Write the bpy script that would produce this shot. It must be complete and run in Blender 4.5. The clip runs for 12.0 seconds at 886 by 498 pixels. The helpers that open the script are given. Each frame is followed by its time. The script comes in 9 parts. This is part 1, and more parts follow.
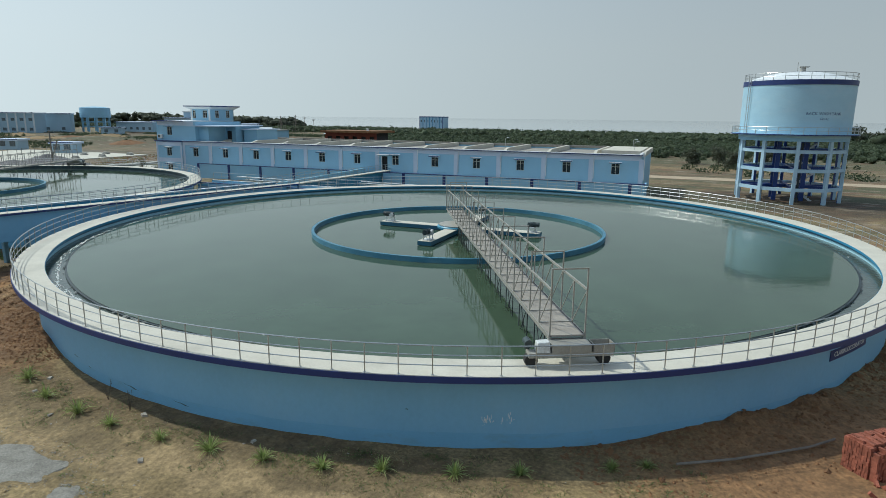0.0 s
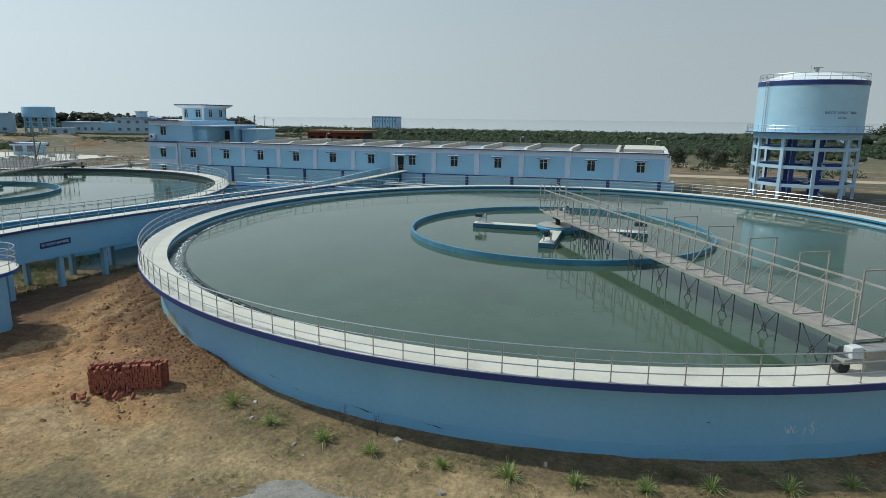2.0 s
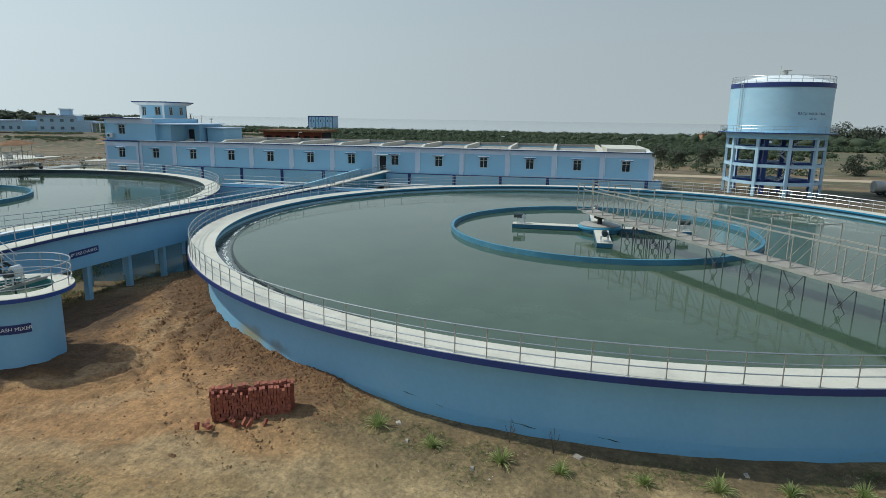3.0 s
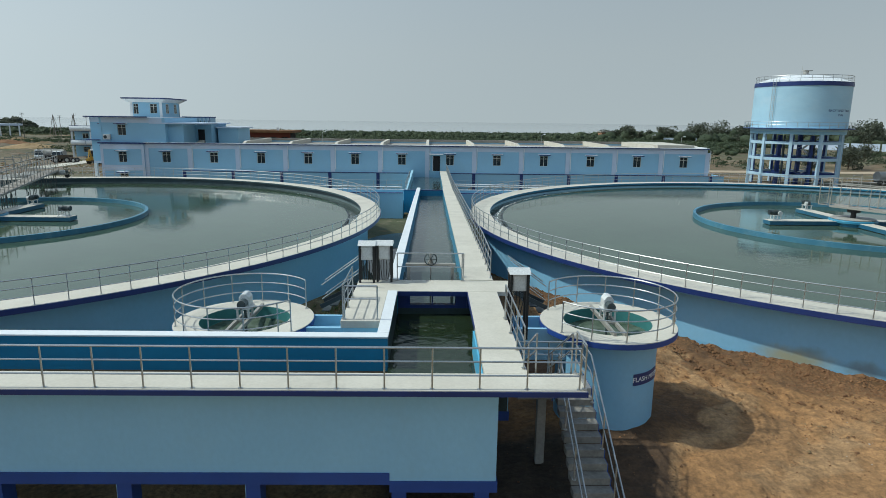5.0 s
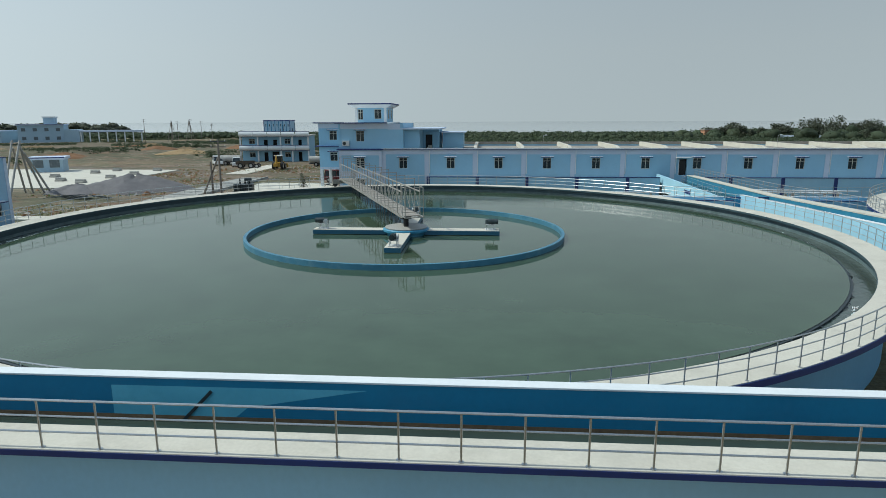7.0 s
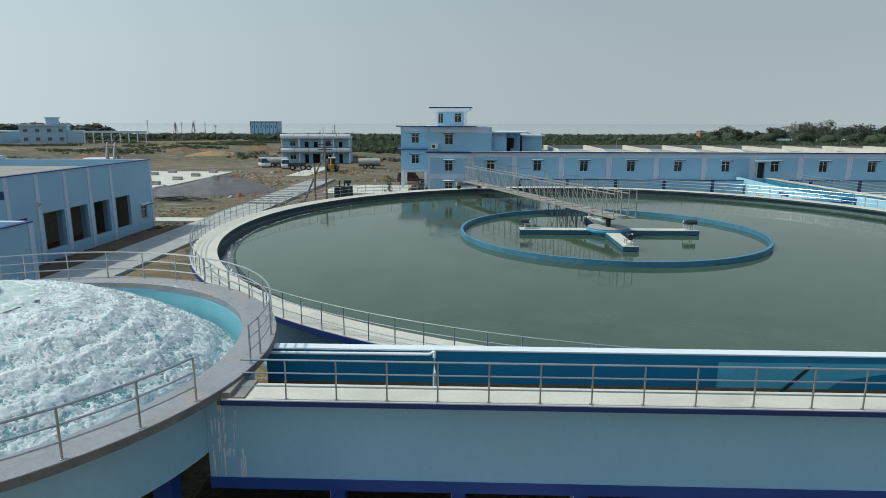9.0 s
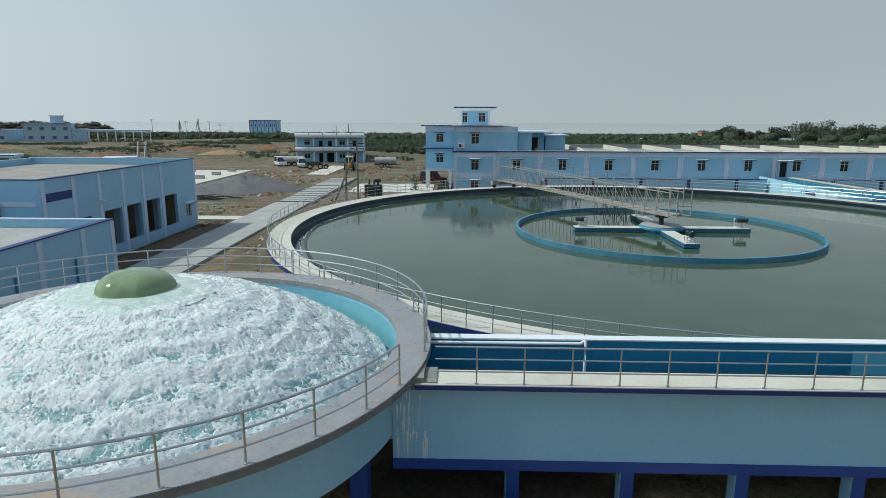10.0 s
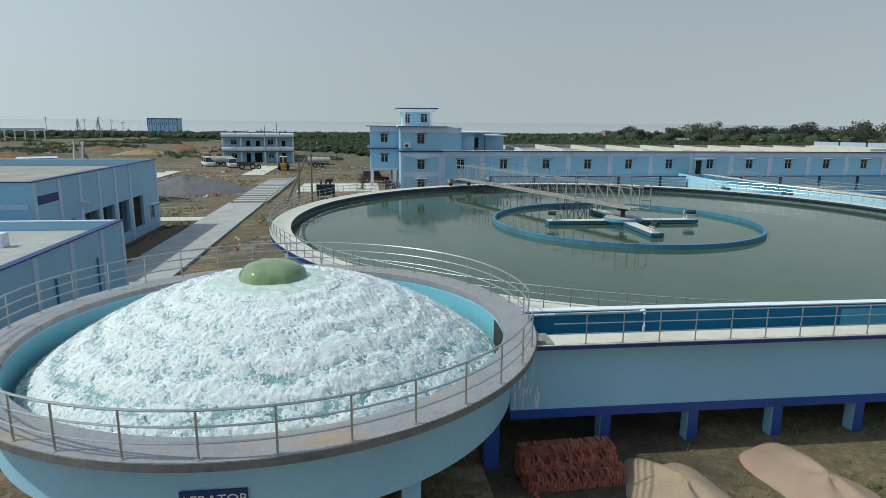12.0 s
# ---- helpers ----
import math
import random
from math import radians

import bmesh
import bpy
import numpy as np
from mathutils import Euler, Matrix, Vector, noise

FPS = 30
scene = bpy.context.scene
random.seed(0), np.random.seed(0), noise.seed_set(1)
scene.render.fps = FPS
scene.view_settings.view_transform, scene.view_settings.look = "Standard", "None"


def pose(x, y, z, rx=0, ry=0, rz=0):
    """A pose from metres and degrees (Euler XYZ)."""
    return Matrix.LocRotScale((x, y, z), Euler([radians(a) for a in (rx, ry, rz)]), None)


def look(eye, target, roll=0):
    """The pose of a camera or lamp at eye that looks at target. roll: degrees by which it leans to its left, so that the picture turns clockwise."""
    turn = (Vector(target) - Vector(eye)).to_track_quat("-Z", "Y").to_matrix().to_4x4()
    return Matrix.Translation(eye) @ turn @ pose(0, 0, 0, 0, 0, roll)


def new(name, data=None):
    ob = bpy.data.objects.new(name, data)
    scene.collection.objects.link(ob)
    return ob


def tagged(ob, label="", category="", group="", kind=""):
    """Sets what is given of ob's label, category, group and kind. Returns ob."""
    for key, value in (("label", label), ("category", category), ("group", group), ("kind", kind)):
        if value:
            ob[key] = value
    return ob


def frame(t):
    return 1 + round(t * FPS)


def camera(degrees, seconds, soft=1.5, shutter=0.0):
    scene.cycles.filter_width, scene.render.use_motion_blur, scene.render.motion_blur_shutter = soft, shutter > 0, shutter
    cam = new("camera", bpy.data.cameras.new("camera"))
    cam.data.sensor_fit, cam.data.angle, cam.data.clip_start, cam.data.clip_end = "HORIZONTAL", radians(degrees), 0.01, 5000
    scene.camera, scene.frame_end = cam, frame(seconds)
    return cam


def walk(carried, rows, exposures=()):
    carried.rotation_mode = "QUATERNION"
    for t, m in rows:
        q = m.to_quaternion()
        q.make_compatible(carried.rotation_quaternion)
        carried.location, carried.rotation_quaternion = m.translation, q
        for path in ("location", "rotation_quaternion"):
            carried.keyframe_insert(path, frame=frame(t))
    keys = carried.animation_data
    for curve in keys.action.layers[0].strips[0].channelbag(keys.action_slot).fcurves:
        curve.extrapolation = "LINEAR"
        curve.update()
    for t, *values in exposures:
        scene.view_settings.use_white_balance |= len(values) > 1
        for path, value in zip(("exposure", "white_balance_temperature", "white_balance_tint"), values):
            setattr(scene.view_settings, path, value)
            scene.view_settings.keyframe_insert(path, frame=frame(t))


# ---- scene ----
cam = camera(71.2, 12.0, soft=0.8)
PATH = [
    (0, (-1.497, -0.857, 10.345), (-2.225, 0.958, 9.925), 0.6),
    (0.5, (-3.913, -1.508, 10.315), (-4.6, 0.323, 9.896), 0.6),
    (1, (-6.462, -2.071, 10.24), (-7.12, -0.229, 9.821), 0.6),
    (1.5, (-8.923, -2.487, 10.155), (-9.543, -0.632, 9.738), 0.6),
    (2, (-11.605, -2.963, 10.107), (-12.174, -1.092, 9.689), 0.6),
    (2.5, (-14.258, -3.385, 10.056), (-14.751, -1.492, 9.639), 0.8),
    (4.3, (-35.235, -3.182, 9.298), (-35.249, -1.225, 8.889), 0.8),
    (4.5, (-37.581, -2.83, 9.27), (-37.572, -0.872, 8.862), 0.8),
    (5, (-44.126, -1.667, 9.162), (-44.086, 0.291, 8.754), 0.7),
    (5.5, (-50.733, -0.492, 9.143), (-50.702, 1.466, 8.734), 0.5),
    (6, (-57.095, 0.604, 9.183), (-57.164, 2.56, 8.774), 0.3),
    (6.5, (-62.83, 0.983, 9.302), (-62.949, 2.936, 8.891), -0.0),
    (7, (-67.856, 0.555, 9.454), (-67.995, 2.508, 9.045), -0.2),
    (9, (-82.252, -2.158, 9.701), (-82.316, -0.2, 9.298), 0.1),
    (9.5, (-84.769, -2.57, 9.733), (-84.832, -0.613, 9.327), 0.2),
    (10, (-86.262, -3.121, 9.751), (-86.313, -1.163, 9.345), 0.2),
    (10.5, (-87.743, -3.756, 9.778), (-87.768, -1.798, 9.374), 0.2),
    (11, (-89.134, -4.465, 9.835), (-89.077, -2.507, 9.429), 0.3),
    (11.5, (-90.483, -5.09, 9.883), (-90.35, -3.137, 9.477), 0.3),
    (12, (-91.606, -5.633, 9.952), (-91.367, -3.689, 9.545), 0.5),
]
walk(cam, [(t, look(eye, target, roll)) for t, eye, target, roll in PATH], [(0, 0.1, 6080, -2), (12, 0.1, 6080, -2)])

# ---- world, sun, exposure ----
SUN_TO = Vector((-0.653, 0.01, 0.757)).normalized()
world = bpy.data.worlds.new("sky")
scene.world = world
world.use_nodes = True
wn = world.node_tree.nodes
wn.clear()
w_out = wn.new("ShaderNodeOutputWorld")
w_bg = wn.new("ShaderNodeBackground")
w_sky = wn.new("ShaderNodeTexSky")
w_sky.sky_type = "NISHITA"
w_sky.sun_disc = False
w_sky.sun_elevation = math.asin(SUN_TO.z)
w_sky.sun_rotation = math.atan2(SUN_TO.x, SUN_TO.y)
w_sky.air_density, w_sky.dust_density, w_sky.ozone_density = 1.5, 0.5, 3.0
# haze lifts the horizon: the sky is read a little above the true direction
w_tc = wn.new("ShaderNodeTexCoord")
w_up = wn.new("ShaderNodeVectorMath")
w_up.operation = "ADD"
w_up.inputs[1].default_value = (0, 0, 0.26)
w_nm = wn.new("ShaderNodeVectorMath")
w_nm.operation = "NORMALIZE"
world.node_tree.links.new(w_tc.outputs["Generated"], w_up.inputs[0])
world.node_tree.links.new(w_up.outputs[0], w_nm.inputs[0])
world.node_tree.links.new(w_nm.outputs[0], w_sky.inputs["Vector"])
w_bg.inputs["Strength"].default_value = 0.1
# haze greys the sky
w_hsv = wn.new("ShaderNodeHueSaturation")
# greyest near the horizon, clearer overhead
w_sep = wn.new("ShaderNodeSeparateXYZ")
w_rng = wn.new("ShaderNodeMapRange")
w_rng.inputs["From Min"].default_value, w_rng.inputs["From Max"].default_value = 0.1, 0.6
w_rng.inputs["To Min"].default_value, w_rng.inputs["To Max"].default_value = 0.2, 0.62
world.node_tree.links.new(w_tc.outputs["Generated"], w_sep.inputs[0])
world.node_tree.links.new(w_sep.outputs["Z"], w_rng.inputs[0])
world.node_tree.links.new(w_rng.outputs[0], w_hsv.inputs["Saturation"])
w_val = wn.new("ShaderNodeMapRange")
w_val.inputs["From Min"].default_value, w_val.inputs["From Max"].default_value = 0.0, 0.8
w_val.inputs["To Min"].default_value, w_val.inputs["To Max"].default_value = 0.89, 1.49
world.node_tree.links.new(w_sep.outputs["Z"], w_val.inputs[0])
world.node_tree.links.new(w_val.outputs[0], w_hsv.inputs["Value"])
world.node_tree.links.new(w_sky.outputs[0], w_hsv.inputs["Color"])
world.node_tree.links.new(w_hsv.outputs[0], w_bg.inputs[0])
world.node_tree.links.new(w_bg.outputs[0], w_out.inputs[0])
sun = new("sun", bpy.data.lights.new("sun", "SUN"))
sun.data.energy, sun.data.angle, sun.data.color = 2.7, radians(1.2), (1.0, 0.94, 0.85)
sun.matrix_world = look(SUN_TO * 100, (0, 0, 0))


# ---- material helpers ----
def rgba(c):
    return (*c, 1.0)


def surface(name, base, second=None, scale=1.0, fine=18.0, rough=0.6, metal=0.0, bump=0.02, bump_scale=None,
            stain=None, stain_scale=0.35, stain_amount=0.5, island=0.0, spec=0.5, detail=6.0, coords="Object", stretch=None, grain=None):
    """Two-scale procedural surface: broad blotches between two colours, fine grain, an optional stain colour, bump."""
    m = bpy.data.materials.new(name)
    m.use_nodes = True
    nt = m.node_tree
    N, L = nt.nodes, nt.links
    N.clear()
    out = N.new("ShaderNodeOutputMaterial")
    bs = N.new("ShaderNodeBsdfPrincipled")
    L.new(bs.outputs[0], out.inputs[0])
    bs.inputs["Metallic"].default_value = metal
    bs.inputs["Specular IOR Level"].default_value = spec
    geo = N.new("ShaderNodeNewGeometry")
    src = geo.outputs["Position"]
    if coords == "Object":
        tc = N.new("ShaderNodeTexCoord")
        src = tc.outputs["Object"]
    if stretch:
        mp = N.new("ShaderNodeMapping")
        mp.inputs["Scale"].default_value = stretch
        L.new(src, mp.inputs["Vector"])
        src = mp.outputs[0]
    if grain is None:
        grain = 0.035 if "paint" in name or "plaster" in name else 0.16
    second = second or tuple(min(1, v * 0.82) for v in base)
    n1 = N.new("ShaderNodeTexNoise")
    n1.inputs["Scale"].default_value, n1.inputs["Detail"].default_value = scale, detail
    n1.inputs["Roughness"].default_value = 0.6
    L.new(src, n1.inputs["Vector"])
    r1 = N.new("ShaderNodeValToRGB")
    r1.color_ramp.elements[0].position, r1.color_ramp.elements[1].position = 0.35, 0.66
    r1.color_ramp.elements[0].color, r1.color_ramp.elements[1].color = rgba(second), rgba(base)
    L.new(n1.outputs[0], r1.inputs[0])
    col = r1.outputs[0]
    n2 = N.new("ShaderNodeTexNoise")
    n2.inputs["Scale"].default_value, n2.inputs["Detail"].default_value = fine, 5.0
    L.new(src, n2.inputs["Vector"])
    g = N.new("ShaderNodeMapRange")
    g.inputs["From Min"].default_value, g.inputs["From Max"].default_value = 0.25, 0.75
    g.inputs["To Min"].default_value, g.inputs["To Max"].default_value = 1 - grain, 1 + grain * 0.9
    L.new(n2.outputs[0], g.inputs[0])
    mul = N.new("ShaderNodeMix")
    mul.data_type, mul.blend_type = "RGBA", "MULTIPLY"
    mul.inputs[0].default_value = 1.0
    L.new(col, mul.inputs[6])
    L.new(g.outputs[0], mul.inputs[7])
    col = mul.outputs[2]
    if stain:
        n3 = N.new("ShaderNodeTexNoise")
        n3.inputs["Scale"].default_value, n3.inputs["Detail"].default_value = stain_scale, 8.0
        n3.inputs["Roughness"].default_value = 0.68
        L.new(src, n3.inputs["Vector"])
        r3 = N.new("ShaderNodeMapRange")
        r3.inputs["From Min"].default_value, r3.inputs["From Max"].default_value = 0.52, 0.72
        r3.inputs["To Max"].default_value = stain_amount
        L.new(n3.outputs[0], r3.inputs[0])
        mx = N.new("ShaderNodeMix")
        mx.data_type = "RGBA"
        L.new(r3.outputs[0], mx.inputs[0])
        L.new(col, mx.inputs[6])
        mx.inputs[7].default_value = rgba(stain)
        col = mx.outputs[2]
    if island:
        oi = N.new("ShaderNodeObjectInfo")
        gi = N.new("ShaderNodeMath")
        gi.operation = "ADD"
        L.new(oi.outputs["Random"], gi.inputs[0])
        L.new(geo.outputs["Random Per Island"], gi.inputs[1])
        fr = N.new("ShaderNodeMath")
        fr.operation = "FRACT"
        L.new(gi.outputs[0], fr.inputs[0])
        mr = N.new("ShaderNodeMapRange")
        mr.inputs["To Min"].default_value, mr.inputs["To Max"].default_value = 1 - island, 1 + island
        L.new(fr.outputs[0], mr.inputs[0])
        m2 = N.new("ShaderNodeMix")
        m2.data_type, m2.blend_type = "RGBA", "MULTIPLY"
        m2.inputs[0].default_value = 1.0
        L.new(col, m2.inputs[6])
        L.new(mr.outputs[0], m2.inputs[7])
        col = m2.outputs[2]
    L.new(col, bs.inputs["Base Color"])
    rr = N.new("ShaderNodeMapRange")
    rr.inputs["To Min"].default_value, rr.inputs["To Max"].default_value = max(0.02, rough - 0.1), min(1, rough + 0.1)
    L.new(n1.outputs[0], rr.inputs[0])
    L.new(rr.outputs[0], bs.inputs["Roughness"])
    if bump:
        b = N.new("ShaderNodeBump")
        b.inputs["Strength"].default_value, b.inputs["Distance"].default_value = 0.7, bump
        n4 = N.new("ShaderNodeTexNoise")
        n4.inputs["Scale"].default_value, n4.inputs["Detail"].default_value = bump_scale or fine, 6.0
        L.new(src, n4.inputs["Vector"])
        L.new(n4.outputs[0], b.inputs["Height"])
        L.new(b.outputs[0], bs.inputs["Normal"])
    return m


def water_surface(name, base, second, rough=0.04, ripple=0.012, ripple_scale=1.6, scale=0.12, spec=0.5):
    """Turbid water: opaque body colour under a glossy rippled surface."""
    m = surface(name, base, second, scale=scale, fine=0.6, rough=rough, bump=0, spec=spec)
    nt = m.node_tree
    N, L = nt.nodes, nt.links
    bs = next(n for n in N if n.type == "BSDF_PRINCIPLED")
    for l in list(bs.inputs["Roughness"].links):
        L.remove(l)
    bs.inputs["Roughness"].default_value = rough
    bs.inputs["IOR"].default_value = 1.33
    geo = N.new("ShaderNodeNewGeometry")
    n = N.new("ShaderNodeTexNoise")
    n.inputs["Scale"].default_value, n.inputs["Detail"].default_value = ripple_scale, 3.0
    L.new(geo.outputs["Position"], n.inputs["Vector"])
    b = N.new("ShaderNodeBump")
    b.inputs["Strength"].default_value, b.inputs["Distance"].default_value = 0.5, ripple
    L.new(n.outputs[0], b.inputs["Height"])
    L.new(b.outputs[0], bs.inputs["Normal"])
    return m


# ---- materials ----
M_BLUE = surface("pale_blue_wall_paint", (0.315, 0.545, 0.715), (0.28, 0.50, 0.675), scale=0.35, fine=9, rough=0.55, bump=0.004, stain=(0.30, 0.44, 0.52), stain_scale=0.22, stain_amount=0.35, stretch=(1, 1, 0.75))
M_CYAN = surface("sky_blue_tank_paint", (0.255, 0.50, 0.71), (0.225, 0.455, 0.66), scale=0.3, fine=7, rough=0.5, bump=0.005, stain=(0.33, 0.46, 0.55), stain_scale=0.3, stain_amount=0.22, stretch=(1, 1, 0.8))


def smear(m, centre, size, colour, amount):
    """A soft-edged stain of its own on a painted wall, round a place in the thing's own space."""
    N, L = m.node_tree.nodes, m.node_tree.links
    bs = next(n for n in N if n.type == "BSDF_PRINCIPLED")
    col = bs.inputs["Base Color"].links[0].from_socket
    tc = N.new("ShaderNodeTexCoord")
    nz = N.new("ShaderNodeTexNoise")
    nz.inputs["Scale"].default_value, nz.inputs["Detail"].default_value = 3.0, 5
    L.new(tc.outputs["Object"], nz.inputs["Vector"])
    wob = N.new("ShaderNodeVectorMath")
    wob.operation = "MULTIPLY_ADD"
    L.new(nz.outputs["Color"], wob.inputs[0])
    wob.inputs[1].default_value = (0.5, 0.5, 0.5)
    L.new(tc.outputs["Object"], wob.inputs[2])
    mp = N.new("ShaderNodeMapping")
    mp.vector_type = "TEXTURE"
    mp.inputs["Location"].default_value = tuple(v + 0.25 for v in centre)
    mp.inputs["Scale"].default_value = size
    L.new(wob.outputs[0], mp.inputs["Vector"])
    ln = N.new("ShaderNodeVectorMath")
    ln.operation = "LENGTH"
    L.new(mp.outputs[0], ln.inputs[0])
    mr = N.new("ShaderNodeMapRange")
    mr.interpolation_type = "SMOOTHSTEP"
    mr.inputs["From Min"].default_value, mr.inputs["From Max"].default_value = 1.0, 0.15
    mr.inputs["To Max"].default_value = amount
    L.new(ln.outputs["Value"], mr.inputs[0])
    mix = N.new("ShaderNodeMix")
    mix.data_type = "RGBA"
    L.new(mr.outputs[0], mix.inputs[0])
    L.new(col, mix.inputs[6])
    mix.inputs[7].default_value = rgba(colour)
    L.new(mix.outputs[2], bs.inputs["Base Color"])


# mud splashed on the first tank's wall above the spoil
M_TANK = M_CYAN.copy()
smear(M_TANK, (-14.94, -19.36, 0.95), (1.7, 1.7, 0.55), (0.34, 0.31, 0.17), 0.85)
smear(M_TANK, (-13.15, -20.6, 0.98), (1.0, 1.0, 0.42), (0.15, 0.14, 0.10), 0.55)
smear(M_TANK, (-14.5, -19.68, 1.35), (0.6, 0.6, 0.3), (0.16, 0.17, 0.13), 0.4)
M_FOOT = surface("touched_up_blue_paint", (0.225, 0.475, 0.695), (0.20, 0.435, 0.65), scale=0.5, fine=7, rough=0.5, bump=0.004, stain=(0.20, 0.33, 0.42), stain_scale=1.1, stain_amount=0.55, stretch=(1, 1, 2.5))
M_AQUA = surface("pale_aqua_wall_paint", (0.42, 0.68, 0.80), (0.37, 0.62, 0.75), scale=0.4, fine=8, rough=0.5, bump=0.004, stain=(0.40, 0.56, 0.60), stain_scale=0.5, stain_amount=0.35)
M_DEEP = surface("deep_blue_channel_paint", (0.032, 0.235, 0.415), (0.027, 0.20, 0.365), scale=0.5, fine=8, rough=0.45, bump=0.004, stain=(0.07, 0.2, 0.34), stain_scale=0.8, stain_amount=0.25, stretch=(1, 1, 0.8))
M_NAVY = surface("navy_band_paint", (0.015, 0.036, 0.165), (0.012, 0.029, 0.135), scale=0.8, fine=12, rough=0.45, bump=0.003)
M_GUTTER = surface("gutter_blue_paint", (0.035, 0.14, 0.23), (0.025, 0.105, 0.18), scale=0.6, fine=8, rough=0.4, bump=0.004, stain=(0.05, 0.12, 0.14), stain_scale=1.2, stain_amount=0.5)
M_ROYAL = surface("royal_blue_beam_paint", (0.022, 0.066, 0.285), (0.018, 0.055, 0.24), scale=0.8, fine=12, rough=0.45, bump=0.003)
# slate puts the shade on the second tank's gutter face into its colour
M_SLATE = surface("shade_slate_gutter_paint", (0.045, 0.085, 0.105), (0.03, 0.06, 0.075), scale=0.8, fine=9, rough=0.45, bump=0.004, stain=(0.09, 0.13, 0.13), stain_scale=1.5, stain_amount=0.5)
# grey band painted in place of sky reflected by the launder water
M_SKYGREY = surface("sky_grey_gutter", (0.15, 0.20, 0.21), (0.09, 0.13, 0.135), scale=1.6, fine=12, rough=0.5, bump=0.006)
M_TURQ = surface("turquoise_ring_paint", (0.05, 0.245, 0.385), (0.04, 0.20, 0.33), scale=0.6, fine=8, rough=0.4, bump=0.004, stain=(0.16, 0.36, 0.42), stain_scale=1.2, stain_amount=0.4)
M_RING = surface("weathered_ring_paint", (0.075, 0.225, 0.325), (0.05, 0.165, 0.25), scale=0.6, fine=8, rough=0.45, bump=0.004, stain=(0.20, 0.33, 0.37), stain_scale=1.6, stain_amount=0.5)
M_WHITE = surface("white_wall_paint", (0.76, 0.78, 0.79), (0.70, 0.73, 0.75), scale=0.6, fine=10, rough=0.55, bump=0.003, stain=(0.55, 0.56, 0.55), stain_scale=0.9, stain_amount=0.3)
M_LILAC = surface("pale_lilac_trim_paint", (0.55, 0.63, 0.75), (0.50, 0.58, 0.71), scale=0.6, fine=10, rough=0.55, bump=0.003)
M_SKY = surface("strong_sky_blue_paint", (0.11, 0.42, 0.64), (0.095, 0.38, 0.60), scale=0.5, fine=8, rough=0.45, bump=0.004)
M_RUST = surface("tan_waterline_stain", (0.26, 0.17, 0.09), (0.18, 0.12, 0.065), scale=3, fine=14, rough=0.8, bump=0.002)
# near-black for slime, and for shade painted on pit and bay walls
M_SHADESLIME = surface("shaded_slimy_pit_wall", (0.035, 0.06, 0.06), (0.02, 0.035, 0.032), scale=1.2, fine=9, rough=0.5, bump=0.006)
M_PATCH = surface("fresh_light_blue_paint", (0.17, 0.53, 0.68), (0.14, 0.47, 0.62), scale=1.5, fine=8, rough=0.45, bump=0.003)
M_TAN = surface("bare_tan_infill", (0.24, 0.205, 0.14), (0.17, 0.145, 0.10), scale=0.6, fine=6, rough=0.9, bump=0.01, grain=0.08)
# distance haze is put into this paler blue for the far buildings
M_PALE = surface("haze_pale_blue_paint", (0.40, 0.54, 0.65), (0.35, 0.49, 0.60), scale=0.2, fine=4, rough=0.6, bump=0.003)
M_PUMP = surface("chalky_blue_wall_paint", (0.345, 0.525, 0.675), (0.305, 0.485, 0.635), scale=0.35, fine=9, rough=0.6, bump=0.004, stain=(0.33, 0.44, 0.51), stain_scale=0.25, stain_amount=0.35, stretch=(1, 1, 0.75))
M_DECK = surface("cream_concrete_walkway", (0.61, 0.575, 0.495), (0.54, 0.505, 0.43), grain=0.06, scale=0.7, fine=14, rough=0.85, bump=0.006, stain=(0.36, 0.34, 0.29), stain_scale=0.55, stain_amount=0.45)
# worn concrete, darkened partly to carry the shade on the stair
M_STEP = surface("worn_shaded_step_concrete", (0.27, 0.255, 0.225), (0.19, 0.18, 0.165), scale=1.5, fine=12, rough=0.85, bump=0.008, stain=(0.13, 0.125, 0.11), stain_scale=1.0, stain_amount=0.6)
M_CONC = surface("grey_concrete", (0.42, 0.41, 0.38), (0.34, 0.33, 0.31), scale=0.8, fine=12, rough=0.85, bump=0.008, stain=(0.22, 0.21, 0.19), stain_scale=0.6, stain_amount=0.5)
M_WETDECK = surface("damp_grey_concrete_rim", (0.29, 0.285, 0.29), (0.24, 0.235, 0.245), scale=0.8, fine=12, rough=0.28, bump=0.003, stain=(0.40, 0.27, 0.15), stain_scale=0.7, stain_amount=0.85)
M_ROOF = surface("weathered_roof_screed", (0.36, 0.33, 0.29), (0.27, 0.245, 0.215), scale=0.5, fine=9, rough=0.9, bump=0.01, stain=(0.16, 0.14, 0.125), stain_scale=0.3, stain_amount=0.6)
M_STEEL = surface("galvanised_rail_steel", (0.52, 0.53, 0.53), (0.45, 0.46, 0.46), scale=3, fine=40, rough=0.32, metal=0.85, bump=0)
M_TRUSS = surface("grey_truss_steel", (0.37, 0.355, 0.32), (0.29, 0.275, 0.245), scale=2, fine=25, rough=0.5, metal=0.15, bump=0.001, stain=(0.33, 0.28, 0.23), stain_scale=2, stain_amount=0.4)
M_PLATE = surface("dusty_bridge_plate", (0.36, 0.325, 0.285), (0.28, 0.25, 0.22), scale=1.5, fine=16, rough=0.8, bump=0.003, stain=(0.2, 0.16, 0.12), stain_scale=1.2, stain_amount=0.5)
M_DARKSTEEL = surface("dark_wet_steel", (0.05, 0.065, 0.07), (0.035, 0.045, 0.05), scale=3, fine=30, rough=0.45, metal=0.3, bump=0.002)
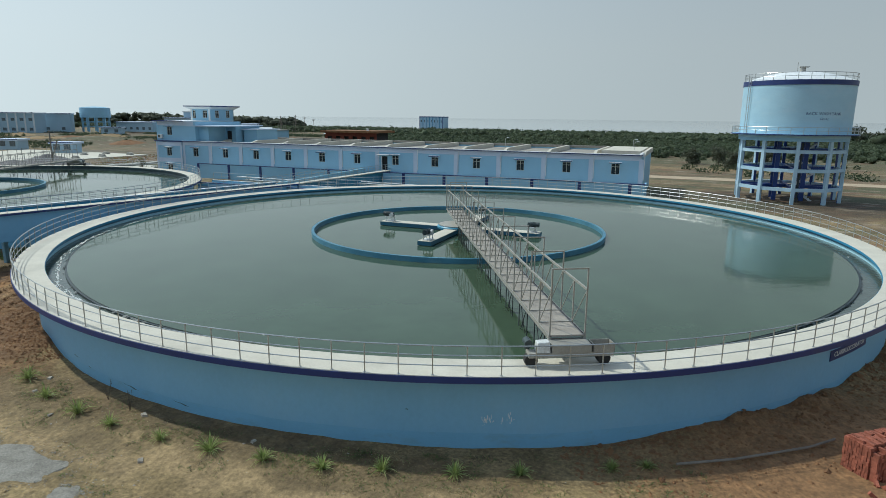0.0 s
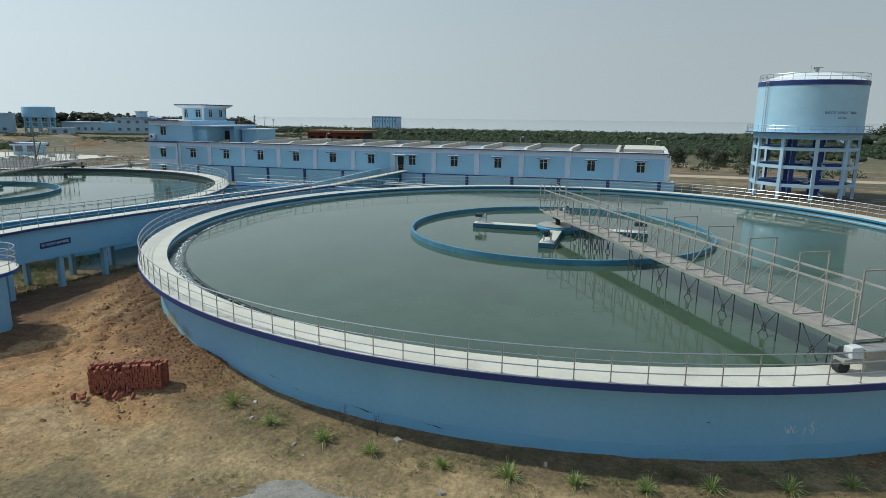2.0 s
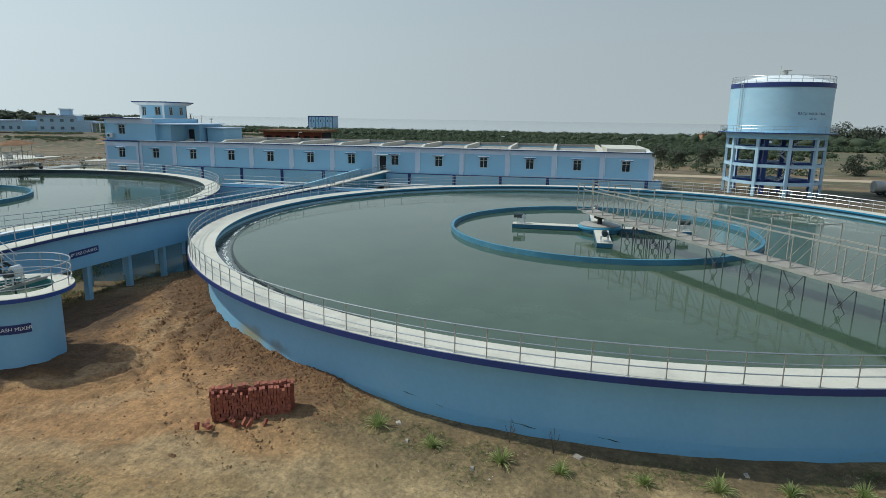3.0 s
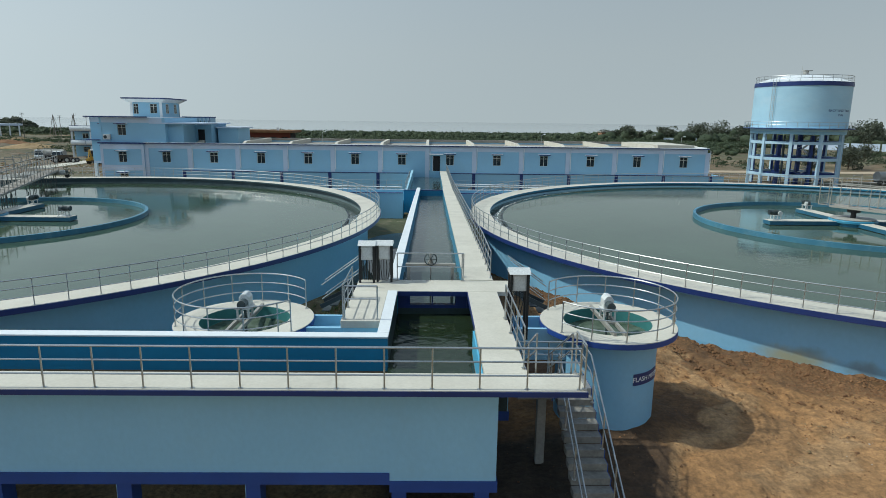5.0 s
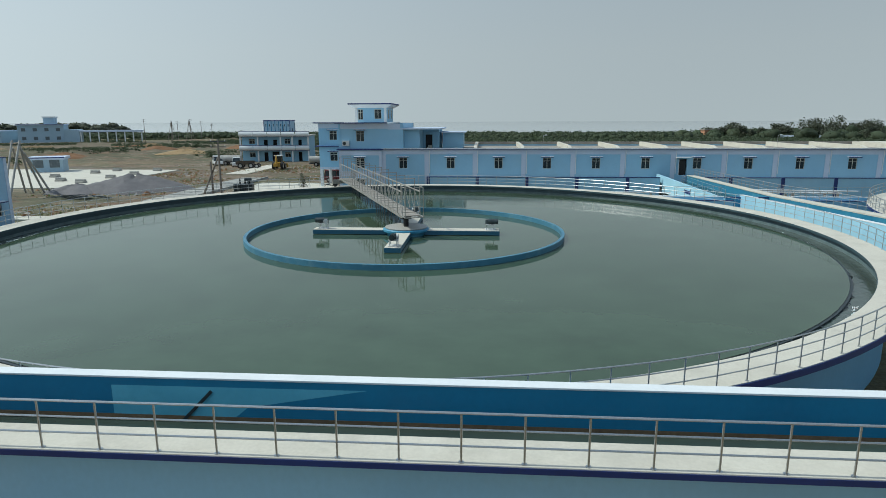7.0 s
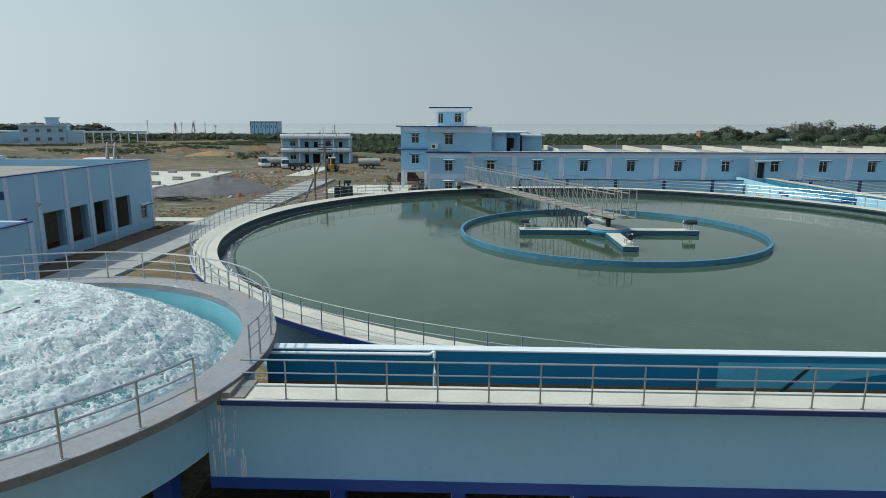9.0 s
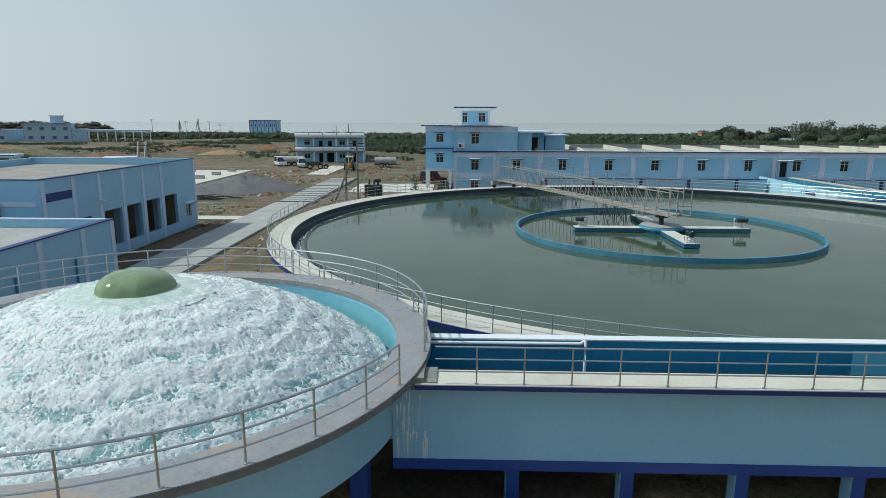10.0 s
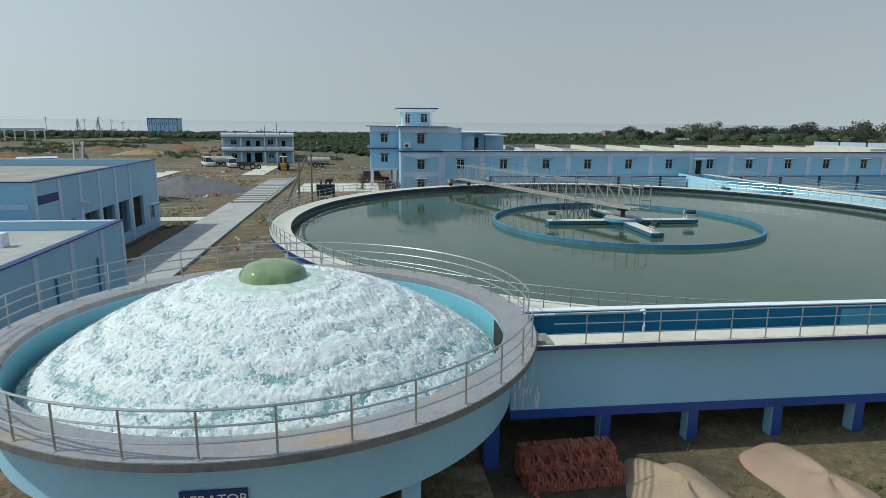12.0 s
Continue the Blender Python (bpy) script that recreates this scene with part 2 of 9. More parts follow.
M_LEGSTEEL = surface("wet_grey_leg_steel", (0.13, 0.14, 0.14), (0.07, 0.08, 0.08), scale=4, fine=30, rough=0.4, metal=0.3, bump=0.001)
M_BLACK = surface("black_rubber", (0.02, 0.02, 0.02), (0.015, 0.015, 0.015), scale=4, fine=40, rough=0.7, bump=0.002)
M_BOX = surface("off_white_enamel_box", (0.66, 0.67, 0.66), (0.58, 0.59, 0.58), scale=2, fine=20, rough=0.35, bump=0.001, stain=(0.4, 0.36, 0.3), stain_scale=3, stain_amount=0.3)
M_MOTOR = surface("grey_green_motor_enamel", (0.06, 0.085, 0.09), (0.04, 0.055, 0.06), scale=4, fine=30, rough=0.4, bump=0.002, stain=(0.2, 0.15, 0.1), stain_scale=5, stain_amount=0.4)
M_GLASS = surface("dark_window_glass", (0.035, 0.045, 0.05), (0.02, 0.028, 0.032), scale=2, fine=8, rough=0.08, bump=0)
# lighter grey than the near glass, distance haze put into the colour
M_FARGLASS = surface("haze_grey_glass", (0.13, 0.165, 0.19), (0.10, 0.13, 0.15), scale=1, fine=4, rough=0.25, bump=0)
# near-black painted in place of unlit space behind openings; bare bars too
M_DARK = surface("dark_interior", (0.03, 0.032, 0.035), (0.02, 0.02, 0.022), scale=1, fine=8, rough=0.9, bump=0)
M_FRAME = surface("cream_window_frame", (0.60, 0.60, 0.54), (0.52, 0.52, 0.46), scale=3, fine=20, rough=0.5, bump=0.001)
M_BRICK = surface("red_clay_brick", (0.32, 0.105, 0.065), (0.235, 0.075, 0.047), scale=5, fine=40, rough=0.9, bump=0.006, island=0.25)
M_BRICK2 = surface("dull_red_brick", (0.24, 0.065, 0.04), (0.17, 0.045, 0.03), scale=5, fine=40, rough=0.9, bump=0.006, island=0.3)
M_LEAF = surface("bright_green_blades", (0.43, 0.46, 0.20), (0.24, 0.32, 0.09), scale=6, fine=20, rough=0.55, bump=0, island=0.3)
# scrub and tree greens lightened and greyed to carry distance haze
M_SCRUB = surface("haze_greyed_green_scrub", (0.082, 0.108, 0.058), (0.058, 0.08, 0.042), scale=0.05, fine=0.4, rough=0.8, bump=0, island=0.2, coords="World")
M_TREE = surface("dark_green_foliage", (0.115, 0.125, 0.085), (0.085, 0.097, 0.066), scale=0.3, fine=3, rough=0.8, bump=0, island=0.35, coords="World")
M_DRYGRASS = surface("dry_straw_grass", (0.34, 0.28, 0.15), (0.23, 0.19, 0.095), scale=2, fine=9, rough=0.9, bump=0, island=0.3)
M_GRASS = surface("short_green_grass", (0.15, 0.19, 0.065), (0.10, 0.135, 0.045), scale=2, fine=9, rough=0.9, bump=0, island=0.3)


def translucent(m, share):
    """Thin leaves: part of the light passes through."""
    N, L = m.node_tree.nodes, m.node_tree.links
    bs = next(n for n in N if n.type == "BSDF_PRINCIPLED")
    out = next(n for n in N if n.type == "OUTPUT_MATERIAL")
    tr, mx = N.new("ShaderNodeBsdfTranslucent"), N.new("ShaderNodeMixShader")
    L.new(bs.inputs["Base Color"].links[0].from_socket, tr.inputs["Color"])
    mx.inputs[0].default_value = share
    L.new(bs.outputs[0], mx.inputs[1])
    L.new(tr.outputs[0], mx.inputs[2])
    L.new(mx.outputs[0], out.inputs[0])


for leafy in (M_LEAF, M_SCRUB, M_TREE, M_GRASS, M_DRYGRASS):
    translucent(leafy, 0.4)
M_BARK = surface("grey_brown_bark", (0.11, 0.085, 0.06), (0.07, 0.055, 0.04), scale=6, fine=25, rough=0.95, bump=0.01)
M_SAND = surface("buff_sand_heap", (0.38, 0.28, 0.195), (0.32, 0.235, 0.16), scale=1.2, fine=22, rough=0.95, bump=0.03)
M_GRAVEL = surface("grey_gravel_heap", (0.17, 0.16, 0.165), (0.12, 0.115, 0.12), scale=0.8, fine=14, rough=0.95, bump=0.05)
M_SOIL = surface("heaped_red_brown_soil", (0.25, 0.13, 0.06), (0.16, 0.08, 0.036), scale=0.9, fine=10, rough=0.95, bump=0.06)
M_DUGSOIL = surface("dug_dark_soil", (0.135, 0.09, 0.052), (0.085, 0.055, 0.032), scale=1.1, fine=10, rough=0.95, bump=0.08)
M_STONE = surface("pale_rubble", (0.42, 0.38, 0.33), (0.33, 0.29, 0.25), scale=3, fine=15, rough=0.95, bump=0.02, island=0.3)
M_WOODPOLE = surface("weathered_pole_concrete", (0.24, 0.21, 0.18), (0.18, 0.155, 0.13), scale=2, fine=20, rough=0.9, bump=0.006)
M_POOL = water_surface("turbid_green_water", (0.062, 0.095, 0.062), (0.052, 0.083, 0.052), rough=0.06, ripple=0.006, ripple_scale=1.6)
M_LAUNDER = water_surface("grey_launder_water", (0.085, 0.105, 0.092), (0.06, 0.08, 0.07), rough=0.1, ripple=0.05, ripple_scale=3)
M_CHANWATER = water_surface("dark_channel_water", (0.055, 0.075, 0.065), (0.04, 0.058, 0.05), rough=0.08, ripple=0.03, ripple_scale=4)
M_PITWATER = water_surface("dark_green_pit_water", (0.024, 0.038, 0.018), (0.016, 0.026, 0.012), rough=0.06, ripple=0.05, ripple_scale=3)
M_TEAL = surface("teal_green_mixer_paint", (0.07, 0.24, 0.24), (0.05, 0.18, 0.18), scale=1.2, fine=9, rough=0.45, bump=0.004)
M_SWIRL = water_surface("frothy_green_mixer_water", (0.05, 0.075, 0.05), (0.15, 0.19, 0.15), rough=0.08, ripple=0.05, ripple_scale=5, scale=2.2)
M_PUDDLE = water_surface("muddy_puddle_water", (0.06, 0.055, 0.04), (0.05, 0.045, 0.03), rough=0.04, ripple=0.004, ripple_scale=1)
M_SEA = water_surface("pale_far_lake", (0.25, 0.28, 0.29), (0.22, 0.25, 0.26), rough=0.06, ripple=0.0, ripple_scale=0.1, scale=0.002)


M_FOAM = surface("churning_white_foam", (0.69, 0.705, 0.695), (0.62, 0.66, 0.655), scale=2.0, fine=22, rough=0.9, bump=0.014, bump_scale=26, detail=12, stain=(0.46, 0.66, 0.66), stain_scale=3.5, stain_amount=0.5, grain=0.08)
foam_bsdf = next(n for n in M_FOAM.node_tree.nodes if n.type == "BSDF_PRINCIPLED")
foam_bsdf.inputs["Subsurface Weight"].default_value = 0.5
foam_bsdf.inputs["Subsurface Radius"].default_value = (0.08, 0.1, 0.1)
foam_bsdf.inputs["Subsurface Scale"].default_value = 0.5
M_FOAMBLUE = surface("aqua_water_film", (0.14, 0.27, 0.27), (0.32, 0.50, 0.51), scale=1.5, fine=9, rough=0.18, bump=0.03)
M_GREENWATER = surface("glassy_green_water_bell", (0.22, 0.30, 0.15), (0.30, 0.38, 0.22), scale=1.3, fine=6, rough=0.08, bump=0.012, bump_scale=4, stain=(0.40, 0.48, 0.36), stain_scale=1.5, stain_amount=0.3, grain=0.05)
M_SKIRT = surface("pale_green_broken_water", (0.46, 0.58, 0.49), (0.66, 0.72, 0.68), scale=3.5, fine=12, rough=0.2, bump=0.03, bump_scale=14, grain=0.1)
bell_bsdf = next(n for n in M_GREENWATER.node_tree.nodes if n.type == "BSDF_PRINCIPLED")
bell_bsdf.inputs["Transmission Weight"].default_value = 0.2
bell_bsdf.inputs["IOR"].default_value = 1.33


# ---- mesh helpers ----
def box(bm, x0, x1, y0, y1, z0, z1):
    v = [bm.verts.new(p) for p in ((x0, y0, z0), (x1, y0, z0), (x1, y1, z0), (x0, y1, z0), (x0, y0, z1), (x1, y0, z1), (x1, y1, z1), (x0, y1, z1))]
    for f in ((3, 2, 1, 0), (4, 5, 6, 7), (0, 1, 5, 4), (1, 2, 6, 5), (2, 3, 7, 6), (3, 0, 4, 7)):
        bm.faces.new([v[i] for i in f])
    return v


def hexa(bm, low, high):
    """A block from four points below and four above, both counter-clockwise seen from above."""
    a = [bm.verts.new(p) for p in low]
    b = [bm.verts.new(p) for p in high]
    n = len(a)
    bm.faces.new(a[::-1])
    bm.faces.new(b)
    for i in range(n):
        j = (i + 1) % n
        bm.faces.new((a[i], a[j], b[j], b[i]))


def tube(bm, points, r, sides=6, closed=False, caps=True):
    """A round bar along points."""
    pts = [Vector(p) for p in points]
    n = len(pts)
    rings = []
    for i, p in enumerate(pts):
        a = pts[(i - 1) % n] if closed or i else p
        b = pts[(i + 1) % n] if closed or i < n - 1 else p
        d = (b - a).normalized()
        side = d.cross(Vector((0, 0, 1)))
        if side.length < 1e-3:
            side = d.cross(Vector((0, 1, 0)))
        side.normalize()
        up = side.cross(d)
        rings.append([bm.verts.new(p + side * (r * math.cos(k * math.tau / sides)) + up * (r * math.sin(k * math.tau / sides))) for k in range(sides)])
    for i in range(n if closed else n - 1):
        A, B = rings[i], rings[(i + 1) % n]
        for k in range(sides):
            bm.faces.new((A[k], A[(k + 1) % sides], B[(k + 1) % sides], B[k]))
    if caps and not closed:
        bm.faces.new(rings[0][::-1])
        bm.faces.new(rings[-1])


def bar(bm, a, b, w, h=None):
    """A straight bar of rectangular section between two points."""
    a, b = Vector(a), Vector(b)
    h = h or w
    d = (b - a).normalized()
    side = d.cross(Vector((0, 0, 1)))
    if side.length < 1e-3:
        side = Vector((1, 0, 0))
    side.normalize()
    up = side.cross(d)
    lo = [a + side * sx * w / 2 + up * sy * h / 2 for sx, sy in ((-1, -1), (1, -1), (1, 1), (-1, 1))]
    hi = [b + side * sx * w / 2 + up * sy * h / 2 for sx, sy in ((-1, -1), (1, -1), (1, 1), (-1, 1))]
    hexa(bm, lo, hi)


def revolve(bm, profile, cx=0, cy=0, steps=64, a0=0.0, a1=360.0, closed_profile=False):
    """Turns a profile of (radius, z) about the upright axis through cx, cy."""
    full = abs(a1 - a0 - 360) < 1e-6
    n = steps if full else steps + 1
    rings = []
    for i in range(n):
        a = radians(a0 + (a1 - a0) * i / steps)
        rings.append([bm.verts.new((cx + r * math.cos(a), cy + r * math.sin(a), z)) for r, z in profile])
    m = len(profile)
    for i in range(n if full else n - 1):
        A, B = rings[i], rings[(i + 1) % n]
        for k in range(m if closed_profile else m - 1):
            q = (k + 1) % m
            bm.faces.new((A[k], B[k], B[q], A[q]))
    if closed_profile and not full:
        bm.faces.new(rings[0])
        bm.faces.new(rings[-1][::-1])


def disc(bm, r, z, cx=0, cy=0, steps=64):
    bm.faces.new([bm.verts.new((cx + r * math.cos(i * math.tau / steps), cy + r * math.sin(i * math.tau / steps), z)) for i in range(steps)])


def cyl(bm, x, y, z0, z1, r, r2=None, sides=16):
    r2 = r if r2 is None else r2
    lo = [(x + r * math.cos(i * math.tau / sides), y + r * math.sin(i * math.tau / sides), z0) for i in range(sides)]
    hi = [(x + r2 * math.cos(i * math.tau / sides), y + r2 * math.sin(i * math.tau / sides), z1) for i in range(sides)]
    hexa(bm, lo, hi)


def to_mesh(name, bm, material, smooth=False, fix=True):
    if fix and len(bm.faces) < 40000:
        bmesh.ops.recalc_face_normals(bm, faces=bm.faces)
    me = bpy.data.meshes.new(name)
    bm.to_mesh(me)
    bm.free()
    me.materials.append(material)
    if smooth:
        me.shade_smooth()
        me.set_sharp_from_angle(angle=radians(35))
    return me


def part(name, bm, material, parent, label="", smooth=False, bevel=0.0):
    """Links a bmesh as one mesh object under a thing or part."""
    ob = new(name, to_mesh(name, bm, material, smooth))
    if parent:
        ob.parent = parent
    if label:
        ob["label"] = label
    if bevel:
        b = ob.modifiers.new("bevel", "BEVEL")
        b.width, b.segments, b.limit_method = bevel, 2, "ANGLE"
    return ob


def shared(name, mesh, parent, m, label=""):
    """An object on a mesh that others share, placed under a parent."""
    ob = new(name, mesh)
    ob.parent = parent
    ob.matrix_basis = m
    if label:
        ob["label"] = label
    return ob


def thing(name, label, category, group="", kind="", at=None):
    ob = new(name)
    ob.empty_display_size = 0.2
    if at is not None:
        ob.matrix_world = at
    return tagged(ob, label, category, group, kind)


def bmk():
    return bmesh.new()


def one_box(name, dims, material, parent, label="", bevel=0.0):
    bm = bmk()
    box(bm, *dims)
    return part(name, bm, material, parent, label, bevel=bevel)


def words(text, size, material, parent, m, name="lettering", extrude=0.004):
    """Raised letters as a mesh part, centred, in the plane of m."""
    cu = bpy.data.curves.new(name, "FONT")
    cu.body, cu.size, cu.extrude = text, size, extrude
    cu.align_x, cu.align_y = "CENTER", "CENTER"
    tmp = new(name, cu)
    dg = bpy.context.evaluated_depsgraph_get()
    me = bpy.data.meshes.new_from_object(tmp.evaluated_get(dg))
    bpy.data.objects.remove(tmp)
    bpy.data.curves.remove(cu)
    me.materials.clear()
    me.materials.append(material)
    ob = new(name, me)
    ob.parent = parent
    ob.matrix_basis = m
    return ob


POST_MESH = {}


def post_mesh(h, r=0.022):
    if (h, r) not in POST_MESH:
        bm = bmk()
        cyl(bm, 0, 0, 0, h, r, sides=8)
        cyl(bm, 0, 0, 0, 0.012, r * 2.6, sides=8)
        POST_MESH[(h, r)] = to_mesh("post", bm, M_STEEL, True)
    return POST_MESH[(h, r)]


def railing(points, label, posts=None, spacing=0.95, h=0.9, levels=(0.9, 0.6, 0.3), closed=False, r=0.017, group=""):
    """A tubular guard railing along points on the deck; posts: their places, else even spacing."""
    ob = thing("guard_railing", label, "railing", group or "guard railings")
    pts = [Vector(p) for p in points]
    for k, lv in enumerate(levels):
        bm = bmk()
        tube(bm, [p + Vector((0, 0, lv)) for p in pts], r if k else r * 1.25, 6, closed)
        part("rail", bm, M_STEEL, ob, smooth=True)
    if posts is None:
        posts = []
        loop = pts + ([pts[0]] if closed else [])
        carry = 0.0
        for a, b in zip(loop, loop[1:]):
            d = (b - a).length
            s = carry
            while s < d - 1e-6:
                posts.append(a.lerp(b, s / d))
                s += spacing
            carry = s - d
        if not closed:
            posts.append(pts[-1])
    me = post_mesh(max(levels), r * 1.1)
    for p in posts:
        shared("post", me, ob, Matrix.Translation(p))
    return ob


def arc(cx, cy, r, z, a0, a1, step=2.25):
    n = max(2, int(abs(a1 - a0) / step + 0.5))
    return [(cx + r * math.cos(radians(a0 + (a1 - a0) * i / n)), cy + r * math.sin(radians(a0 + (a1 - a0) * i / n)), z) for i in range(n + 1)]


# ---- plan ----
C1 = (-16.16, 38.4)
C2 = (-72.8, 38.0)
RIM_Z, R_OUT, R_WALL, R_IN, R_WEIR, POOL_Z = 3.05, 25.35, 24.45, 24.0, 23.2, 2.66
DECK_Z = 4.05
AER = (-94.25, 11.5)
TANKS = (C1, C2)


def smooth01(a, b, v):
    u = np.clip((v - a) / (b - a), 0, 1)
    return u * u * (3 - 2 * u)


def lumps(x, y, s, seed=0.0):
    """Cheap layered waves for uneven ground."""
    v = 0.0
    for k, (fx, fy, ph) in enumerate(((1.0, 0.35, 0.3), (-0.4, 1.1, 1.7), (0.8, -0.9, 4.1), (1.7, 1.3, 2.2), (-2.1, 1.1, 5.3), (2.9, -2.3, 0.9), (3.7, 4.1, 3.3))):
        v = v + np.sin((x * fx + y * fy) * s * (1 + 0.13 * k) + ph + seed * (k + 1)) / (1.3 + 0.55 * k)
    return v / 3.0


def ground_z(x, y):
    x, y = np.asarray(x, float), np.asarray(y, float)
    z = 0.25 + 0.05 * lumps(x, y, 0.22) + 0.02 * lumps(x, y, 1.3, 2)
    # spoil banked against the first tank and round the flash mixer
    d1 = np.hypot(x - C1[0], y - C1[1])
    ang = np.degrees(np.arctan2(y - C1[1], x - C1[0]))
    bank = np.exp(-np.maximum(d1 - 24.6, 0) / 2.2) * smooth01(-104, -120, ang) * smooth01(-178, -165, ang)
    z = z + bank * (0.2 + 0.23 * smooth01(-138, -126, ang) + 0.1 * lumps(x, y, 1.5, 1) + 0.1 * lumps(x, y, 3.4, 3))
    bank2 = np.exp(-np.maximum(d1 - 24.6, 0) / 1.1) * smooth01(-60, -46, ang) * smooth01(-8, -25, ang)
    z = z + bank2 * (0.38 + 0.22 * lumps(x, y, 1.9, 5) + 0.12 * lumps(x, y, 4.2, 6))
    spoil = np.exp(-(((x + 35.5) / 5.0) ** 2 + ((y - 19.0) / 5.5) ** 2))
    z = z + spoil * (0.25 + 0.13 * lumps(x, y, 2.2, 4) + 0.09 * lumps(x, y, 5.0, 2))
    z = z + 0.5 * np.exp(-(((x + 38.5) / 4.0) ** 2 + ((y - 26.0) / 7.0) ** 2)) * (1 + 0.3 * lumps(x, y, 1.8, 11))
    # the verge and the ground under the brick stack stand higher
    z = z + 0.17 * np.exp(-((y - 13.2) / 2.6) ** 2) * smooth01(-36, -26, x) * smooth01(6, -2, x)
    z = z + 0.38 * np.exp(-(((x + 28.6) / 3.4) ** 2 + ((y - 14.2) / 2.4) ** 2))
    # soil heaped round the foot of the flash mixer
    z = z + 0.36 * np.exp(-(((x + 38.7) / 1.9) ** 2 + ((y - 15.2) / 1.9) ** 2))
    # raised strip under the inlet channel
    z = z + 0.58 * np.exp(-(np.maximum(np.abs(y - 10.0) - 3.0, 0) / 3.0) ** 2) * smooth01(-46, -56, x) * smooth01(-110, -98, x)
    # wheel ruts
    for k, (yc, sl) in enumerate(((10.5, 0.015), (11.7, 0.015))):
        z = z - 0.045 * np.exp(-((y - yc - sl * (x + 14) - 0.4 * np.sin(x * 0.09)) / 0.32) ** 2)
    # wet hollow between the tanks
    hollow = np.exp(-(((x + 44.6) / 6.0) ** 2 + ((y - 38.5) / 11.0) ** 2))
    z = z - 0.75 * hollow
    # far land lowered towards the lake to fit the camera's view
    z = z - 6.0 * smooth01(140, 720, y)
    # bund behind the first tank and rough land beyond the yard
    z = z + 0.9 * smooth01(150, 260, y) * lumps(x, y, 0.045, 7) * smooth01(1500, 600, y) * 0.8
    z = z + 1.1 * np.exp(-(((y - 175) / 16) ** 2)) * smooth01(-95, -125, x) * (0.7 + 0.4 * lumps(x, y, 0.2, 8))
    z = z + (0.42 * lumps(x, y, 0.55, 14) + 0.3 * lumps(x, y, 1.05, 15)) * smooth01(132, 150, y) * smooth01(215, 190, y) * smooth01(-92, -108, x)
    z = z + 0.05 * lumps(x, y, 3.0, 9) * np.exp(-((y - 8) / 16) ** 2)
    return z


# ---- ground ----
def graded(stops):
    """Coordinates from (start, step) stops, the last being the end."""
    out = []
    for (a, s), (b, _) in zip(stops, stops[1:]):
        n = max(1, int(round((b - a) / s)))
        out += [a + (b - a) * i / n for i in range(n)]
    return np.array(out + [stops[-1][0]])


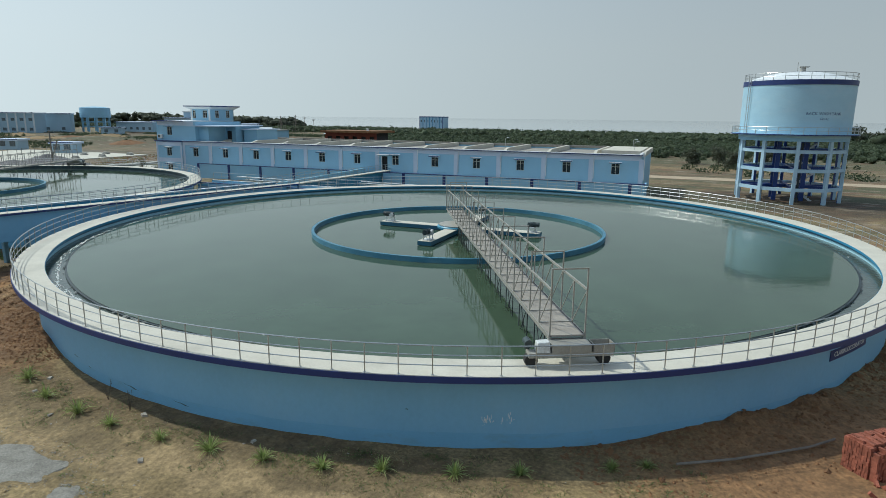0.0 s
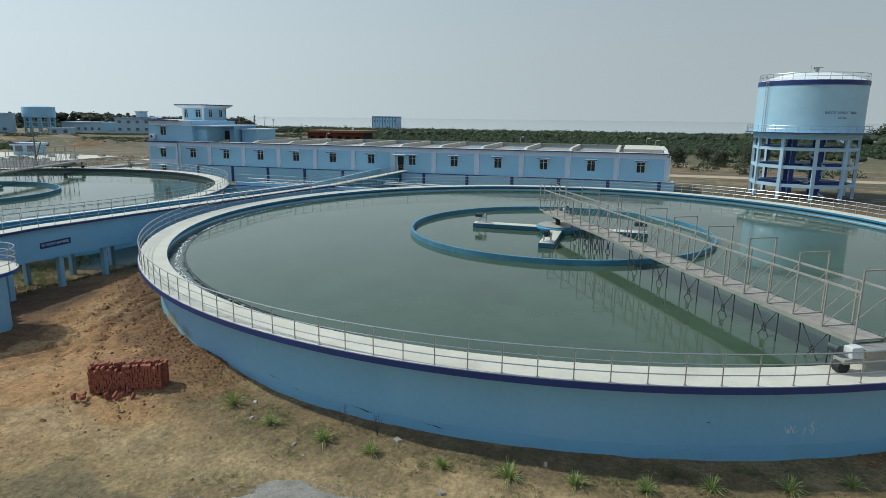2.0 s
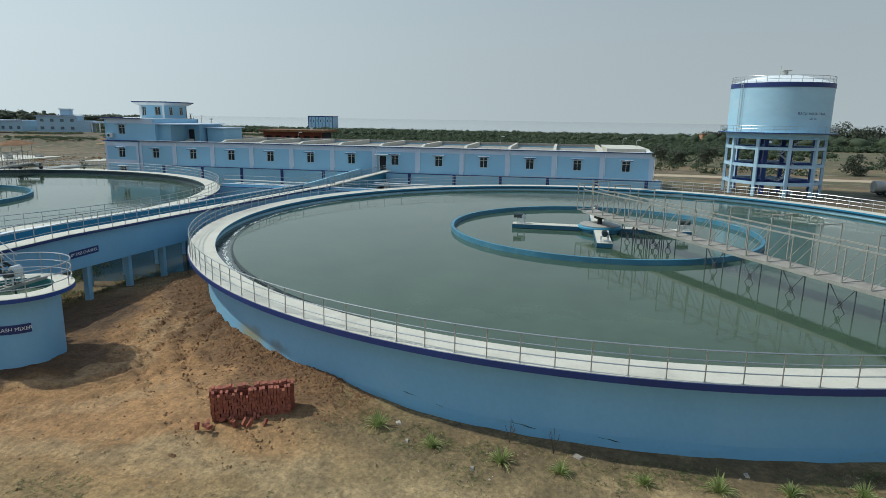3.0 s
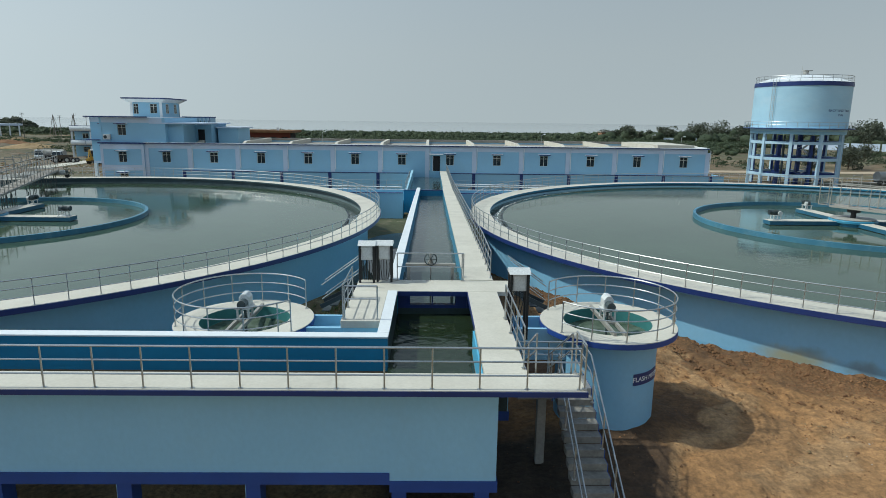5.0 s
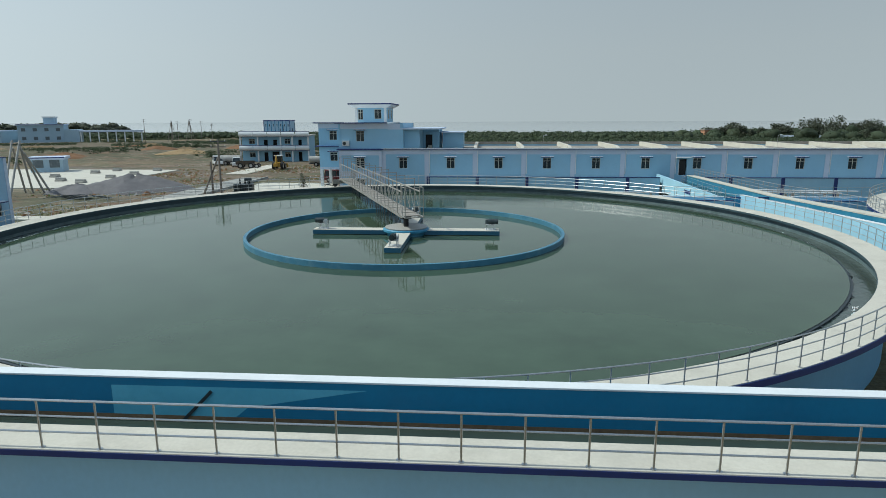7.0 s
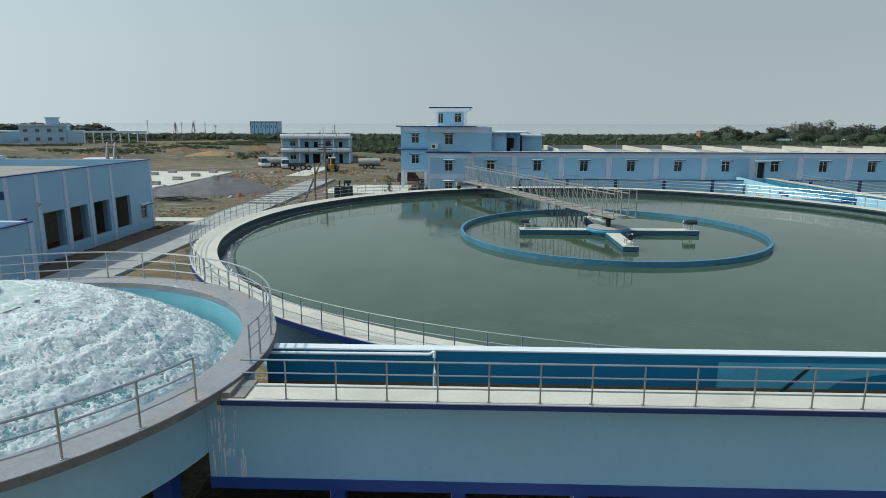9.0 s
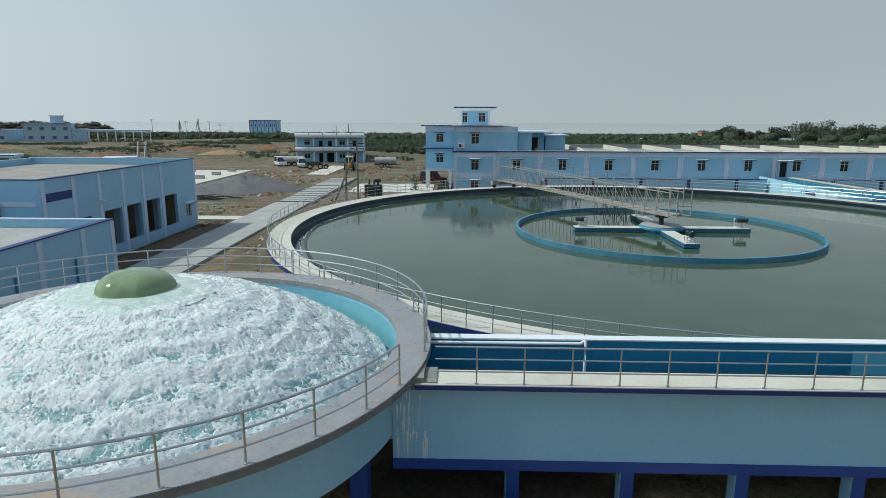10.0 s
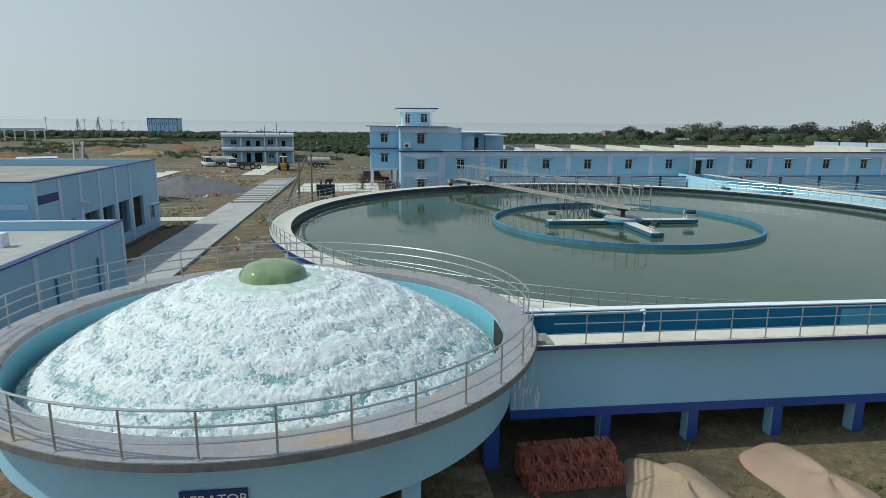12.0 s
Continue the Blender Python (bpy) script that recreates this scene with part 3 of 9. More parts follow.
def ground_material(far):
    """Dry earth with the soil patches of the near verge or of the land beyond."""
    m = surface("far_dry_earth" if far else "dry_earth", (0.33, 0.235, 0.118), (0.18, 0.125, 0.058), scale=0.9, fine=9, rough=0.95, bump=0.13, bump_scale=4, coords="World", detail=9,
                stain=(0.18, 0.145, 0.062), stain_scale=0.9, stain_amount=0.75, grain=0.42)
    nt = m.node_tree
    N, L = nt.nodes, nt.links
    bs = next(n for n in N if n.type == "BSDF_PRINCIPLED")
    col = bs.inputs["Base Color"].links[0].from_socket
    geo = N.new("ShaderNodeNewGeometry")
    wob = N.new("ShaderNodeTexNoise")
    wob.inputs["Scale"].default_value, wob.inputs["Detail"].default_value = 0.45, 6
    L.new(geo.outputs["Position"], wob.inputs["Vector"])
    off = N.new("ShaderNodeVectorMath")
    off.operation = "MULTIPLY_ADD"
    L.new(wob.outputs["Color"], off.inputs[0])
    off.inputs[1].default_value = (5, 5, 0)
    L.new(geo.outputs["Position"], off.inputs[2])

    g = N.new("ShaderNodeTexNoise")
    g.inputs["Scale"].default_value, g.inputs["Detail"].default_value, g.inputs["Roughness"].default_value = 1.7, 10, 0.72
    L.new(geo.outputs["Position"], g.inputs["Vector"])
    mottle = N.new("ShaderNodeMapRange")
    mottle.inputs["From Min"].default_value, mottle.inputs["From Max"].default_value = 0.36, 0.66
    mottle.inputs["To Min"].default_value, mottle.inputs["To Max"].default_value = 0.55, 1.0
    L.new(g.outputs[0], mottle.inputs[0])

    def patch(col, centre, size, colour, soft=0.35, amount=0.9, turn=0.0):
        if (centre[1] > 46 or centre[0] < -90) != far:
            return col
        mp = N.new("ShaderNodeMapping")
        mp.vector_type = "TEXTURE"
        mp.inputs["Location"].default_value = (centre[0] + 2.5, centre[1] + 2.5, 0)
        mp.inputs["Rotation"].default_value = (0, 0, radians(turn))
        mp.inputs["Scale"].default_value = (size[0], size[1], 1000)
        L.new(off.outputs[0], mp.inputs["Vector"])
        ln = N.new("ShaderNodeVectorMath")
        ln.operation = "LENGTH"
        L.new(mp.outputs[0], ln.inputs[0])
        mr = N.new("ShaderNodeMapRange")
        mr.interpolation_type = "SMOOTHSTEP"
        mr.inputs["From Min"].default_value, mr.inputs["From Max"].default_value = 1.0, 1.0 - soft
        mr.inputs["To Max"].default_value = amount
        L.new(ln.outputs["Value"], mr.inputs[0])
        sc = N.new("ShaderNodeVectorMath")
        sc.operation = "SCALE"
        sc.inputs[0].default_value = colour
        L.new(mottle.outputs[0], sc.inputs["Scale"])
        mix = N.new("ShaderNodeMix")
        mix.data_type = "RGBA"
        L.new(mr.outputs[0], mix.inputs[0])
        L.new(col, mix.inputs[6])
        L.new(sc.outputs[0], mix.inputs[7])
        return mix.outputs[2]

    col = patch(col, (-36, 18), (13, 10), (0.375, 0.19, 0.072), 0.4)          # red-brown spoil
    col = patch(col, (-31, 12), (8, 6), (0.41, 0.225, 0.095), 0.6)
    col = patch(col, (-29.8, 17.4), (2.0, 8.0), (0.21, 0.112, 0.05), 0.5, 0.85, turn=52)   # bank soil, darkened for the shade among its clods
    col = patch(col, (-36.4, 24.8), (3.4, 9.5), (0.17, 0.092, 0.042), 0.5, 0.95, turn=28)
    col = patch(col, (-40.6, 20.5), (3.2, 5.5), (0.135, 0.075, 0.036), 0.5, 0.95, turn=15)   # dark soil round the mixer
    col = patch(col, (-42.6, 11.6), (3.8, 5.2), (0.06, 0.045, 0.032), 0.5, 0.97)             # damp dark soil under the pit and stair, shade put into its colour too
    # dark churned soil that also deepens the shade at the mixer foot
    col = patch(col, (-38.9, 13.2), (2.0, 3.6), (0.085, 0.05, 0.027), 0.6, 0.95, turn=-12)
    col = patch(col, (-37.3, 16.3), (2.6, 2.2), (0.13, 0.068, 0.03), 0.4, 0.85)     # flash mixer's cast shadow deepened in the ground colour
    col = patch(col, (-36.9, 20.6), (0.5, 5.2), (0.44, 0.27, 0.13), 0.8, 0.85, turn=24)      # curving pale wheel tracks
    col = patch(col, (-35.4, 19.4), (0.45, 4.6), (0.44, 0.27, 0.13), 0.8, 0.85, turn=20)
    col = patch(col, (-33.5, 13.2), (4.5, 0.5), (0.46, 0.28, 0.135), 0.7, 0.8, turn=38)   # pale wheel marks
    col = patch(col, (-35.6, 15.2), (5.0, 0.5), (0.46, 0.28, 0.135), 0.7, 0.8, turn=48)
    col = patch(col, (-14, 13.2), (14, 1.6), (0.17, 0.10, 0.05), 0.6, 0.75)     # darker border strip along the tank
    col = patch(col, (-20, 10.6), (16, 2.0), (0.27, 0.205, 0.095), 0.8, 0.4)    # thin grass
    col = patch(col, (-30, 8.5), (9, 2.5), (0.28, 0.22, 0.10), 0.8, 0.35)
    col = patch(col, (-13, 12.7), (19, 1.9), (0.225, 0.165, 0.085), 0.7, 0.75, turn=-1)   # weedy verge
    col = patch(col, (-24, 8.0), (8, 1.2), (0.16, 0.125, 0.065), 0.7, 0.8)
    col = patch(col, (-72, 8), (22, 6), (0.165, 0.13, 0.07), 0.6, 0.85)
    col = patch(col, (-76, 4.6), (14, 1.6), (0.10, 0.115, 0.045), 0.9, 0.7)      # grass before the channel
    col = patch(col, (-86, 9.5), (5.5, 4.5), (0.075, 0.055, 0.036), 0.5, 0.9)     # dark soil under the channel end, its shade painted in as well
    col = patch(col, (6, 18), (11, 9), (0.33, 0.175, 0.08), 0.5)               # spoil east of the first tank
    col = patch(col, (-14, 11.1), (42, 1.3), (0.40, 0.285, 0.15), 0.8, 0.75, turn=1.5)   # vehicle track
    col = patch(col, (-46, 34), (5, 15), (0.13, 0.085, 0.04), 0.5, 0.85)       # wet mud
    col = patch(col, (-52, 22), (5, 5), (0.12, 0.10, 0.045), 0.6, 0.8)
    col = patch(col, (-100, 58), (10, 34), (0.20, 0.145, 0.08), 0.5, 0.95)     # strip beside the road
    col = patch(col, (-109.2, 41), (2.6, 16), (0.115, 0.078, 0.046), 0.6, 0.95)   # dug soil before the pump house
    col = patch(col, (-112, 100), (60, 48), (0.225, 0.165, 0.115), 0.4, 0.95)     # bare yard
    col = patch(col, (-47, 53), (6, 9), (0.06, 0.062, 0.032), 0.4, 0.97)         # rank wet ground behind the hollow
    col = patch(col, (-118, 70), (12, 5), (0.13, 0.115, 0.065), 0.6, 0.85)       # weedy ground before the gravel
    col = patch(col, (-100.5, 52), (2.2, 26), (0.15, 0.11, 0.066), 0.6, 0.85)    # trodden strip along the road
    col = patch(col, (-75, 120), (70, 36), (0.215, 0.155, 0.102), 0.4, 0.9)
    col = patch(col, (-122, 128), (16, 9), (0.33, 0.265, 0.20), 0.8, 0.8, turn=20)      # pale scraped clearings
    col = patch(col, (-98, 112), (12, 5), (0.33, 0.265, 0.20), 0.8, 0.8, turn=-10)
    col = patch(col, (-150, 118), (14, 9), (0.20, 0.175, 0.16), 0.6, 0.8)               # grey ballast
    col = patch(col, (-135, 150), (34, 7), (0.15, 0.105, 0.065), 0.7, 0.8)              # dark turned soil
    col = patch(col, (-118, 160), (20, 8), (0.115, 0.115, 0.058), 0.7, 0.75, turn=8)    # greening ground
    col = patch(col, (-112, 82), (9, 3), (0.115, 0.11, 0.06), 0.8, 0.7, turn=60)
    col = patch(col, (30, 118), (70, 22), (0.20, 0.145, 0.085), 0.5, 0.85)
    col = patch(col, (10, 86), (26, 14), (0.085, 0.062, 0.04), 0.4, 0.95)         # dark soil round the water tower
    col = patch(col, (-150, 235), (240, 120), (0.15, 0.118, 0.07), 0.3, 0.97)   # rough grass beyond
    col = patch(col, (-146, 206), (24, 20), (0.10, 0.125, 0.052), 0.7, 0.85)
    col = patch(col, (-102, 172), (24, 18), (0.105, 0.12, 0.055), 0.6, 0.85)
    col = patch(col, (-190, 178), (46, 7), (0.13, 0.09, 0.055), 0.8, 0.85, turn=-28)
    col = patch(col, (-215, 215), (60, 5), (0.33, 0.265, 0.195), 0.8, 0.8, turn=-30)    # pale earth track
    col = patch(col, (-150, 240), (50, 9), (0.25, 0.185, 0.115), 0.8, 0.8, turn=-20)
    col = patch(col, (-230, 290), (70, 14), (0.15, 0.14, 0.075), 0.8, 0.8, turn=-25)
    col = patch(col, (60, 190), (180, 62), (0.12, 0.115, 0.052), 0.4, 0.9)
    col = patch(col, (0, 900), (2500, 560), (0.085, 0.10, 0.05), 0.3, 0.95)
    if far:
        for sc_, lo, hi, colour, amount in ((0.035, 0.47, 0.56, (0.085, 0.095, 0.045), 0.75), (0.09, 0.51, 0.6, (0.115, 0.08, 0.048), 0.8), (0.22, 0.55, 0.64, (0.29, 0.225, 0.16), 0.55),
                                            (0.14, 0.52, 0.57, (0.075, 0.078, 0.036), 0.75), (0.3, 0.54, 0.6, (0.20, 0.10, 0.055), 0.6), (0.5, 0.57, 0.62, (0.34, 0.28, 0.21), 0.6)):
            nz = N.new("ShaderNodeTexNoise")
            nz.inputs["Scale"].default_value, nz.inputs["Detail"].default_value, nz.inputs["Roughness"].default_value = sc_, 9, 0.68
            drift = N.new("ShaderNodeMapping")
            drift.inputs["Scale"].default_value = (1, 1, 1) if sc_ in (0.035, 0.09, 0.22) else (0.4, 1.3, 1)
            drift.inputs["Rotation"].default_value = (0, 0, 0.25)
            L.new(geo.outputs["Position"], drift.inputs["Vector"])
            L.new(drift.outputs[0], nz.inputs["Vector"])
            mr = N.new("ShaderNodeMapRange")
            mr.inputs["From Min"].default_value, mr.inputs["From Max"].default_value = lo, hi
            mr.inputs["To Max"].default_value = amount
            L.new(nz.outputs[0], mr.inputs[0])
            mix = N.new("ShaderNodeMix")
            mix.data_type = "RGBA"
            L.new(mr.outputs[0], mix.inputs[0])
            L.new(col, mix.inputs[6])
            mix.inputs[7].default_value = rgba(colour)
            col = mix.outputs[2]
    # crumbly grain over everything
    for sc_, lo, hi in ((0.55, 0.8, 1.16), (6.5, 0.62, 1.3)):
        nz = N.new("ShaderNodeTexNoise")
        nz.inputs["Scale"].default_value, nz.inputs["Detail"].default_value, nz.inputs["Roughness"].default_value = sc_, 10, 0.78
        L.new(geo.outputs["Position"], nz.inputs["Vector"])
        mr = N.new("ShaderNodeMapRange")
        mr.inputs["From Min"].default_value, mr.inputs["From Max"].default_value = 0.36, 0.64
        mr.inputs["To Min"].default_value, mr.inputs["To Max"].default_value = lo, hi
        L.new(nz.outputs[0], mr.inputs[0])
        mul = N.new("ShaderNodeVectorMath")
        mul.operation = "SCALE"
        L.new(col, mul.inputs[0])
        L.new(mr.outputs[0], mul.inputs["Scale"])
        col = mul.outputs[0]
    L.new(col, bs.inputs["Base Color"])
    return m


gx = graded([(-4200, 900), (-1500, 150), (-600, 40), (-240, 2.0), (-130, 1.6), (-60, 0.45), (-43, 0.16), (-26, 0.16), (-22, 0.45), (6, 0.45), (12, 1.5), (60, 8), (240, 40), (800, 250), (2500, 850), (4200, 1)])
gy = graded([(-3000, 900), (-300, 60), (-40, 5), (3, 0.4), (9, 0.16), (23, 0.45), (42, 0.9), (70, 1.6), (130, 1.7), (205, 5), (260, 15), (700, 60), (1500, 300), (4600, 1)])
GX, GY = np.meshgrid(gx, gy)
GZ = ground_z(GX, GY)


def near_line(pts):
    """Distance of every ground point from a polyline, and the way along it."""
    best, along, run = np.full(GX.shape, 1e9), np.zeros(GX.shape), 0.0
    for (ax, ay), (bx, by) in zip(pts, pts[1:]):
        l = math.hypot(bx - ax, by - ay)
        u = np.clip(((GX - ax) * (bx - ax) + (GY - ay) * (by - ay)) / l ** 2, 0, 1)
        d = np.hypot(GX - ax - u * (bx - ax), GY - ay - u * (by - ay))
        along = np.where(d < best, run + u * l, along)
        best = np.minimum(best, d)
        run += l
    return best, along


# tyre tracks curving round the flash mixer and the churned soil between them
churn = np.exp(-(((GX + 35.5) / 5.5) ** 2 + ((GY - 15.5) / 5.0) ** 2))
GZ += churn * (0.035 * lumps(GX, GY, 4.3, 12) + 0.03 * lumps(GX, GY, 8.1, 13))
for pts in ([(-34.7, 22.2), (-34.6, 19.4), (-34.5, 17.6), (-34.2, 16.4), (-34.5, 15.1), (-35.4, 14.2), (-36.7, 13.7), (-37.7, 12.9), (-38.2, 11.4), (-38.4, 8.5)],
            [(-33.6, 21.4), (-33.3, 19.2), (-32.9, 17.4), (-32.9, 15.6), (-33.6, 13.7), (-35.0, 12.6), (-36.2, 11.2), (-36.8, 8.5)],
            [(-35.4, 21.6), (-33.9, 18.2), (-32.0, 15.8), (-29.6, 13.4), (-26.6, 11.6)], [(-36.3, 21.0), (-35.2, 17.6), (-33.0, 14.9), (-30.5, 12.4), (-27.4, 10.5)]):
    d, run = near_line(pts)
    GZ += -0.075 * np.exp(-(d / 0.2) ** 2) * (0.75 + 0.25 * np.sign(np.sin(run * 17))) + 0.045 * np.exp(-((d - 0.38) / 0.13) ** 2)
nx, ny = len(gx), len(gy)
ids = np.arange(nx * ny).reshape(ny, nx)
quads = np.stack([ids[:-1, :-1], ids[:-1, 1:], ids[1:, 1:], ids[1:, :-1]], -1).reshape(-1, 4)
me = bpy.data.meshes.new("ground")
me.from_pydata(np.stack([GX, GY, GZ], -1).reshape(-1, 3).tolist(), [], quads.tolist())
me.materials.append(ground_material(False))
me.materials.append(ground_material(True))
beyond = (GY[:-1, :-1] > 46) | (GX[:-1, :-1] < -90)
me.polygons.foreach_set("material_index", beyond.reshape(-1).astype(np.int32))
me.shade_smooth()
ground = tagged(new("ground", me), "dry brown earth with tracks and sparse weeds", "ground", kind="structure")

# far lake on the horizon
bm = bmk()
box(bm, -4100, 4100, 655, 4500, -6.5, -4.6)
tagged(part("water", bm, M_SEA, None), "pale hazy lake on the far horizon", "lake", kind="structure")

# puddle in the hollow between the tanks
bm = bmk()
disc(bm, 1, 0, 0, 0, 40)
for v in bm.verts:
    a = math.atan2(v.co.y, v.co.x)
    k = 1 + 0.16 * math.sin(3 * a + 0.6) + 0.1 * math.sin(5 * a + 2)
    v.co.x, v.co.y = -44.6 + v.co.x * 6.6 * k, 38.5 + v.co.y * 12.5 * k
    v.co.z = -0.02
tagged(part("water", bm, M_PUDDLE, None), "still muddy puddle reflecting the tank walls", "puddle", kind="structure")


# ---- clarifier tanks ----
def clarifier(c, label, dz=0.0, ring=9.85):
    """Open tank with walkway, weir, baffle ring and mixer arms; dz lowers all that stands in the water."""
    pool = POOL_Z + dz
    ob = thing("clarifier_tank", label, "water tank", "clarifier tanks", at=pose(c[0], c[1], 0))
    S = 160
    bm = bmk()
    revolve(bm, [(R_WALL, -0.9), (R_WALL, RIM_Z - 0.215), (R_IN + 0.24, RIM_Z - 0.215), (R_IN + 0.24, 1.2), (R_WEIR, 1.2), (R_WEIR, -0.9)], steps=S, closed_profile=True)
    part("wall", bm, M_TANK if dz == 0 else M_CYAN, ob, "sky-blue painted concrete wall", True)
    bm = bmk()
    revolve(bm, [(R_OUT - 0.02, RIM_Z - 0.205), (R_OUT - 0.02, RIM_Z), (R_IN, RIM_Z), (R_IN, RIM_Z - 0.13), (R_IN + 0.24, RIM_Z - 0.13), (R_IN + 0.24, RIM_Z - 0.205)], steps=S, closed_profile=True)
    part("walkway", bm, M_DECK, ob, "cream concrete walkway", True)
    bm = bmk()
    revolve(bm, [(R_OUT - 0.02, RIM_Z - 0.215), (R_OUT + 0.012, RIM_Z - 0.215), (R_OUT + 0.012, RIM_Z - 0.02), (R_OUT - 0.02, RIM_Z - 0.02)], steps=S, closed_profile=True)
    part("edge_band", bm, M_NAVY, ob, "navy painted edge band", True)
    # dark face over pale foot: the walkway's shade is put into the colours
    bm = bmk()
    revolve(bm, [(R_IN + 0.238, RIM_Z - 0.135), (R_IN + 0.2, RIM_Z - 0.135), (R_IN + 0.2, 1.3), (R_IN + 0.238, 1.3)], steps=S, closed_profile=True)
    part("launder_lining", bm, M_GUTTER if dz == 0 else M_SLATE, ob, "launder face darkened for the walkway's shade", True)
    bm = bmk()
    revolve(bm, [(R_IN + 0.2, 2.74 + dz), (R_IN + 0.185, 2.74 + dz), (R_IN + 0.185, 1.3), (R_IN + 0.2, 1.3)], steps=S, closed_profile=True)
    part("lower_lining", bm, M_AQUA if dz == 0 else M_SKYGREY, ob, "launder foot coloured paler to stand for light", True)
    bm = bmk()
    revolve(bm, [(R_IN - 0.002, RIM_Z - 0.012), (R_IN - 0.014, RIM_Z - 0.012), (R_IN - 0.014, RIM_Z - 0.14), (R_IN - 0.002, RIM_Z - 0.14)], steps=S, closed_profile=True)
    part("inner_edge", bm, M_DEEP if dz == 0 else M_SLATE, ob, "dark blue inner walkway edge", True)
    if dz == 0:
        bm = bmk()
        prev = None
        for k in range(241):
            a = radians(-150 + 0.5 * k)
            top = 0.8 + 0.05 * noise.noise(Vector((k * 0.09, 0.3, 0))) + 0.012 * noise.noise(Vector((k * 0.5, 1.7, 0)))
            r = R_WALL + 0.003
            cur = [bm.verts.new((r * math.cos(a), r * math.sin(a), z)) for z in (-0.5, 0.3, top)]
            if prev:
                for i in (0, 1):
                    bm.faces.new((prev[i], cur[i], cur[i + 1], prev[i + 1]))
            prev = cur
        part("foot_band", bm, M_FOOT, ob, "touched-up blue paint along the wall foot", True)
        for a, z, w, h in ((-107, 0.98, 0.55, 0.035), (-104.5, 0.82, 0.3, 0.02), (-98, 0.72, 0.9, 0.05), (-73, 1.55, 0.1, 0.045), (-92, 0.66, 0.7, 0.05)):
            bm = bmk()
            top_, low = [], []
            for i in range(9):
                u = i / 8
                b = radians(a) + (u - 0.5) * w / R_WALL
                t = h * math.sin(math.pi * u) * (0.6 + 0.4 * math.sin(7 * u + a))
                zz = z - 0.12 * w * (u - 0.5) + 0.2 * h * math.sin(11 * u + a)
                top_.append(bm.verts.new(((R_WALL + 0.006) * math.cos(b), (R_WALL + 0.006) * math.sin(b), zz + t / 2 + 0.002)))
                low.append(bm.verts.new(((R_WALL + 0.006) * math.cos(b), (R_WALL + 0.006) * math.sin(b), zz - t / 2 - 0.002)))
            for i in range(8):
                bm.faces.new((low[i], low[i + 1], top_[i + 1], top_[i]))
            part("scrape_mark", bm, M_SHADESLIME, ob, "dark scrape in the wall paint")
    # overflow weir lip, notched plate
    bm = bmk()
    revolve(bm, [(R_WEIR, 1.2), (R_WEIR, pool - 0.02), (R_WEIR - 0.12, pool - 0.02), (R_WEIR - 0.12, 1.2)], steps=S, closed_profile=True)
    part("weir", bm, M_DARKSTEEL, ob, "dark wet overflow weir", True)
    # baffle ring
    bm = bmk()
    revolve(bm, [(ring, 1.5), (ring, 2.95 + dz), (ring - 0.18, 2.95 + dz), (ring - 0.18, 1.5)], steps=96, closed_profile=True)
    part("baffle_ring", bm, M_RING, ob, "turquoise painted baffle ring", True)
    # centre drum and four arms
    bm = bmk()
    revolve(bm, [(0.0, 3.12), (1.35, 3.1), (1.42, 3.04), (1.42, 2.92), (1.2, 2.86), (1.2, 1.5)], steps=40)
    part("centre_drum", bm, M_TURQ, ob, "turquoise centre drum", True).matrix_basis = pose(0, 0, dz - 0.03)
    bm = bmk()
    cyl(bm, 0, 0, 3.121, 3.16, 1.3, sides=40)
    part("drum_cap", bm, M_CONC, ob, "grey concrete cap").matrix_basis = pose(0, 0, dz - 0.03)
    for k in range(4):
        a = k * 90
        bm = bmk()
        box(bm, 1.15, 5.75, -0.45, 0.45, 2.72, 2.965)
        arm = part("platform_arm", bm, M_GUTTER, ob, "dark blue edged mixer platform arm")
        arm.matrix_basis = pose(0, 0, dz - 0.03, 0, 0, a)
        bm = bmk()
        box(bm, 1.16, 5.74, -0.43, 0.43, 2.967, 2.99)
        part("top_slab", bm, M_DECK, arm, "pale concrete top")
        bm = bmk()
        box(bm, 4.88, 5.5, -0.27, 0.27, 2.99, 3.03)
        for sx in (4.95, 5.4):
            for sy in (-0.2, 0.2):
                bar(bm, (sx, sy, 3.03), (sx, sy, 3.3), 0.05)
        box(bm, 4.9, 5.45, -0.25, 0.25, 3.3, 3.34)
        part("motor_stand", bm, M_BOX, arm, "pale steel motor stand")
        bm = bmk()
        cyl(bm, 5.0, 0.0, 3.34, 3.62, 0.15, 0.12, 14)
        part("gearbox", bm, M_MOTOR, arm, "grey-green gearbox", True)
        bm = bmk()
        tube(bm, [(5.05, -0.02, 3.5), (5.12, -0.02, 3.5), (5.5, -0.02, 3.5), (5.56, -0.02, 3.5)], 0.15, 14)
        part("motor", bm, M_MOTOR, arm, "grey-green geared motor", True)
        for i in range(6):
            bm = bmk()
            tube(bm, [(5.16 + 0.055 * i, -0.02, 3.5), (5.175 + 0.055 * i, -0.02, 3.5)], 0.172, 14)
            part("cooling_fin", bm, M_MOTOR, arm, smooth=True)
        bm = bmk()
        tube(bm, [(5.0, 0.24, 3.46), (5.0, 0.12, 3.46)], 0.14, 18)
        part("gearbox_cover", bm, M_BOX, arm, "off-white round gearbox cover", True)
        bm = bmk()
        tube(bm, [(5.56, -0.02, 3.5), (5.66, -0.02, 3.5)], 0.165, 14)
        part("fan_cover", bm, M_DARKSTEEL, arm, "grey fan cover", True)
    return ob


tank_a = clarifier(C1, "round blue clarifier tank with cream walkway and navy edge")
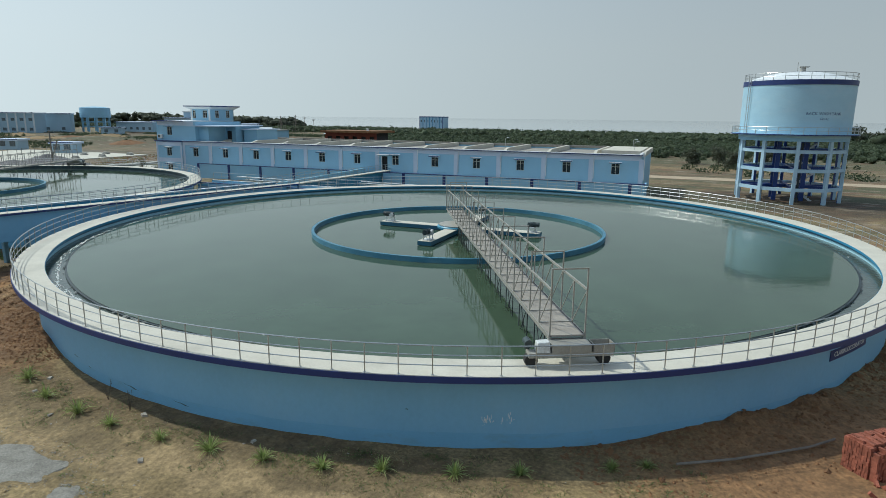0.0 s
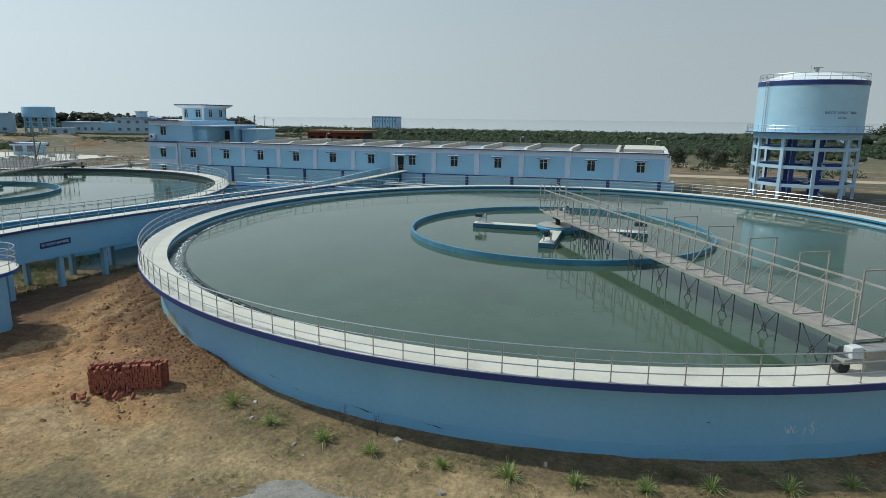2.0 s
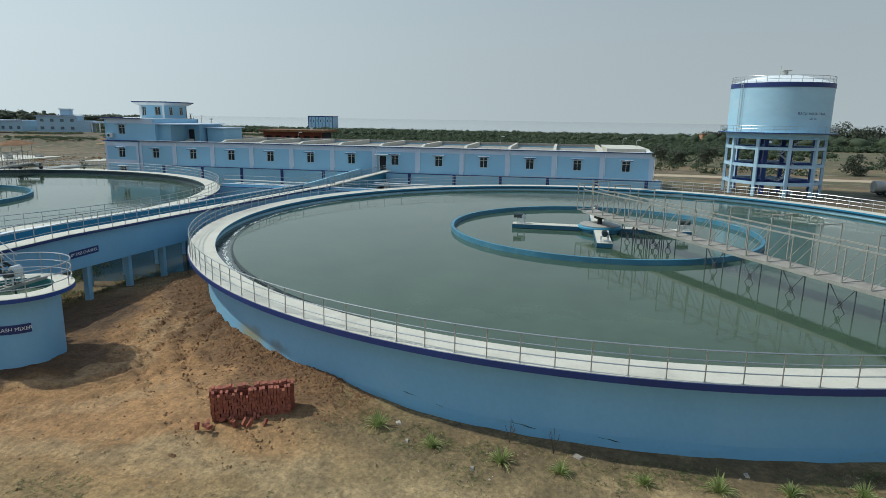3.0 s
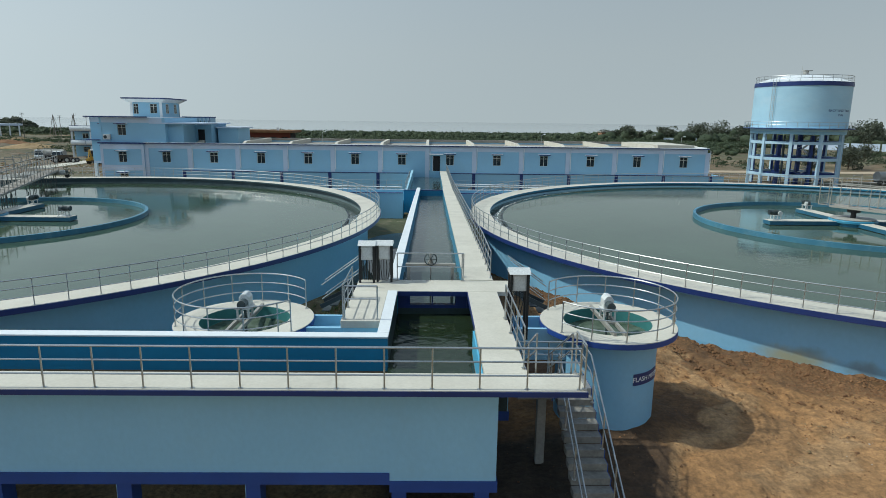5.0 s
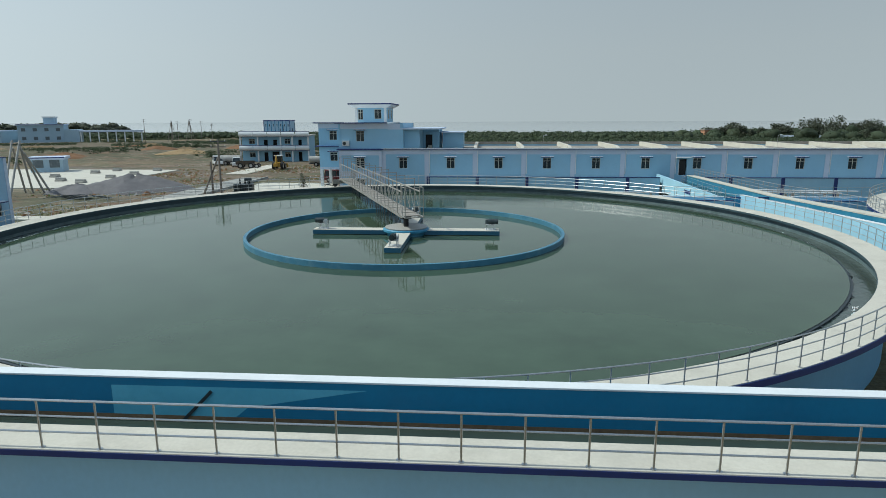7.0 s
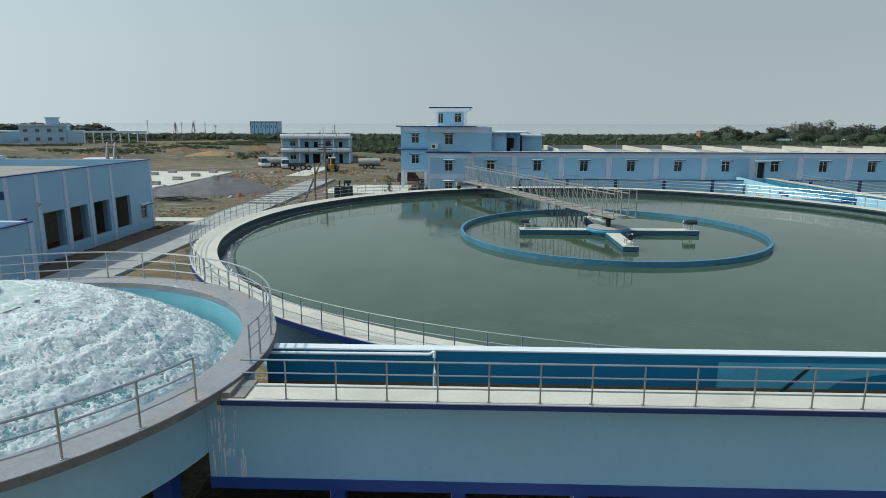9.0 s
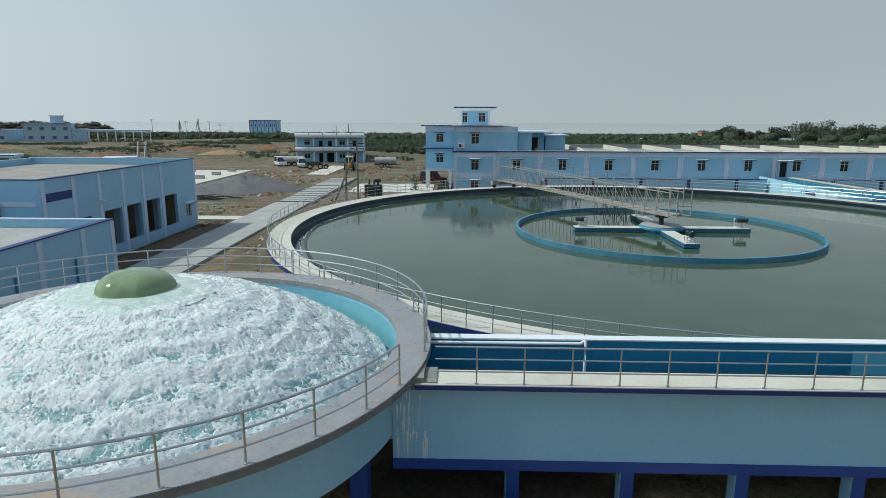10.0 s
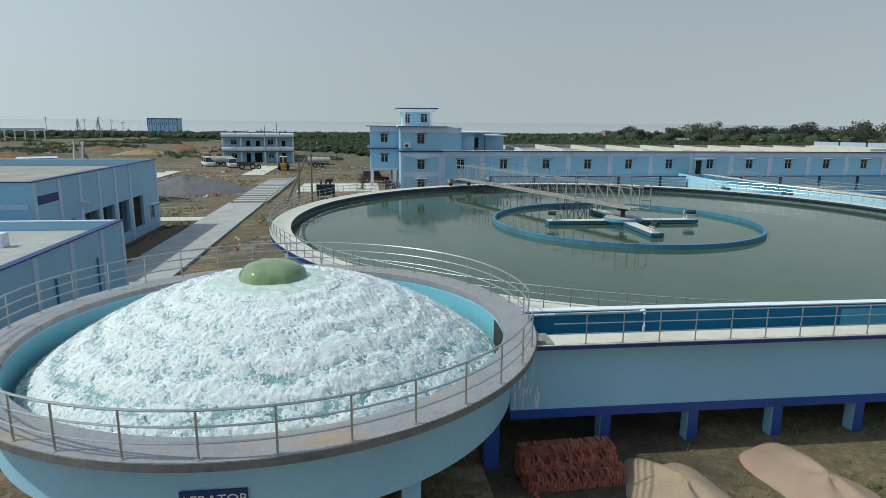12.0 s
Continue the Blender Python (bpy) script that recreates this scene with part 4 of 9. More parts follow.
tank_b = clarifier(C2, "round blue clarifier tank with cream walkway beside the aerator", -0.11, 9.62)
POOLS = ((C1, POOL_Z), (C2, POOL_Z - 0.11))

for c, pool in POOLS:
    bm = bmk()
    revolve(bm, [(0.3, pool), (9.66, pool), (R_WEIR - 0.1, pool)], c[0], c[1], 128)
    tagged(part("water", bm, M_POOL, None), "calm turbid green water filling the clarifier", "water", "clarifier water", "structure")
    bm = bmk()
    revolve(bm, [(R_WEIR, pool - 0.09), (R_IN + 0.205, pool - 0.09)], c[0], c[1], 160)
    tagged(part("water", bm, M_LAUNDER, None), "shallow grey water in the launder gutter", "water", "launder water", "structure")

# froth streaks drifting in the gutter and ragged growth along the weir crest
for c, pool in POOLS:
    rnd = random.Random(5)
    bm, bm2 = bmk(), bmk()
    for i in range(1700):
        a = rnd.uniform(0, math.tau)
        if 0.45 - 0.5 * math.cos(a - 0.25) + 0.25 * math.sin(a * 9 + 1.3) + rnd.uniform(-0.35, 0.35) < 0.5:
            continue
        w = radians(rnd.uniform(0.1, 0.7))
        r1 = R_WEIR + 0.34 + rnd.gauss(0, 0.06) + 0.05 * math.sin(a * 23)
        h = rnd.uniform(0.012, 0.05)
        row = [(r1, a - w), (r1 + rnd.uniform(0, h), a), (r1 + rnd.uniform(-0.05, 0.05), a + w), (r1 - h, a + w * 0.2)]
        bm.faces.new([bm.verts.new((c[0] + r * math.cos(b), c[1] + r * math.sin(b), pool - 0.082 + 0.004 * rnd.random())) for r, b in row])
    for i in range(260):
        a = rnd.uniform(0, math.tau)
        w = radians(rnd.uniform(0.1, 0.35))
        h = rnd.uniform(0.0, 0.008)
        r1 = R_WEIR + rnd.uniform(-0.08, 0.02)
        row = [(r1, a - w, pool - 0.015), (r1 + 0.1, a - w * 0.4, pool - 0.075), (r1 + 0.12, a + w * 0.6, pool - 0.08), (r1, a + w, pool - 0.015), (r1 - 0.02, a, pool + 0.005 + h)]
        bm2.faces.new([bm2.verts.new((c[0] + r * math.cos(b), c[1] + r * math.sin(b), z)) for r, b, z in row])
    tagged(part("foam_strip", bm, M_FOAM, None), "thin white froth drifting in the launder", "foam", "weir foam", "stuff")
    tagged(part("weir_growth", bm2, M_DARKSTEEL, None), "dark wet growth along the weir crest", "algae", "weir growth", "stuff")

for c, lab in ((C1, "steel tube railing round the clarifier walkway"), (C2, "steel tube railing round the clarifier beside the aerator")):
    a0 = 0.97 if c is C1 else 0.0
    pts = arc(c[0], c[1], R_OUT - 0.09, RIM_Z, a0, a0 + 360, 2.25)[:-1]
    railing(pts, lab, posts=pts, h=0.9, levels=(0.9, 0.61, 0.3), closed=True, group="clarifier railings")


# ---- scraper bridges ----
def scraper_bridge(c, heading, label):
    """Rotating bridge from the centre drum to the rim; local x runs outwards."""
    ob = thing("scraper_bridge", label, "bridge", "scraper bridges", at=pose(c[0], c[1], 0, 0, 0, heading))
    x0, x1, hw, zb, zt = -1.3, 24.2, 0.55, 3.88, 5.3
    bays = 21
    xs = [x0 + (x1 - x0) * i / bays for i in range(bays + 1)]
    bm = bmk()
    box(bm, x0, x1, -hw, hw, zb - 0.05, zb)
    part("deck", bm, M_PLATE, ob, "dusty grey deck plate")
    for sy in (-hw, hw):
        bm = bmk()
        bar(bm, (x0, sy, zb - 0.07), (x1, sy, zb - 0.07), 0.07, 0.14)
        part("bottom_chord", bm, M_TRUSS, ob)
        bm = bmk()
        bar(bm, (x0, sy, zt), (x1, sy, zt), 0.06, 0.06)
        part("top_chord", bm, M_TRUSS, ob)
    bm = bmk()
    bar(bm, (0, 0, zb), (0, 0, zt), 0.042)
    post_me = to_mesh("truss_post", bm, M_TRUSS)
    dx = (x1 - x0) / bays
    bm = bmk()
    bar(bm, (0, 0, zb + 0.02), (dx, 0, zt - 0.02), 0.024)
    brace_me = to_mesh("truss_brace", bm, M_TRUSS)
    for i, x in enumerate(xs):
        for sy in (-hw, hw):
            shared("truss_post", post_me, ob, pose(x, sy, 0))
            if i < bays:
                shared("truss_brace", brace_me, ob, pose(x, sy, 0))
    bm = bmk()
    for sy in (-hw, hw):
        bar(bm, (0, sy, zt), (0, sy, 5.95), 0.04)
    bar(bm, (0, -hw - 0.025, 5.95), (0, hw + 0.02, 5.95), 0.04)
    portal_me = to_mesh("portal_frame", bm, M_TRUSS)
    for i in range(1, bays + 1, 2):
        shared("portal_frame", portal_me, ob, pose(xs[i], 0, 0))
    # cross pieces of the deck
    bm = bmk()
    bar(bm, (0, -hw, 0), (0, hw, 0), 0.06, 0.03)
    cross_me = to_mesh("cross_angle", bm, M_TRUSS)
    for x in xs[1:-1]:
        shared("cross_angle", cross_me, ob, pose(x, 0, zb + 0.016))
    # hanging scraper legs with crossed braces
    bm = bmk()
    for sx in (0, 1.2):
        bar(bm, (sx, 0, 1.2), (sx, 0, zb - 0.1), 0.036)
    bar(bm, (0.02, 0.02, zb - 0.15), (1.18, 0.02, 2.2), 0.026)
    bar(bm, (1.18, -0.02, zb - 0.15), (0.02, -0.02, 2.2), 0.026)
    mid = (zb - 0.15 + 2.2) / 2
    for s in (-1, 1):
        bar(bm, (0.6, 0.0, mid + 0.16), (0.6 + 0.11 * s, 0.0, mid), 0.03)
        bar(bm, (0.6, 0.0, mid - 0.16), (0.6 + 0.11 * s, 0.0, mid), 0.03)
    leg_me = to_mesh("scraper_leg_frame", bm, M_LEGSTEEL)
    for x in (3.2, 4.6, 6.0, 10.6, 12.9, 15.2, 17.5, 19.8, 22.0):
        for sy in (-0.4, 0.4) if x < 7 else (-0.42,):
            shared("scraper_leg_frame", leg_me, ob, pose(x, sy, 0), "dark wet steel scraper frame")
    # pivot on the drum
    bm = bmk()
    cyl(bm, 0, 0, 2.95, 3.5, 0.16, 0.16, 16)
    box(bm, -0.28, 0.28, -0.28, 0.28, 3.5, 3.74)
    part("pivot", bm, M_BLACK, ob, "black slewing pivot")
    # inner end platform
    bm = bmk()
    bar(bm, (x0 - 0.75, -hw, zb - 0.02), (x0 - 0.75, hw, zb - 0.02), 0.06, 0.05)
    for sy in (-hw, hw):
        bar(bm, (x0, sy, zb - 0.02), (x0 - 0.75, sy, zb - 0.02), 0.06, 0.05)
        bar(bm, (x0 - 0.75, sy, zb), (x0 - 0.75, sy, 5.6), 0.05)
        bar(bm, (x0, sy, zt), (x0, sy, 5.6), 0.05)
    for z in (4.5, 5.6):
        bar(bm, (x0 - 0.75, -hw, z), (x0 - 0.75, hw, z), 0.04)
    for sy in (-hw, hw):
        bar(bm, (x0, sy, 5.6), (x0 - 0.75, sy, 5.6), 0.04)
    part("end_guard", bm, M_TRUSS, ob)
    # end carriage on the rim
    bm = bmk()
    box(bm, 24.3, 24.7, -1.3, 1.3, 3.36, 3.5)
    carriage = part("end_carriage", bm, M_TRUSS, ob, "grey steel end carriage", bevel=0.01)
    one_box("bearing_block", (24.1, 24.74, -0.6, 0.6, 3.5, 3.75), M_TRUSS, carriage, bevel=0.01)
    for sy in (-1.2, 1.05):
        bm = bmk()
        tube(bm, [(24.38, sy, 3.25), (24.62, sy, 3.25)], 0.2, 20)
        part("wheel", bm, M_BLACK, carriage, "black rubber tyred wheel", True)
    bm = bmk()
    hexa(bm, [(24.3, -1.06, 3.5), (24.7, -1.06, 3.5), (24.7, -0.64, 3.5), (24.3, -0.64, 3.5)], [(24.36, -1.04, 3.82), (24.66, -1.04, 3.82), (24.66, -0.66, 3.84), (24.36, -0.66, 3.84)])
    part("drive_cover", bm, M_BOX, carriage, "white sheet steel drive cover", bevel=0.03)
    bm = bmk()
    tube(bm, [(24.1, -1.25, 3.72), (24.16, -1.25, 3.72), (24.45, -1.25, 3.72)], 0.12, 14)
    cyl(bm, 24.22, -1.25, 3.5, 3.72, 0.09, sides=12)
    part("motor", bm, M_MOTOR, carriage, "teal geared drive motor", True)
    bm = bmk()
    for dims in ((24.25, 24.72, 0.66, 0.68, 3.5, 3.74), (24.25, 24.72, 1.3, 1.32, 3.5, 3.74), (24.25, 24.27, 0.66, 1.32, 3.5, 3.74), (24.70, 24.72, 0.66, 1.32, 3.5, 3.74)):
        box(bm, *dims)
    part("ballast_tray", bm, M_TRUSS, carriage, "empty grey ballast tray")
    return ob


scraper_bridge(C1, -61.5, "grey steel scraper bridge with truss railings and portals")
scraper_bridge(C2, 111.4, "grey steel scraper bridge reaching over the still water")


# ---- inlet channel with walkway ----
CH_X0, CH_X1 = -87.2, -42.72
# the channel is tilted slightly so that its edges fit the camera's view
VIEW_TILT = Matrix.Translation((-52, 0, 4)) @ Matrix.Rotation(0.0018, 4, "Y") @ Matrix.Translation((52, 0, -4))
inlet = thing("inlet_channel", "raised blue concrete inlet channel on square piers", "water channel", at=VIEW_TILT)
one_box("front_wall", (-87.75, -44.94, 10.0, 10.25, 1.98, DECK_Z - 0.13), M_BLUE, inlet, "pale blue front wall")
one_box("front_wall", (-44.94, CH_X1, 9.985, 10.25, 1.8, DECK_Z - 0.13), M_BLUE, inlet, "pale blue front wall")
one_box("end_wall", (CH_X1 - 0.25, CH_X1, 10.25, 13.4, 1.8, DECK_Z - 0.13), M_BLUE, inlet, "pale blue end wall")
# outlet bay under the side walkway, towards the flash mixer; near-black walls paint its shade
one_box("bay_wall", (-42.36, -42.11, 13.16, 17.0, 1.8, DECK_Z - 0.145), M_SHADESLIME, inlet, "outlet bay wall darkened for its shaded recess")
one_box("bay_wall", (-42.715, -42.365, 13.16, 13.4, 1.8, DECK_Z - 0.145), M_SHADESLIME, inlet, "outlet bay wall darkened for its shaded recess")
one_box("bay_wall", (-42.995, -42.365, 16.8, 17.0, 1.8, DECK_Z - 0.145), M_NAVY, inlet, "navy wall of the outlet bay")
one_box("bay_face", (-42.107, -42.085, 13.16, 17.0, 1.8, DECK_Z - 0.15), M_BLUE, inlet, "pale blue outer face")
one_box("bottom_beam", (-42.685, -42.06, 13.14, 17.02, 1.55, 1.798), M_ROYAL, inlet, "royal blue bottom beam")
one_box("bottom_beam", (-87.75, -44.94, 9.97, 13.0, 1.72, 1.98), M_ROYAL, inlet, "royal blue bottom beam")
one_box("bottom_beam", (-44.94, CH_X1 + 0.03, 9.96, 17.0, 1.55, 1.8), M_ROYAL, inlet, "royal blue bottom beam")
one_box("walkway", (-87.2, -41.05, 9.5, 10.34, DECK_Z - 0.12, DECK_Z), M_DECK, inlet, "cream concrete walkway", 0.01)
one_box("edge_band", (-87.2, -41.03, 9.485, 9.5, DECK_Z - 0.13, DECK_Z - 0.025), M_NAVY, inlet, "navy painted edge band")
one_box("edge_band", (-41.05, -41.035, 9.5, 10.34, DECK_Z - 0.13, DECK_Z - 0.025), M_NAVY, inlet)
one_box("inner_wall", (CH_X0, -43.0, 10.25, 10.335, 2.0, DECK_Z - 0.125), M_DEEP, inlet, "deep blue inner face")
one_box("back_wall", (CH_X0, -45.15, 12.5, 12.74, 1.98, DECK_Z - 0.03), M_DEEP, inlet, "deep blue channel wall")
one_box("back_face", (CH_X0, -45.4, 12.742, 12.76, 1.98, DECK_Z - 0.03), M_BLUE, inlet, "pale blue outer face")
one_box("coping", (CH_X0, -45.13, 12.46, 12.78, DECK_Z - 0.03, DECK_Z + 0.015), M_WHITE, inlet, "white painted coping", 0.008)
one_box("pit_wall", (-45.4, -45.15, 12.74, 16.6, 1.8, DECK_Z - 0.03), M_AQUA, inlet, "pale aqua pit wall")
one_box("coping", (-45.42, -45.13, 12.785, 16.6, DECK_Z - 0.03, DECK_Z + 0.013), M_WHITE, inlet)
# near-black sheet paints in the shade on the pit wall's east side
one_box("pit_face", (-45.149, -45.145, 12.75, 16.55, 1.8, DECK_Z - 0.05), M_SHADESLIME, inlet, "pit face darkened for its shaded side")
one_box("platform", (-46.45, -45.43, 13.7, 16.6, DECK_Z - 0.2, DECK_Z), M_DECK, inlet, "cream concrete platform", 0.01)
one_box("platform_wall", (-46.4, -45.43, 13.74, 16.6, 1.8, DECK_Z - 0.2), M_AQUA, inlet, "pale aqua wall")
one_box("walkway", (-42.98, -42.08, 10.345, 16.6, DECK_Z - 0.14, DECK_Z - 0.002), M_DECK, inlet, "cream concrete walkway", 0.01)
one_box("edge_band", (-42.078, -42.065, 10.43, 16.6, DECK_Z - 0.15, DECK_Z - 0.03), M_NAVY, inlet)
one_box("walkway", (-46.45, -41.55, 16.605, 17.95, DECK_Z - 0.14, DECK_Z - 0.001), M_DECK, inlet, "cream concrete cross walkway", 0.01)
one_box("edge_band", (-42.998, -42.984, 13.42, 16.59, DECK_Z - 0.16, DECK_Z - 0.02), M_NAVY, inlet)
one_box("edge_band", (-45.12, -43.0, 16.59, 16.604, DECK_Z - 0.16, DECK_Z - 0.02), M_NAVY, inlet)
one_box("pit_lining", (-43.03, -42.985, 10.345, 13.41, 1.8, DECK_Z - 0.15), M_SKY, inlet, "strong sky-blue pit wall")
one_box("waterline_stain", (-43.034, -43.031, 10.44, 13.4, 3.22, 3.3), M_RUST, inlet, "tan waterline stain")
one_box("waterline_stain", (CH_X0, -45.16, 12.495, 12.499, 3.0, 3.17), M_RUST, inlet, "tan waterline stain")
one_box("gate_wall", (-45.12, -44.75, 16.8, 17.0, 1.8, DECK_Z - 0.16), M_NAVY, inlet)
one_box("gate_wall", (-43.35, -43.0, 16.8, 17.0, 1.8, DECK_Z - 0.16), M_NAVY, inlet)
one_box("gate_wall", (-44.08, -44.04, 16.8, 17.0, 3.55, 3.86), M_NAVY, inlet)
one_box("gate_wall", (-44.745, -43.355, 16.8, 17.0, 3.86, DECK_Z - 0.16), M_NAVY, inlet)
one_box("gate_wall", (-44.745, -43.355, 16.8, 17.0, 1.8, 3.55), M_NAVY, inlet)
one_box("gate_foot", (-45.12, -42.37, 16.79, 16.798, 1.8, 3.45), M_SHADESLIME, inlet, "dark slimy foot of the gate wall")
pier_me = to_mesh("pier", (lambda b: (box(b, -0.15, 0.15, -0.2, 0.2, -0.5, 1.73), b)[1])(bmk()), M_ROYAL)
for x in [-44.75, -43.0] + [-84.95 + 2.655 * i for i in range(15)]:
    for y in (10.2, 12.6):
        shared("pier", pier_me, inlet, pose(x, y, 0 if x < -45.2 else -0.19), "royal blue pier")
# paler west faces on the first row of piers, sunlight put into their colour
face_me = to_mesh("lit_pier_face", (lambda b: (box(b, -0.012, 0, -0.19, 0.19, -0.5, 1.7), b)[1])(bmk()), M_BLUE)
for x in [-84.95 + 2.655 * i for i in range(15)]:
    shared("lit_pier_face", face_me, inlet, pose(x - 0.153, 10.2, 0), "pier face coloured pale blue as sunlit")
bm = bmk()
bm.faces.new([bm.verts.new(p) for p in ((-75.9, 12.496, 3.84), (-75.9, 12.496, 2.9), (-73.5, 12.496, 2.9), (-72.9, 12.496, 3.4), (-70.3, 12.496, 3.86))])
part("repaint_patch", bm, M_PATCH, inlet, "lighter blue repaint patch")
bm = bmk()
bar(bm, (-73.67, 12.47, 3.76), (-74.6, 12.47, 2.8), 0.03, 0.07)
part("slanting_stick", bm, M_DARKSTEEL, inlet, "dark stick lying slantwise on the wall")
bm = bmk()
box(bm, CH_X0, -45.16, 10.336, 12.5, 2.0, 3.08)
tagged(part("water", bm, M_CHANWATER, None), "dark still water in the inlet channel", "water", kind="structure")
bm = bmk()
box(bm, -45.14, -43.04, 10.336, 13.42, 2.0, 3.25)
box(bm, -45.14, -42.37, 13.42, 16.785, 2.0, 3.25)
tagged(part("water", bm, M_PITWATER, None), "dark green stirring water in the distribution pit", "water", kind="structure")
rail_xs = [float(v) for v in np.interp(range(45), (0, 8, 10, 23, 35, 43, 45), (-85.85, -77.55, -75.26, -62.18, -50.56, -43.15, -41.3))]
railing([(-86.75, 9.56, DECK_Z), (-41.2, 9.56, DECK_Z)], "steel railing along the inlet channel walkway", posts=[Vector((x, 9.56, DECK_Z)) for x in rail_xs if x < -41.3] + [Vector((-41.2, 9.56, DECK_Z))], levels=(0.85, 0.57, 0.285)).matrix_world = VIEW_TILT
railing([(-42.14, 10.6, DECK_Z), (-42.14, 14.0, DECK_Z)], "steel railing beside the distribution pit walkway", levels=(0.9, 0.6, 0.3), spacing=1.1)
railing([(-41.1, 10.36, DECK_Z), (-41.1, 9.56, DECK_Z)], "short steel railing at the walkway end", levels=(0.9, 0.6, 0.3), spacing=0.8)
railing([(-46.35, 13.8, DECK_Z), (-45.5, 13.8, DECK_Z)], "short steel railing across the platform", levels=(0.9, 0.55), spacing=0.85)
railing([(-46.4, 13.85, DECK_Z), (-46.4, 15.9, DECK_Z)], "steel railing beside the mixer platform", levels=(0.9, 0.6, 0.3), spacing=1.0)
railing([(-45.2, 17.85, DECK_Z), (-43.05, 17.85, DECK_Z)], "steel railing across the channel mouth", levels=(0.9, 0.45), spacing=2.1)

rnd = random.Random(17)
bm = bmk()
for i in range(26):
    x = -87.65 + 0.75 * rnd.random() ** 1.6
    top, h, w = rnd.uniform(2.2, 3.7), rnd.uniform(0.15, 0.8), rnd.uniform(0.006, 0.022)
    bm.faces.new([bm.verts.new(p) for p in ((x - w, 9.996, top), (x - w * 0.3, 9.996, top - h), (x + w * 0.4, 9.996, top - h * 0.95), (x + w, 9.996, top - 0.02))])
tagged(part("lime_streak", bm, M_WHITE, inlet, "white lime streaks by the aerator"), kind="stuff")

# pipe across the channel near the aerator
pipe = thing("overflow_pipe", "white painted pipe along the channel coping", "pipe")
bm = bmk()
tube(bm, [(-87.1, 12.38, 4.02), (-86.0, 12.38, 4.02), (-83.05, 12.38, 4.03), (-82.95, 12.36, 4.1), (-82.93, 12.3, 4.12), (-82.93, 12.27, 4.0), (-82.93, 12.27, 3.6), (-82.93, 12.27, 3.0)], 0.042, 10)
part("pipe_run", bm, M_WHITE, pipe, smooth=True)
bm = bmk()
bar(bm, (-86.0, 9.72, DECK_Z + 0.02), (-83.6, 10.05, DECK_Z + 0.02), 0.05, 0.03)
tagged(part("wooden_pole", bm, M_BARK, None), "thin dark pole lying on the walkway", "pole")


# ---- bypass channel to the filter house ----
def by_z(y):
    """Top of the channel, falling towards the filter house."""
    return DECK_Z if y < 22 else DECK_Z - (y - 22) * 1.2 / 35.0 if y < 57 else 2.85


bypass = thing("bypass_channel", "sloping blue concrete bypass channel on square piers", "water channel")
ys = [17.96, 22, 30, 40, 50, 57]


def run_wall(name, x0, x1, top, depth, material, label="", ys=ys):
    """A wall along y between two x, whose top follows the channel."""
    bm = bmk()
    for a, b in zip(ys, ys[1:]):
        hexa(bm, [(x0, a, by_z(a) + top - depth), (x1, a, by_z(a) + top - depth), (x1, b, by_z(b) + top - depth), (x0, b, by_z(b) + top - depth)],
             [(x0, a, by_z(a) + top), (x1, a, by_z(a) + top), (x1, b, by_z(b) + top), (x0, b, by_z(b) + top)])
    bmesh.ops.remove_doubles(bm, verts=bm.verts, dist=0.001)
    return part(name, bm, material, bypass, label)


# paler aqua on the west side puts its sunlight into the colour
run_wall("outer_wall", -45.45, -45.3, -0.03, 1.85, M_AQUA, "outer wall in pale aqua standing for sunlight")
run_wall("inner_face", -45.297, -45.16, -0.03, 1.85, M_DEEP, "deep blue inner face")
run_wall("coping", -45.47, -45.14, 0.02, 0.045, M_WHITE, "white coping")
run_wall("right_wall", -42.9, -42.3, -0.1, 1.75, M_CYAN, "blue side wall")
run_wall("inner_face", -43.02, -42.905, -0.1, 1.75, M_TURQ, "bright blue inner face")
run_wall("walkway", -43.04, -42.08, 0.0, 0.1, M_DECK, "cream concrete walkway")
run_wall("edge_band", -42.078, -42.06, -0.02, 0.13, M_NAVY)
run_wall("floor_slab", -45.3, -42.9, -1.72, 0.2, M_BLUE)
for i in range(12):
    y = 20.5 + 3.1 * i
    for x in (-45.2, -42.6):
        bm = bmk()
        box(bm, x - 0.14, x + 0.14, y - 0.14, y + 0.14, -0.9, by_z(y) - 1.86)
        part("pier", bm, M_BLUE, bypass, "pale blue pier")
bm = bmk()
for a, b in zip(ys, ys[1:]):
    v = [bm.verts.new(p) for p in ((-45.16, a, by_z(a) - 0.95), (-43.02, a, by_z(a) - 0.95), (-43.02, b, by_z(b) - 0.75), (-45.16, b, by_z(b) - 0.75))]
    bm.faces.new(v)
tagged(part("water", bm, M_CHANWATER, None), "grey rippling water running down the bypass channel", "water", kind="structure")
railing([(-42.14, y, by_z(y)) for y in (18.2, 22, 30, 40, 50, 57)], "steel railing along the bypass channel walkway", spacing=1.0, levels=(0.9, 0.6, 0.3))

# last reach from the junction into the filter house
feeder = thing("feeder_channel", "blue concrete channel entering the filter house", "water channel")
bm = bmk()
hexa(bm, [(-46.7, 57.0, 0.6), (-46.45, 57.0, 0.6), (-46.45, 79.9, 0.9), (-46.7, 79.9, 0.9)], [(-46.7, 57.0, 2.45), (-46.45, 57.0, 2.45), (-46.45, 79.9, 2.72), (-46.7, 79.9, 2.72)])
# west wall coloured paler as its sunlit side
part("left_wall", bm, M_AQUA, feeder, "wall in pale aqua standing for sunlight")
bm = bmk()
